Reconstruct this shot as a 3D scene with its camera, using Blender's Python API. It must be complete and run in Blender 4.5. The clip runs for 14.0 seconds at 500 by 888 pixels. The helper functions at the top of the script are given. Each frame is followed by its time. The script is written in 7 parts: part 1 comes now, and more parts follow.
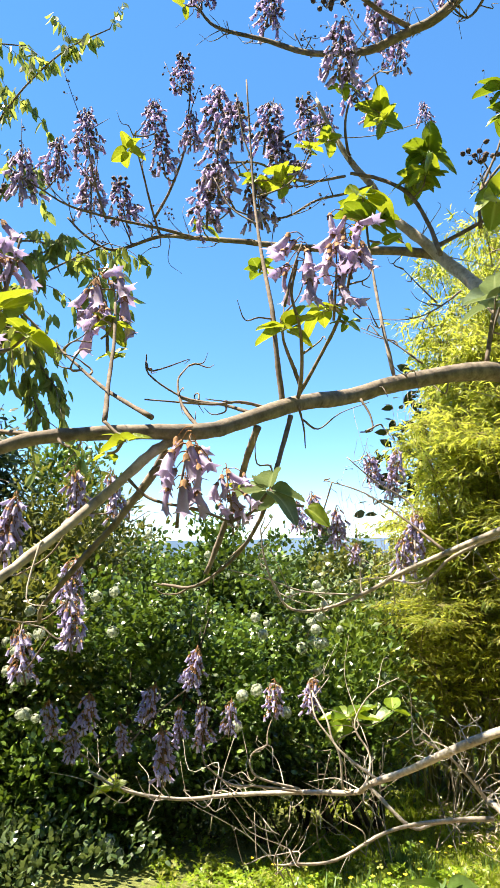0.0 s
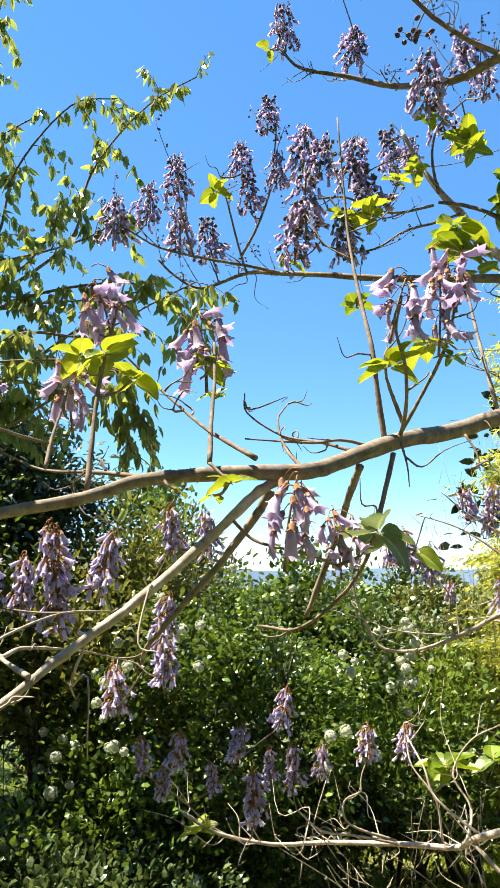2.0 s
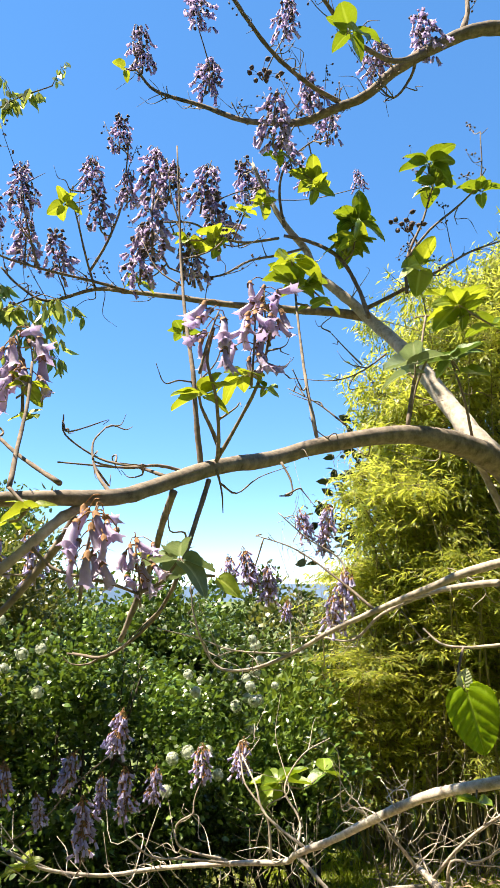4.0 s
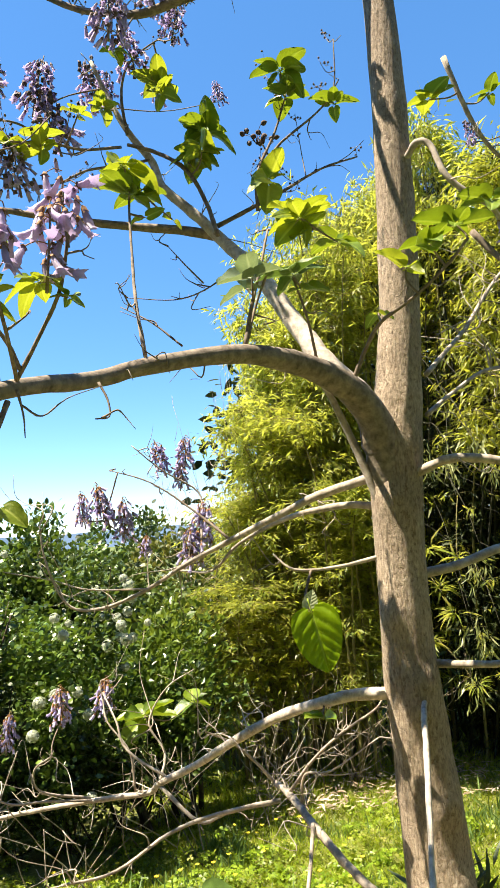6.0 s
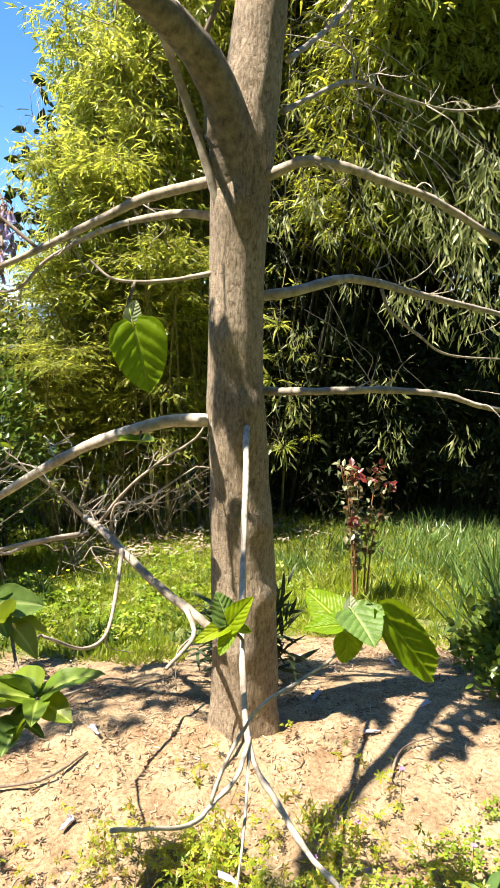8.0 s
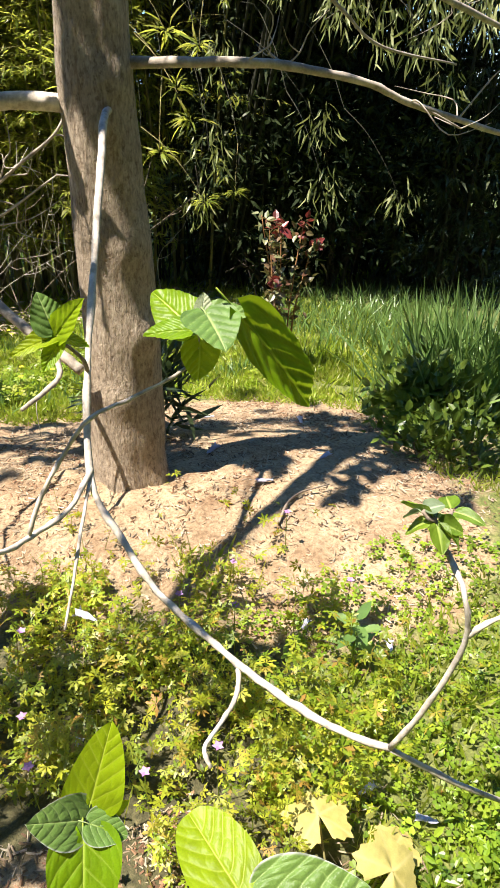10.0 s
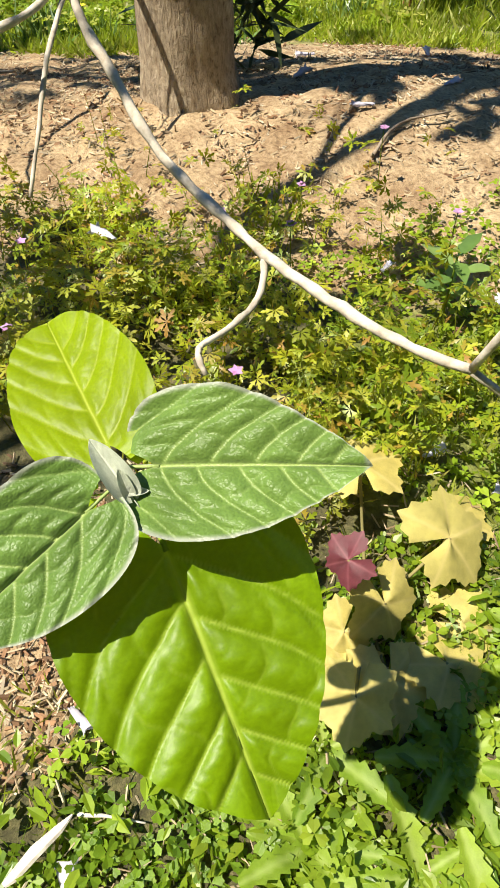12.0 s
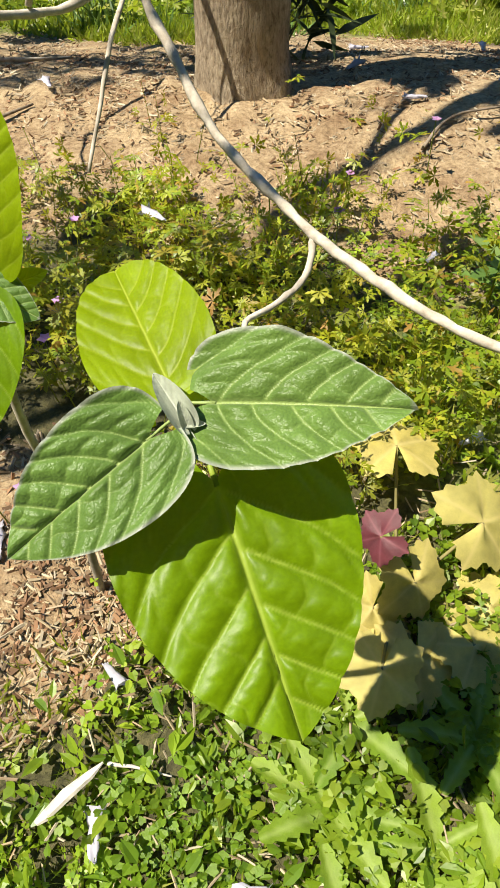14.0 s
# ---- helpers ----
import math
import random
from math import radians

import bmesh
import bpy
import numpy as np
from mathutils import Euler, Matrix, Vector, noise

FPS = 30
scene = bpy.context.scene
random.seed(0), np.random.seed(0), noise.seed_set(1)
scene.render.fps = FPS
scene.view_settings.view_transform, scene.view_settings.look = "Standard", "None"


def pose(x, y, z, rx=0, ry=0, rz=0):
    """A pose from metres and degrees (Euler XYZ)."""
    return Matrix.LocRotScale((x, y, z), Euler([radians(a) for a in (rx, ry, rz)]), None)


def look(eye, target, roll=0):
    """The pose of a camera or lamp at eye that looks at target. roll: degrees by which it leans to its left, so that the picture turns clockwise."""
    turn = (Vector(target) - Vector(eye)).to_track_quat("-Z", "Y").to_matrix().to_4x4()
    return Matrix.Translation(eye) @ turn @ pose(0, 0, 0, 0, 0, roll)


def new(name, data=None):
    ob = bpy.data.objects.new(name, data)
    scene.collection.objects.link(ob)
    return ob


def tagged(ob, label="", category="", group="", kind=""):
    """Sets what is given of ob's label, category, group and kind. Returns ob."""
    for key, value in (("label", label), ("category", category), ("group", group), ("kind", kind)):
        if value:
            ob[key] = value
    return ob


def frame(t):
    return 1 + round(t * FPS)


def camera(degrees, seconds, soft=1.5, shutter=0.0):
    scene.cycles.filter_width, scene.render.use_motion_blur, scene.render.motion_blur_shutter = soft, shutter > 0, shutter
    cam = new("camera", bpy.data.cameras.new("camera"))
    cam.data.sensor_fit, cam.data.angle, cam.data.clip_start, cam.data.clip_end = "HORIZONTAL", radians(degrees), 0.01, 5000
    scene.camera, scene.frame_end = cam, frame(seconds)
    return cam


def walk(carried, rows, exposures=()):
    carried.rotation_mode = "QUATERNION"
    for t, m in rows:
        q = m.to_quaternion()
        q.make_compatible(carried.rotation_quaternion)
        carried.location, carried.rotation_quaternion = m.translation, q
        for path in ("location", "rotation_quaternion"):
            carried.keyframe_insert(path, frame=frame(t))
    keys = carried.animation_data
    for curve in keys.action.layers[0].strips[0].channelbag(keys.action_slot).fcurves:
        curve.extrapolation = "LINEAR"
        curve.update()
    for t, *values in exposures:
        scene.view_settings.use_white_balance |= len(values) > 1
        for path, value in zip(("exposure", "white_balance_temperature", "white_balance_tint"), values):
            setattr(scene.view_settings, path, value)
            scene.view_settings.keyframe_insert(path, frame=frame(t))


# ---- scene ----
cam = camera(41.5, 14.0)
METRES, EYE, TILT, LEAN, TURN = 1.8, 1.62, 7.5, 0.0, 0.0
PATH = [
    (0, (0.062, 0.163, 1.477), (0.178, 2.134, 1.795), -1.3),
    (0.5, (0.026, 0.165, 1.482), (-0.129, 2.129, 1.826), -1.8),
    (1, (-0.015, 0.166, 1.488), (-0.36, 2.104, 1.842), -1.6),
    (1.5, (-0.022, 0.174, 1.496), (-0.287, 2.118, 1.884), -0.9),
    (2, (0.011, 0.178, 1.501), (-0.098, 2.133, 1.909), -0.6),
    (2.5, (0.038, 0.169, 1.505), (0.086, 2.123, 1.93), -0.8),
    (3, (0.056, 0.185, 1.508), (0.129, 2.136, 1.939), -1.4),
    (3.5, (0.083, 0.165, 1.515), (0.21, 2.108, 1.973), -1.5),
    (4, (0.124, 0.161, 1.517), (0.398, 2.091, 1.964), -1.4),
    (4.2, (0.146, 0.172, 1.518), (0.507, 2.088, 1.962), -1.4),
    (6.3, (0.3, 0.277, 1.463), (0.949, 2.16, 1.642), -4.9),
    (6.5, (0.29, 0.32, 1.435), (1.035, 2.172, 1.554), -4.1),
    (7, (0.294, 0.436, 1.378), (1.268, 2.18, 1.286), -3.2),
    (7.2, (0.287, 0.466, 1.352), (1.333, 2.161, 1.171), -1.6),
    (9.3, (0.553, 0.481, 1.121), (1.535, 2.071, 0.409), 1.5),
    (9.5, (0.571, 0.505, 1.092), (1.554, 2.039, 0.265), 1.3),
    (10, (0.603, 0.548, 1.029), (1.663, 1.945, 0.067), 2.1),
    (10.5, (0.639, 0.584, 0.943), (1.632, 1.837, -0.26), 1.5),
    (11, (0.714, 0.588, 0.831), (1.485, 1.883, -0.485), -2.6),
    (11.5, (0.752, 0.583, 0.731), (1.382, 1.794, -0.731), -2.4),
    (12, (0.758, 0.594, 0.68), (1.285, 1.747, -0.868), -2.3),
    (12.5, (0.731, 0.589, 0.663), (1.134, 1.729, -0.93), -4.7),
    (13, (0.717, 0.568, 0.675), (1.093, 1.688, -0.939), -4.4),
    (13.5, (0.736, 0.556, 0.667), (1.147, 1.689, -0.929), -3.7),
    (14, (0.739, 0.572, 0.678), (1.176, 1.757, -0.872), -2.8),
]
walk(cam, [(t, look(eye, target, roll)) for t, eye, target, roll in PATH], [(0, 1.82, 7200, 10), (4, 1.72, 7300, 12), (6.5, 1.68, 7300, 12), (9.5, 1.5, 6500, 14), (11, 1.32, 6600, 12), (12, 1.03, 6900, 7), (14, 0.88, 6900, 6)])

# ---- world, sun ----
SUN_UP, SUN_AZ = radians(65), radians(-7)
SUN_WAY = Vector((math.cos(SUN_UP) * math.cos(SUN_AZ), math.cos(SUN_UP) * math.sin(SUN_AZ), -math.sin(SUN_UP)))
world = bpy.data.worlds.new("world")
scene.world = world
world.use_nodes = True
wnt = world.node_tree
sky = wnt.nodes.new("ShaderNodeTexSky")
sky.sky_type, sky.sun_disc = "NISHITA", False
sky.sun_elevation, sky.sun_rotation = SUN_UP, radians(-83)
sky.air_density, sky.dust_density, sky.ozone_density, sky.altitude = 0.95, 0.0, 2.2, 2600
clear = wnt.nodes.new("ShaderNodeHueSaturation")
clear.inputs["Saturation"].default_value = 1.26
wnt.links.new(sky.outputs[0], clear.inputs["Color"])
veil = wnt.nodes.new("ShaderNodeMix")
veil.data_type = "RGBA"
veil.inputs[0].default_value = 0.35
veil.inputs[7].default_value = (0.30, 0.95, 2.15, 1)
wnt.links.new(clear.outputs[0], veil.inputs[6])
wnt.links.new(veil.outputs[2], wnt.nodes["Background"].inputs[0])
wnt.nodes["Background"].inputs[1].default_value = 0.128
sun_data = bpy.data.lights.new("sun", "SUN")
sun_data.energy, sun_data.angle, sun_data.color = 5.0, radians(0.53), (1.0, 0.93, 0.82)
new("sun", sun_data).matrix_world = look(-SUN_WAY * 20, (0, 0, 0))


# ---- materials ----
def nodes_of(name):
    m = bpy.data.materials.new(name)
    m.use_nodes = True
    t = m.node_tree
    return m, t, t.nodes["Principled BSDF"], t.nodes["Material Output"]


def ramp(t, stops, source):
    r = t.nodes.new("ShaderNodeValToRGB")
    e = r.color_ramp.elements
    while len(e) < len(stops):
        e.new(0.5)
    for i, (p, c) in enumerate(stops):
        e[i].position, e[i].color = p, (*c, 1)
    t.links.new(source, r.inputs[0])
    return r.outputs[0]


def noise_tex(t, scale, detail=4, rough=0.6, stretch=None):
    n = t.nodes.new("ShaderNodeTexNoise")
    n.inputs["Scale"].default_value, n.inputs["Detail"].default_value, n.inputs["Roughness"].default_value = scale, detail, rough
    tc = t.nodes.new("ShaderNodeTexCoord")
    if stretch:
        mp = t.nodes.new("ShaderNodeMapping")
        mp.inputs["Scale"].default_value = stretch
        t.links.new(tc.outputs["Object"], mp.inputs[0])
        t.links.new(mp.outputs[0], n.inputs["Vector"])
    else:
        t.links.new(tc.outputs["Object"], n.inputs["Vector"])
    return n.outputs[0]


def mix_col(t, fac, a, b, mode="MIX"):
    m = t.nodes.new("ShaderNodeMix")
    m.data_type, m.blend_type = "RGBA", mode
    for value, i in ((fac, 0), (a, 6), (b, 7)):
        if isinstance(value, (int, float)):
            m.inputs[i].default_value = value
        elif isinstance(value, tuple):
            m.inputs[i].default_value = (*value, 1)
        else:
            t.links.new(value, m.inputs[i])
    return m.outputs[2]


def bump(t, height, strength, distance, shader):
    b = t.nodes.new("ShaderNodeBump")
    b.inputs["Strength"].default_value, b.inputs["Distance"].default_value = strength, distance
    t.links.new(height, b.inputs["Height"])
    t.links.new(b.outputs[0], shader.inputs["Normal"])
    return b


def leaf_mat(name, colours, through_col, through_amount=0.4, rough=0.5, by_object=False, vein=None, grain=60, patch=1.6, relief=0.25, net=0, mottle=(0.6, 1.15)):
    """A thin leaf or petal: varied from one to the next, and letting light through."""
    m, t, p, out = nodes_of(name)
    if by_object:
        rnd = t.nodes.new("ShaderNodeObjectInfo").outputs["Random"]
    else:
        rnd = t.nodes.new("ShaderNodeNewGeometry").outputs["Random Per Island"]
    n = len(colours)
    col = ramp(t, [(i / max(1, n - 1), c) for i, c in enumerate(colours)], rnd)
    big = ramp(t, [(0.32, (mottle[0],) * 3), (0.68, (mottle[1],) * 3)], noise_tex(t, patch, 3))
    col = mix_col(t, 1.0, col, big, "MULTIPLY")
    fine = noise_tex(t, grain, 3)
    col = mix_col(t, 1.0, col, ramp(t, [(0.3, (0.8, 0.82, 0.78)), (0.75, (1.12, 1.1, 1.1))], fine), "MULTIPLY")
    if vein:
        at = t.nodes.new("ShaderNodeAttribute")
        at.attribute_name = "vein"
        col = mix_col(t, at.outputs["Fac"], col, vein)
        rim = t.nodes.new("ShaderNodeAttribute")
        rim.attribute_name = "rim"
        col = mix_col(t, rim.outputs["Fac"], col, (0.36, 0.37, 0.33))
    t.links.new(col, p.inputs["Base Color"])
    p.inputs["Roughness"].default_value = rough
    tr = t.nodes.new("ShaderNodeBsdfTranslucent")
    t.links.new(mix_col(t, 0.65, col, through_col), tr.inputs[0])
    mx = t.nodes.new("ShaderNodeMixShader")
    mx.inputs[0].default_value = through_amount
    t.links.new(p.outputs[0], mx.inputs[1])
    t.links.new(tr.outputs[0], mx.inputs[2])
    t.links.new(mx.outputs[0], out.inputs[0])
    if net:
        cell = t.nodes.new("ShaderNodeTexVoronoi")
        cell.feature = "DISTANCE_TO_EDGE"
        cell.inputs["Scale"].default_value = net
        t.links.new(t.nodes.new("ShaderNodeTexCoord").outputs["Object"], cell.inputs["Vector"])
        pad = ramp(t, [(0.0, (0, 0, 0)), (0.22, (0.8, 0.8, 0.8)), (0.5, (1, 1, 1))], cell.outputs["Distance"])
        bump(t, pad, 0.13, 0.006, p)
    else:
        bump(t, fine, relief, 0.002, p)
    return m


def bark_mat(name, dark, light, scale=40, stretch=(1, 1, 0.25), strength=0.6, distance=0.006, moss=None):
    m, t, p, out = nodes_of(name)
    grain = noise_tex(t, scale, 6, 0.65, stretch)
    blot = noise_tex(t, 7, 4)
    col = ramp(t, [(0.3, dark), (0.62, light), (0.85, tuple(min(1, c * 1.25) for c in light))], grain)
    col = mix_col(t, 1.0, col, ramp(t, [(0.3, (0.7, 0.68, 0.66)), (0.7, (1.15, 1.12, 1.08))], blot), "MULTIPLY")
    if moss:
        col = mix_col(t, ramp(t, [(0.62, (0, 0, 0)), (0.72, (0.6, 0.6, 0.6))], noise_tex(t, 18, 3)), col, moss)
    t.links.new(col, p.inputs["Base Color"])
    p.inputs["Roughness"].default_value = 0.9
    bump(t, grain, strength, distance, p)
    return m


def plain_mat(name, a, b, scale=30, rough=0.8, strength=0.3, distance=0.003):
    m, t, p, out = nodes_of(name)
    n = noise_tex(t, scale, 4)
    t.links.new(ramp(t, [(0.3, a), (0.7, b)], n), p.inputs["Base Color"])
    p.inputs["Roughness"].default_value = rough
    bump(t, n, strength, distance, p)
    return m


def trunk_mat():
    m, t, p, out = nodes_of("trunk_bark")
    grain, pits = noise_tex(t, 120, 6, 0.7, (1, 1, 0.45)), noise_tex(t, 85, 5, 0.75, (1, 1, 0.7))
    cracks = noise_tex(t, 120, 4, 0.6, (1, 1, 0.22))
    col = ramp(t, [(0.28, (0.18, 0.142, 0.10)), (0.55, (0.38, 0.315, 0.235)), (0.8, (0.55, 0.48, 0.375))], grain)
    col = mix_col(t, 1.0, col, ramp(t, [(0.34, (0.5, 0.45, 0.4)), (0.46, (1, 1, 1)), (0.75, (1.1, 1.08, 1.05))], pits), "MULTIPLY")
    col = mix_col(t, 1.0, col, ramp(t, [(0.36, (0.78, 0.73, 0.68)), (0.46, (1, 1, 1))], cracks), "MULTIPLY")
    col = mix_col(t, 1.0, col, ramp(t, [(0.3, (0.7, 0.67, 0.62)), (0.65, (1.1, 1.08, 1.05))], noise_tex(t, 5, 4)), "MULTIPLY")
    t.links.new(col, p.inputs["Base Color"])
    p.inputs["Roughness"].default_value = 0.9
    add = t.nodes.new("ShaderNodeMath")
    t.links.new(pits, add.inputs[0])
    t.links.new(cracks, add.inputs[1])
    bump(t, add.outputs[0], 0.8, 0.008, p)
    return m


BARK = trunk_mat()
LIMB = bark_mat("limb_bark", (0.10, 0.085, 0.065), (0.30, 0.255, 0.20), 45, (1, 1, 1), 0.6, 0.004)
PALE = bark_mat("pale_bark", (0.20, 0.17, 0.13), (0.50, 0.45, 0.375), 38, (1, 1, 1), 0.5, 0.003)
WHITE = bark_mat("white_bark", (0.30, 0.26, 0.21), (0.66, 0.61, 0.53), 45, (1, 1, 1), 0.5, 0.003)
TWIG = bark_mat("twig_bark", (0.10, 0.08, 0.06), (0.27, 0.22, 0.17), 60, (1, 1, 1), 0.4, 0.002)
DARKBARK = bark_mat("dark_bark", (0.03, 0.024, 0.018), (0.09, 0.07, 0.05), 30, (1, 1, 0.3), 0.8, 0.01)
YOUNG = leaf_mat("young_leaf", [(0.25, 0.37, 0.006), (0.30, 0.41, 0.008)], (0.56, 0.72, 0.02), 0.45, 0.42, True, (0.42, 0.50, 0.06), relief=0.08)
YOUNG.node_tree.nodes["Principled BSDF"].inputs["Specular IOR Level"].default_value = 0.25
FRESH = leaf_mat("fresh_leaf", [(0.15, 0.285, 0.004), (0.19, 0.32, 0.005)], (0.46, 0.60, 0.015), 0.36, 0.42, True, (0.36, 0.47, 0.07), relief=0.06)
FRESH.node_tree.nodes["Principled BSDF"].inputs["Specular IOR Level"].default_value = 0.3
MATURE = leaf_mat("downy_leaf", [(0.115, 0.21, 0.042), (0.135, 0.23, 0.048)], (0.2, 0.34, 0.03), 0.14, 0.42, True, (0.30, 0.39, 0.13), net=40)
MATURE.node_tree.nodes["Principled BSDF"].inputs["Specular IOR Level"].default_value = 0.24
MATURE.node_tree.nodes["Principled BSDF"].inputs["Sheen Weight"].default_value = 0.3
MATURE.node_tree.nodes["Principled BSDF"].inputs["Sheen Roughness"].default_value = 0.4
TREE_YOUNG = leaf_mat("opening_leaf", [(0.20, 0.29, 0.02), (0.30, 0.36, 0.03), (0.13, 0.22, 0.018), (0.25, 0.34, 0.025)], (0.52, 0.58, 0.03), 0.4, 0.4, True, (0.45, 0.52, 0.10))
TREE_FRESH = leaf_mat("tree_leaf", [(0.10, 0.19, 0.015), (0.16, 0.26, 0.02), (0.20, 0.29, 0.02)], (0.40, 0.52, 0.02), 0.27, 0.4, True, (0.36, 0.46, 0.10))
SILVER = leaf_mat("silver_leaf", [(0.34, 0.39, 0.22), (0.42, 0.46, 0.30)], (0.5, 0.6, 0.2), 0.35, 0.6, True, (0.56, 0.6, 0.44))
AMBER = leaf_mat("amber_leaf", [(0.62, 0.51, 0.15), (0.60, 0.53, 0.17)], (0.7, 0.58, 0.12), 0.3, 0.6, True, (0.66, 0.55, 0.22))
PURPLE = leaf_mat("purple_leaf", [(0.10, 0.022, 0.032), (0.15, 0.035, 0.05)], (0.3, 0.06, 0.08), 0.2, 0.5, True, (0.25, 0.08, 0.1))
PETAL = leaf_mat("lavender_petal", [(0.42, 0.36, 0.63), (0.56, 0.50, 0.74), (0.68, 0.63, 0.82), (0.34, 0.28, 0.52)], (0.66, 0.5, 0.82), 0.35, 0.55)
PALE_PETAL = leaf_mat("pale_lilac_petal", [(0.45, 0.40, 0.70), (0.58, 0.53, 0.80), (0.68, 0.64, 0.87), (0.38, 0.32, 0.60)], (0.68, 0.58, 0.88), 0.35, 0.55)
DULL = plain_mat("dull_calyx", (0.10, 0.07, 0.06), (0.20, 0.13, 0.10), 150)
CALYX = plain_mat("brown_calyx", (0.17, 0.08, 0.03), (0.33, 0.17, 0.06), 150)
POD = plain_mat("dark_bud", (0.05, 0.035, 0.04), (0.13, 0.09, 0.08), 150)
CHERRY = leaf_mat("drooping_leaf", [(0.14, 0.20, 0.06), (0.22, 0.29, 0.08), (0.34, 0.40, 0.15), (0.12, 0.17, 0.06), (0.26, 0.25, 0.13)], (0.52, 0.60, 0.10), 0.5, 0.35)
# Strong mottle paints dark gaps and lit clumps into the hedge colour.
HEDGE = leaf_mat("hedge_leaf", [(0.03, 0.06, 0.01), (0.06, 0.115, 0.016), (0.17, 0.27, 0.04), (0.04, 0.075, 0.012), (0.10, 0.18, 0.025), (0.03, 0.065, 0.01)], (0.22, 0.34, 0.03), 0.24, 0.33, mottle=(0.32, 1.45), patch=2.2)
IVY = leaf_mat("ivy_leaf", [(0.03, 0.065, 0.02), (0.07, 0.12, 0.04), (0.18, 0.24, 0.12), (0.045, 0.085, 0.025)], (0.3, 0.4, 0.1), 0.2, 0.25)
DUSTY = leaf_mat("dusty_leaf", [(0.17, 0.24, 0.12), (0.22, 0.29, 0.16)], (0.32, 0.42, 0.14), 0.25, 0.55, True, (0.42, 0.48, 0.32))
# Darker hedge leaf copy; on the undergrowth it paints the hollow's shade.
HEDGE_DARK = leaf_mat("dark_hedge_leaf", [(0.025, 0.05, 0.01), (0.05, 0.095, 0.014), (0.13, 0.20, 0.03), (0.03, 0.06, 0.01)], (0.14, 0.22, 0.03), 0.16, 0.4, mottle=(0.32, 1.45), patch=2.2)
BRIGHT = leaf_mat("bright_shrub_leaf", [(0.08, 0.14, 0.018), (0.16, 0.23, 0.03), (0.05, 0.10, 0.015)], (0.3, 0.4, 0.04), 0.28, 0.38)
OLIVE = leaf_mat("olive_leaf", [(0.10, 0.13, 0.03), (0.17, 0.18, 0.04), (0.07, 0.10, 0.025)], (0.35, 0.36, 0.05), 0.3, 0.35)
EVERGREEN = leaf_mat("evergreen_leaf", [(0.025, 0.05, 0.016), (0.045, 0.08, 0.025), (0.10, 0.14, 0.055)], (0.12, 0.2, 0.06), 0.15, 0.48)
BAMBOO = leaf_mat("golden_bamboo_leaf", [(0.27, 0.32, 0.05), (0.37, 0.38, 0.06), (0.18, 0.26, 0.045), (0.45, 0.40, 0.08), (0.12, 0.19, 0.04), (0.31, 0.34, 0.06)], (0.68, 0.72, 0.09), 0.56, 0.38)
# Bamboo leaf copy darkened in colour to stand in for deep shade.
SHADE_BAMBOO = leaf_mat("shade_toned_bamboo_leaf", [(0.024, 0.042, 0.01), (0.05, 0.07, 0.015), (0.03, 0.05, 0.012), (0.08, 0.10, 0.025)], (0.14, 0.18, 0.03), 0.12, 0.55)
# Very dark, dull leaf: the black depth of the grove put into the colour.
SHADE_GROVE = leaf_mat("shade_dark_leaf", [(0.022, 0.034, 0.014), (0.032, 0.048, 0.018), (0.046, 0.064, 0.024)], (0.06, 0.09, 0.03), 0.08, 0.8)
SHADE_GROVE.node_tree.nodes["Principled BSDF"].inputs["Specular IOR Level"].default_value = 0.12
# Lighter copy of the bamboo leaf; sunlight on the sprays is in its colour.
SPRAY = leaf_mat("sun_toned_spray_leaf", [(0.17, 0.21, 0.07), (0.26, 0.30, 0.11), (0.36, 0.38, 0.18)], (0.45, 0.49, 0.13), 0.3, 0.4)
# Culm colour darkened too, as shade inside the grove.
SHADE_CULM = bark_mat("shade_toned_culm", (0.014, 0.016, 0.008), (0.035, 0.035, 0.016), 20, (1, 1, 0.1), 0.2, 0.002)
CULM = bark_mat("bamboo_culm", (0.13, 0.12, 0.04), (0.30, 0.27, 0.11), 20, (1, 1, 0.1), 0.2, 0.002)
# Wide mottle paints dark shade patches into the lawn colour.
GRASS = leaf_mat("grass_blade", [(0.24, 0.35, 0.025), (0.33, 0.43, 0.03), (0.52, 0.50, 0.14), (0.14, 0.24, 0.02), (0.40, 0.46, 0.05)], (0.55, 0.68, 0.04), 0.45, 0.4, patch=3, mottle=(0.40, 1.1))
LONG_GRASS = leaf_mat("long_grass_blade", [(0.10, 0.19, 0.05), (0.16, 0.27, 0.07), (0.22, 0.32, 0.10)], (0.3, 0.46, 0.08), 0.3, 0.35)
WEED = leaf_mat("weed_leaf", [(0.246, 0.343, 0.0176), (0.387, 0.431, 0.0264), (0.088, 0.158, 0.0176), (0.458, 0.466, 0.044), (0.282, 0.37, 0.0264), (0.132, 0.229, 0.0176), (0.211, 0.317, 0.0176), (0.405, 0.211, 0.0528), (0.334, 0.405, 0.0264), (0.176, 0.282, 0.0176)], (0.75, 0.72, 0.03), 0.38, 0.4, patch=5)
# Mottle widened here as well, for painted patches of shade.
CLOVER = leaf_mat("clover_leaf", [(0.18, 0.30, 0.02), (0.27, 0.39, 0.025), (0.09, 0.18, 0.015), (0.36, 0.47, 0.04), (0.14, 0.26, 0.02)], (0.48, 0.64, 0.04), 0.35, 0.4, patch=8, mottle=(0.5, 1.15))
RED = leaf_mat("red_leaf", [(0.17, 0.03, 0.03), (0.27, 0.05, 0.045), (0.13, 0.04, 0.03)], (0.4, 0.06, 0.05), 0.3, 0.35)
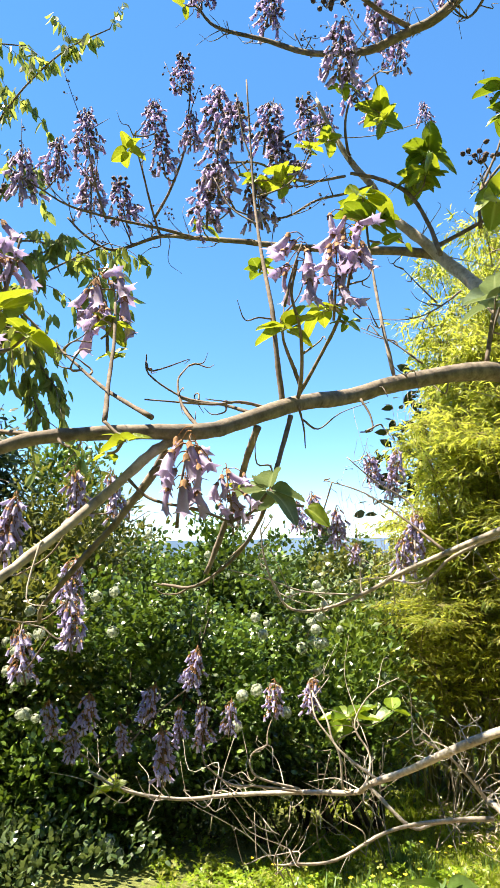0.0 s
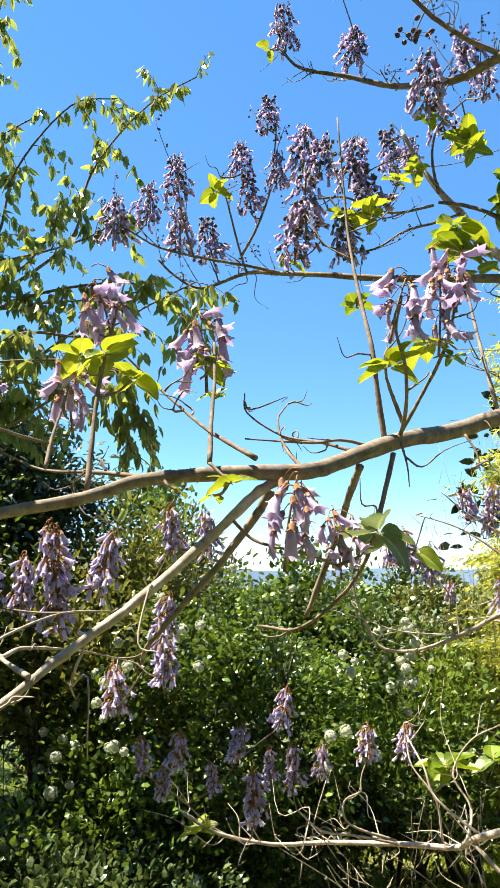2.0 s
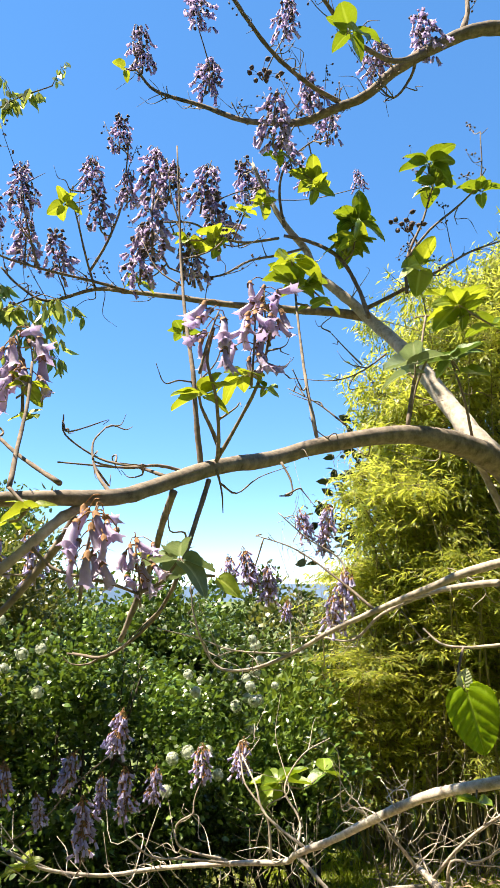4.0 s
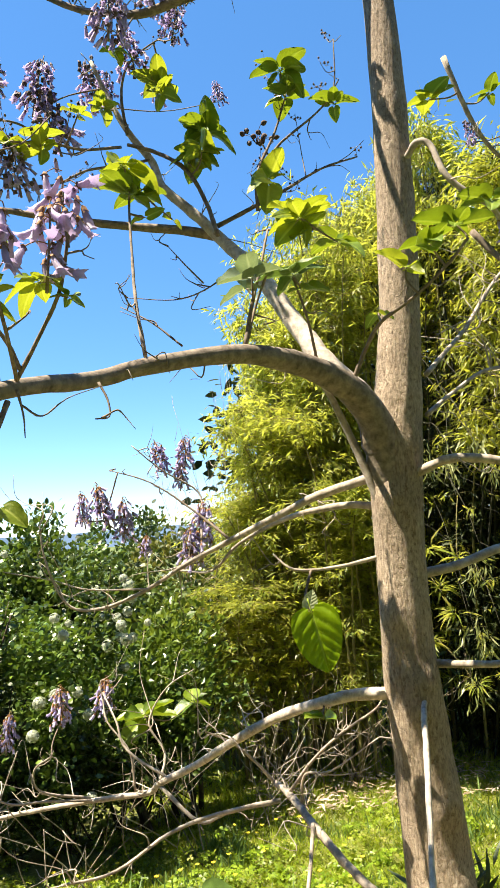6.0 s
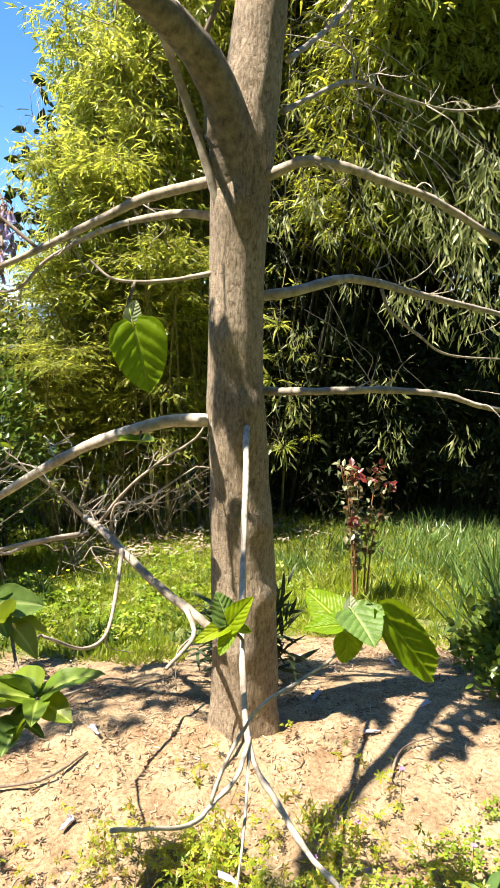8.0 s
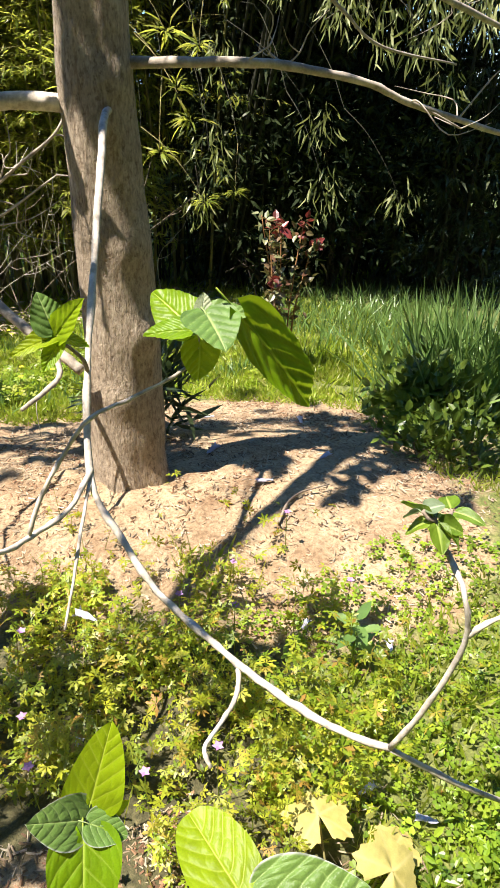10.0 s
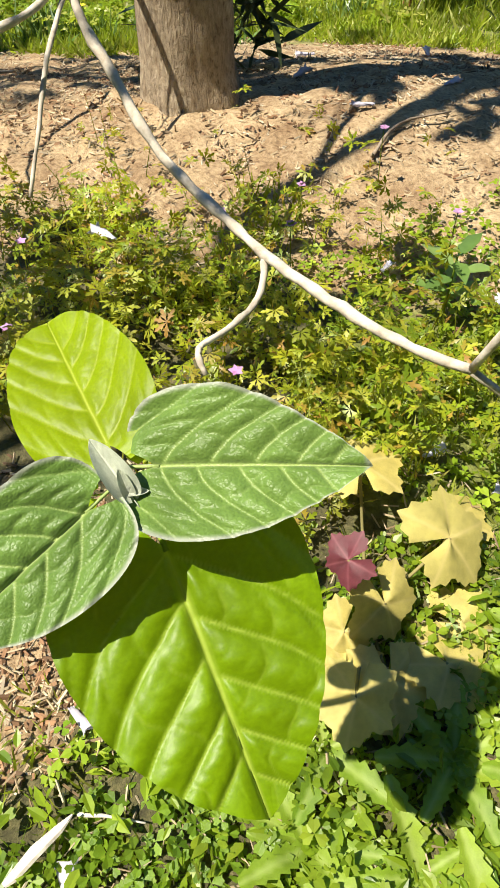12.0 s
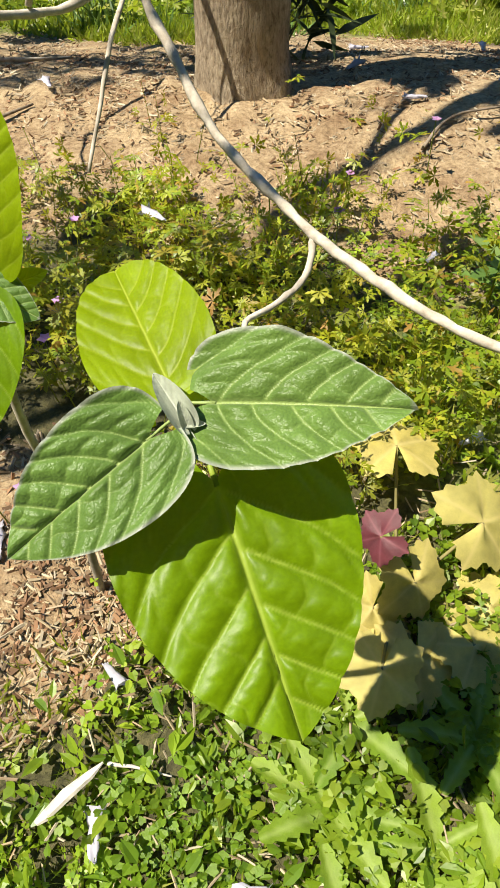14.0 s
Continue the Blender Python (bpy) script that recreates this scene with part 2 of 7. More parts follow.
BRONZE = leaf_mat("bronze_leaf", [(0.14, 0.16, 0.07), (0.26, 0.26, 0.13), (0.17, 0.08, 0.05), (0.12, 0.18, 0.06)], (0.3, 0.22, 0.08), 0.25, 0.33)
SNOW = leaf_mat("white_floret", [(0.48, 0.55, 0.40), (0.62, 0.66, 0.56), (0.42, 0.50, 0.30)], (0.8, 0.85, 0.7), 0.25, 0.6)
STRAW = leaf_mat("straw_chip", [(0.42, 0.325, 0.20), (0.53, 0.43, 0.295), (0.24, 0.155, 0.088), (0.62, 0.545, 0.42), (0.34, 0.235, 0.135)], (0.5, 0.36, 0.2), 0.08, 0.8, patch=6)
BARK_CHIP = leaf_mat("bark_chip", [(0.16, 0.085, 0.045), (0.26, 0.15, 0.08), (0.36, 0.20, 0.11), (0.10, 0.06, 0.035)], (0.2, 0.1, 0.05), 0.03, 0.85, patch=6)
WHITE_PETAL = leaf_mat("faded_petal", [(0.66, 0.64, 0.80), (0.74, 0.72, 0.82)], (0.7, 0.68, 0.85), 0.3, 0.5)
YELLOW = plain_mat("yellow_floret", (0.75, 0.55, 0.02), (0.85, 0.68, 0.04), 80)
PINK = leaf_mat("pink_petal", [(0.62, 0.22, 0.52), (0.55, 0.38, 0.72)], (0.7, 0.3, 0.6), 0.3, 0.5)
DEADWOOD = bark_mat("weathered_wood", (0.35, 0.32, 0.28), (0.72, 0.68, 0.62), 70, (1, 1, 1), 0.4, 0.002)


# ---- mesh helpers ----
def unit(a):
    return a / np.maximum(np.linalg.norm(a, axis=-1, keepdims=True), 1e-9)


class Build:
    """Collects faces for one mesh."""

    def __init__(self):
        self.v, self.f, self.m, self.count = [], [], [], 0

    def add(self, verts, faces, mat=0):
        verts = np.asarray(verts, float)
        base = self.count
        self.v.append(verts)
        self.f.extend(tuple(i + base for i in f) for f in faces)
        self.m.extend([mat] * len(faces))
        self.count += len(verts)

    def many(self, shape, turn, place, size, mat=0):
        """Copies of one small shape (verts, faces), turned by N matrices, at N places, N sizes (x, y, z)."""
        sv, sf = np.asarray(shape[0], float), shape[1]
        n, k = len(place), len(sv)
        if n == 0:
            return
        size = np.broadcast_to(np.asarray(size, float).reshape(n, -1), (n, 3))
        w = np.einsum("nij,nkj->nki", turn, sv[None] * size[:, None, :]) + np.asarray(place)[:, None, :]
        base = self.count
        self.v.append(w.reshape(-1, 3))
        for f in sf:
            fa = np.asarray(f)[None] + (base + np.arange(n) * k)[:, None]
            self.f.extend(map(tuple, fa.tolist()))
        self.m.extend([mat] * (n * len(sf)))
        self.count += n * k

    def tube(self, pts, radii, seg=8, steps=4, mat=0, knots=0.0, rng=None):
        pts = [np.array(p, float) for p in pts]
        radii = list(radii) if isinstance(radii, (list, tuple)) else [radii] * len(pts)
        if len(radii) == 2 and len(pts) > 2:
            acc = np.concatenate([[0], np.cumsum([np.linalg.norm(b - a) for a, b in zip(pts, pts[1:])])])
            radii = list(radii[0] + (radii[1] - radii[0]) * (acc / acc[-1]) ** 0.8)
        line, rad = [], []
        full = [2 * pts[0] - pts[1], *pts, 2 * pts[-1] - pts[-2]]
        for i in range(len(pts) - 1):
            a, b, c, d = full[i:i + 4]
            for s in range(steps):
                u = s / steps
                line.append(0.5 * (2 * b + (c - a) * u + (2 * a - 5 * b + 4 * c - d) * u * u + (3 * b - a - 3 * c + d) * u ** 3))
                rad.append(radii[i] + (radii[i + 1] - radii[i]) * u)
        line.append(pts[-1])
        rad.append(radii[-1])
        line, rad = np.array(line), np.array(rad)
        if knots and rng is not None:
            rad = rad * (1 + knots * rng.normal(size=len(rad)).clip(-1.5, 2))
            line = line + rng.normal(size=line.shape) * rad[:, None] * knots * 0.9
        tang = unit(np.gradient(line, axis=0))
        ref = np.cross(tang[0], (0, 0, 1.0))
        if np.linalg.norm(ref) < 0.1:
            ref = np.array((1.0, 0, 0))
        ring = []
        ang = np.arange(seg) * 2 * math.pi / seg
        for p, t, r in zip(line, tang, rad):
            ref = ref - t * (ref @ t)
            ref = ref / np.linalg.norm(ref)
            other = np.cross(t, ref)
            ring.append(p + r * (np.cos(ang)[:, None] * ref + np.sin(ang)[:, None] * other))
        verts = np.concatenate(ring + [line[:1], line[-1:]])
        faces, n = [], len(line)
        for i in range(n - 1):
            for j in range(seg):
                k = (j + 1) % seg
                faces.append((i * seg + j, i * seg + k, (i + 1) * seg + k, (i + 1) * seg + j))
        for j in range(seg):
            k = (j + 1) % seg
            faces.append((n * seg, k, j))
            faces.append((n * seg + 1, (n - 1) * seg + j, (n - 1) * seg + k))
        self.add(verts, faces, mat)
        return line, tang

    def mesh(self, name, mats, smooth=True):
        me = bpy.data.meshes.new(name)
        me.from_pydata(np.concatenate(self.v).tolist(), [], self.f)
        for m in mats:
            me.materials.append(m)
        me.polygons.foreach_set("material_index", self.m)
        me.polygons.foreach_set("use_smooth", [smooth] * len(me.polygons))
        me.update()
        return me


def part(name, mesh, parent, label="", m=None):
    ob = new(name, mesh)
    if parent is not None:
        ob.parent = parent
        ob.matrix_parent_inverse = parent.matrix_basis.inverted()
    if m is not None:
        ob.matrix_basis = m
    return tagged(ob, label)


def thing(name, label, category, place=(0, 0, 0), group=""):
    ob = new(name)
    ob.location = place
    ob.empty_display_size = 0.1
    return tagged(ob, label, category, group)


def frames_for(way, face):
    """N rotation matrices whose y runs along way and whose z is as near to face as it can be."""
    y = unit(np.asarray(way, float))
    x = unit(np.cross(y, np.asarray(face, float) + 1e-6))
    return np.stack([x, y, np.cross(x, y)], axis=-1)


OVAL = ([(0, 0, 0), (-0.28, 0.25, 0.05), (0, 0.3, -0.03), (0.28, 0.25, 0.05), (-0.27, 0.62, 0.02), (0, 0.65, -0.06), (0.27, 0.62, 0.02), (0, 1, -0.12)],
        [(0, 2, 1), (0, 3, 2), (1, 2, 5, 4), (2, 3, 6, 5), (4, 5, 7), (5, 6, 7)])
SMALL = ([(0, 0, 0), (-0.3, 0.45, 0.05), (0, 0.5, -0.05), (0.3, 0.45, 0.05), (0, 1, -0.1)], [(0, 2, 1), (0, 3, 2), (1, 2, 4), (2, 3, 4)])
BAMBOO_LEAF = ([(0, 0, 0), (-0.5, 0.38, 0.02), (0.5, 0.38, 0.02), (0, 1, -0.16)], [(0, 2, 1), (1, 2, 3)])
ROUND = ([(0, 0, 0), (-0.28, 0.3, 0.05), (0.28, 0.3, 0.05), (-0.24, 0.68, 0.0), (0.24, 0.68, 0.0), (0, 1, -0.12)], [(0, 2, 1), (1, 2, 4, 3), (3, 4, 5)])
LANCE = ([(0, 0, 0), (-0.5, 0.3, 0.02), (0.5, 0.3, 0.02), (-0.4, 0.65, -0.05), (0.4, 0.65, -0.05), (0, 1, -0.16)], [(0, 2, 1), (1, 2, 4, 3), (3, 4, 5)])
BLADE = ([(-0.5, 0, 0), (0.5, 0, 0), (0.4, 0.5, -0.06), (-0.4, 0.5, -0.06), (0, 1, -0.28)], [(0, 1, 2, 3), (3, 2, 4)])


def palmate(lobes, depth):
    v, f = [(0, 0, 0)], []
    for i in range(2 * lobes + 1):
        a = math.pi * (-0.78 + 1.56 * i / (2 * lobes))
        r = 1.0 if i % 2 else depth
        v.append((r * math.sin(a), r * math.cos(a), -0.12 * r * r))
    for i in range(1, len(v) - 1):
        f.append((0, i + 1, i))
    return v, f


def ferny():
    """Five narrow cut leaflets, as a herb robert has."""
    v, f = [], []
    for a in (-1.75, -0.85, 0, 0.85, 1.75):
        o = len(v)
        for x, y in ((0, 0), (-0.09, 0.34), (-0.26, 0.60), (-0.09, 0.58), (-0.14, 0.84), (0, 1.05), (0.14, 0.84), (0.09, 0.58), (0.26, 0.60), (0.09, 0.34)):
            v.append((x * math.cos(a) + y * math.sin(a), y * math.cos(a) - x * math.sin(a), -0.15 * y * y + 0.1 * abs(x)))
        f += [(o, o + 9, o + 1), (o + 1, o + 9, o + 7, o + 3), (o + 1, o + 3, o + 2), (o + 9, o + 8, o + 7), (o + 3, o + 7, o + 5), (o + 3, o + 5, o + 4), (o + 7, o + 6, o + 5)]
    return v, f


LOBED = ferny()
TREFOIL = ([(0, 0, 0)] + [(math.sin(a + d) * r, math.cos(a + d) * r, z) for a in (0, 2.09, 4.19) for d, r, z in ((-0.62, 0.72, 0.02), (-0.25, 1, -0.03), (0, 0.86, -0.06), (0.25, 1, -0.03), (0.62, 0.72, 0.02))],
           [(0, b + 3, b + 2, b + 1) for b in (0, 5, 10)] + [(0, b + 5, b + 4, b + 3) for b in (0, 5, 10)])


# ---- ground ----
def ground_z(x, y):
    x, y = np.asarray(x, float), np.asarray(y, float)
    s = np.maximum(0, 0.62 * (x - 1.3) + 0.78 * (y - 2.0))
    z = 0.02 - 0.85 * (1 - np.exp(-0.26 * s / 0.85))
    z = z + 0.075 * np.exp(-((x - 1.80) / 0.42) ** 2 - ((y - 2.02) / 0.36) ** 2)
    z = z + 0.012 * np.sin(5.1 * x + 1.3 * y) * np.sin(4.3 * y - 0.7 * x) * np.exp(-((x - 1) ** 2 + (y - 2) ** 2) / 30)
    r = np.hypot(x, y)
    return z - 0.035 * np.clip(r - 14, 0, 300)


def mulch_at(x, y):
    """How far inside the mulched ring round the trunk (below 1: inside)."""
    return np.minimum(np.hypot((x - 1.7) / 1.05, (y - 2.15) / 0.8), np.minimum(np.hypot((x - 0.6) / 0.85, (y - 2.4) / 0.75), np.minimum(np.hypot((x - 0.55) / 0.24, (y - 1.02) / 0.2), np.hypot((x - 1.62) / 0.42, (y - 1.45) / 0.34))))


def build_ground():
    n = 190
    u = np.linspace(-1, 1, n)
    g = 0.35 * np.sinh(9.3 * u)
    X, Y = np.meshgrid(1.0 + g, 1.6 + g, indexing="ij")
    Z = ground_z(X, Y)
    rng = np.random.default_rng(3)
    near = np.exp(-((X - 1.2) ** 2 + (Y - 1.8) ** 2) / 6)
    Z = Z + rng.normal(size=Z.shape) * 0.006 * near
    v = np.stack([X, Y, Z], -1).reshape(-1, 3)
    idx = np.arange(n * n).reshape(n, n)
    f = np.stack([idx[:-1, :-1], idx[1:, :-1], idx[1:, 1:], idx[:-1, 1:]], -1).reshape(-1, 4)
    b = Build()
    b.add(v, f.tolist())
    m, t, p, out = nodes_of("garden_soil")
    tc = t.nodes.new("ShaderNodeTexCoord")
    fine, mid = noise_tex(t, 90, 6, 0.7), noise_tex(t, 9, 4)

    def zone(cx, cy, rx, ry):
        mp = t.nodes.new("ShaderNodeMapping")
        mp.vector_type = "POINT"
        mp.inputs["Location"].default_value = (-cx / rx, -cy / ry, 0)
        mp.inputs["Scale"].default_value = (1 / rx, 1 / ry, 0)
        t.links.new(tc.outputs["Object"], mp.inputs[0])
        ln = t.nodes.new("ShaderNodeVectorMath")
        ln.operation = "LENGTH"
        t.links.new(mp.outputs[0], ln.inputs[0])
        ad = t.nodes.new("ShaderNodeMath")
        ad.operation = "MULTIPLY_ADD"
        t.links.new(mid, ad.inputs[0])
        ad.inputs[1].default_value = 0.7
        t.links.new(ln.outputs["Value"], ad.inputs[2])
        return ramp(t, [(0.55, (1, 1, 1)), (0.62, (0, 0, 0))], half_of(ad.outputs[0]))

    def half_of(sock):
        h = t.nodes.new("ShaderNodeMath")
        h.operation = "MULTIPLY"
        h.inputs[1].default_value = 0.45
        t.links.new(sock, h.inputs[0])
        return h.outputs[0]

    soil = ramp(t, [(0.3, (0.035, 0.03, 0.014)), (0.5, (0.08, 0.075, 0.03)), (0.75, (0.19, 0.16, 0.075))], fine)
    mulch = ramp(t, [(0.3, (0.16, 0.10, 0.055)), (0.52, (0.40, 0.30, 0.18)), (0.75, (0.55, 0.44, 0.30))], fine)
    mulch = mix_col(t, 1.0, mulch, ramp(t, [(0.3, (0.6, 0.5, 0.43)), (0.6, (1.1, 1.08, 1.05))], mid), "MULTIPLY")
    thatch = ramp(t, [(0.3, (0.06, 0.07, 0.02)), (0.5, (0.14, 0.16, 0.035)), (0.75, (0.27, 0.28, 0.08))], fine)
    far_lawn = ramp(t, [(0.3, (0.045, 0.065, 0.015)), (0.5, (0.10, 0.135, 0.028)), (0.75, (0.20, 0.23, 0.06))], fine)
    far_lawn = mix_col(t, 1.0, far_lawn, ramp(t, [(0.3, (0.65, 0.7, 0.6)), (0.7, (1.1, 1.1, 1.05))], noise_tex(t, 0.8, 5)), "MULTIPLY")
    col = mix_col(t, zone(0.6, 1.0, 2.2, 1.6), far_lawn, soil)
    col = mix_col(t, zone(2.2, 4.9, 4.6, 2.6), col, thatch)
    col = mix_col(t, zone(1.9, 0.9, 0.85, 0.75), col, thatch)
    for z in ((1.7, 2.15, 1.05, 0.8), (0.6, 2.4, 0.85, 0.75), (0.55, 1.02, 0.24, 0.2), (1.62, 1.45, 0.42, 0.34)):
        col = mix_col(t, zone(*z), col, mulch)
    t.links.new(col, p.inputs["Base Color"])
    p.inputs["Roughness"].default_value = 0.95
    bump(t, fine, 0.8, 0.012, p)
    ob = new("ground", b.mesh("ground", [m]))
    return tagged(ob, "garden soil with straw mulch and sloping lawn", "ground", kind="structure")


build_ground()


def build_backdrop():
    rng = np.random.default_rng(5)
    n = 220
    ang = np.linspace(0, 2 * math.pi, n)
    top = 16 + 9 * np.sin(ang * 5 + 1) + 5 * np.sin(ang * 11 + 2) + 3 * np.sin(ang * 23)
    rad = 1500.0
    v = [(rad * math.cos(a), rad * math.sin(a), -60) for a in ang] + [(rad * 1.02 * math.cos(a), rad * 1.02 * math.sin(a), z * 1.2) for a, z in zip(ang, top)]
    f = [(i, i + 1, n + i + 1, n + i) for i in range(n - 1)]
    b = Build()
    b.add(v, f)
    # The haze of distance is painted in as a blue hill colour.
    m = plain_mat("haze_tinted_hill", (0.16, 0.24, 0.36), (0.22, 0.32, 0.46), 0.004, 1.0, 0.0)
    tagged(new("backdrop", b.mesh("backdrop", [m])), "distant hills along the horizon, tinted blue for haze", "hills", kind="structure")


build_backdrop()


def sky_blocker_walls():
    """Unseen plain walls, added behind the camera and beside it to cut sky light."""
    box = [(0, 1, 3, 2), (4, 6, 7, 5), (0, 4, 5, 1), (2, 3, 7, 6), (1, 5, 7, 3), (0, 2, 6, 4)]
    b, w = Build(), Build()
    b.add([(x, y, z) for x in (-9, 11) for y in (-3.0, -2.7) for z in (-0.3, 8.5)], box)
    w.add([(x, y, z) for x in (-5.3, -5.0) for y in (-2.69, 3.2) for z in (-0.3, 6.0)], box)
    m = plain_mat("blocker_plaster", (0.12, 0.10, 0.08), (0.17, 0.14, 0.11), 3, 0.9, 0.2, 0.01)
    tagged(new("wall_south", b.mesh("wall_south", [m], False)), "unseen plain wall added behind the camera to block sky light", "wall", kind="structure")
    tagged(new("wall_west", w.mesh("wall_west", [m], False)), "unseen plain wall added beside the garden to block sky light", "wall", kind="structure")


sky_blocker_walls()


# ---- leaves of the foxglove tree ----
def leaf_mesh(name, mat, ratio=0.8, nu=16, nv=11, puff=0.02, droop=0.15, cup=0.12, wave=0.02, seed=0, fine=1.0, blunt=0.75, bullate=0.28, rim=0.0, heart=0.33):
    """A heart-shaped leaf one long, along y, its upper side towards z, with sunk veins."""
    rng = np.random.default_rng(seed)
    u = np.linspace(0, 1, nu)[:, None]
    v = np.linspace(-1, 1, nv)[None]
    half = u ** heart * (1 - u) ** blunt
    half = 0.5 * ratio * half / half.max()
    half = np.maximum(half, 0.002)
    half[0] = 0.10 * ratio
    x = half * v
    y = u - 0.15 * np.abs(v) ** 1.4 * (1 - u) ** 2.5 + 0.02 * np.sin(7 * u + seed) * np.abs(v)
    q = np.abs(x) / ratio + 0 * u
    s = y - 0.62 * q - 0.75 * q * q + 0.014 * np.sin(q * 13 + seed) + np.where(v > 0, 0.075 * np.clip(y * 4, 0, 1), 0.0)
    roots = np.array((-1.1, -0.62, -0.27, 0.03, 0.26, 0.47, 0.66, 0.82, 1.25))
    k = np.clip(np.searchsorted(roots, s) - 1, 0, len(roots) - 2)
    gap = roots[k + 1] - roots[k]
    ph = np.clip((s - roots[k]) / gap, 0, 1)
    off = np.minimum(ph, 1 - ph) * gap
    side = np.exp(-(off / 0.0075) ** 2) * np.clip(q / 0.02, 0, 1) * (1 - 0.6 * q / 0.5)
    mid = np.exp(-(x / (0.005 + 0.008 * (1 - u))) ** 2)
    cells = np.sin(math.pi * ph) ** 0.6
    jig = 2.4 * np.sin(k * 2.3 + seed) + 0.9 * np.sin(ph * 3.1 + k) + np.where(v > 0, 1.0, 0.0)
    cross = np.abs(np.sin(q * 21 + jig)) ** 0.6
    small = np.abs(np.sin(q * 47 + 2.0 * jig + 3 * ph)) ** 0.7 * np.abs(np.sin(ph * 6.3 + k)) ** 0.7
    net = np.clip(1 - np.abs(np.sin(q * 21 + jig)) / 0.13, 0, 1) * np.clip(q / 0.06, 0, 1)
    vein = np.clip(np.maximum(mid, np.maximum(0.75 * side, 0.22 * net) * fine), 0, 1)
    cross = 0.72 * cross + 0.28 * small
    fold = np.clip(q / 0.05, 0, 1) ** 0.7
    z = puff * fold * (cells * ((1 - bullate) + bullate * cross)) - puff * 0.35 * mid + 0.05 * q
    z = z - droop * u ** 2 + cup * (x / ratio) ** 2 * 2 + wave * np.sin(9 * u + seed * 2) * np.abs(v) ** 2 + 0 * x
    x = x + 0 * u
    verts = np.stack(np.broadcast_arrays(x, y, z), -1).reshape(-1, 3)
    idx = np.arange(nu * nv).reshape(nu, nv)
    faces = np.stack([idx[:-1, :-1], idx[:-1, 1:], idx[1:, 1:], idx[1:, :-1]], -1).reshape(-1, 4)
    b = Build()
    b.add(verts, faces.tolist())
    b.tube([(0, 0.02, -0.01), (0, -0.12, -0.01), (0, -0.28, -0.03)], [0.012, 0.011, 0.014], 5, 2)
    me = b.mesh(name, [mat])
    at = me.attributes.new("vein", "FLOAT", "POINT")
    data = np.concatenate([np.broadcast_to(vein, x.shape).reshape(-1), np.ones(len(me.vertices) - nu * nv)])
    at.data.foreach_set("value", data.astype(np.float32))
    if rim:
        edge = np.clip((np.maximum(np.abs(v) + 0 * u, np.where(u > 0.5, 2 * u - 1, 0) + 0 * v) - 0.93) / 0.05, 0, 1) * rim
        me.attributes.new("rim", "FLOAT", "POINT").data.foreach_set("value", np.concatenate([edge.reshape(-1), np.zeros(len(me.vertices) - nu * nv)]).astype(np.float32))
    return me


LEAVES = {}
for _mat in (YOUNG, FRESH, MATURE, SILVER):
    LEAVES[_mat.name] = [leaf_mesh("leaf", {"young_leaf": TREE_YOUNG, "fresh_leaf": TREE_FRESH, "silver_leaf": DUSTY}.get(_mat.name, _mat), r, 20, 13, 0.03, d, c, w, i, 0.35) for i, (r, d, c, w) in enumerate(((0.8, 0.25, 0.2, 0.03), (0.9, 0.12, 0.35, 0.04), (0.7, 0.4, 0.1, 0.03), (0.75, 0.05, 0.45, 0.05)))]


def leaf_pose(base, tip, face, width=1.0):
    base, tip = Vector(base), Vector(tip)
    y = (tip - base).normalized()
    x = y.cross(Vector(face)).normalized()
    z = x.cross(y)
    s = (tip - base).length
    return Matrix.Translation(base) @ Matrix((x, y, z)).transposed().to_4x4() @ Matrix.Diagonal((s * width, s, s, 1))


# ---- the foxglove tree ----
rng_tree = np.random.default_rng(11)
tree = thing("foxglove_tree", "foxglove tree with brown bark, pale limbs and drooping lavender blossom", "tree", (1.31, 2.04, 0.0))
LINES = []


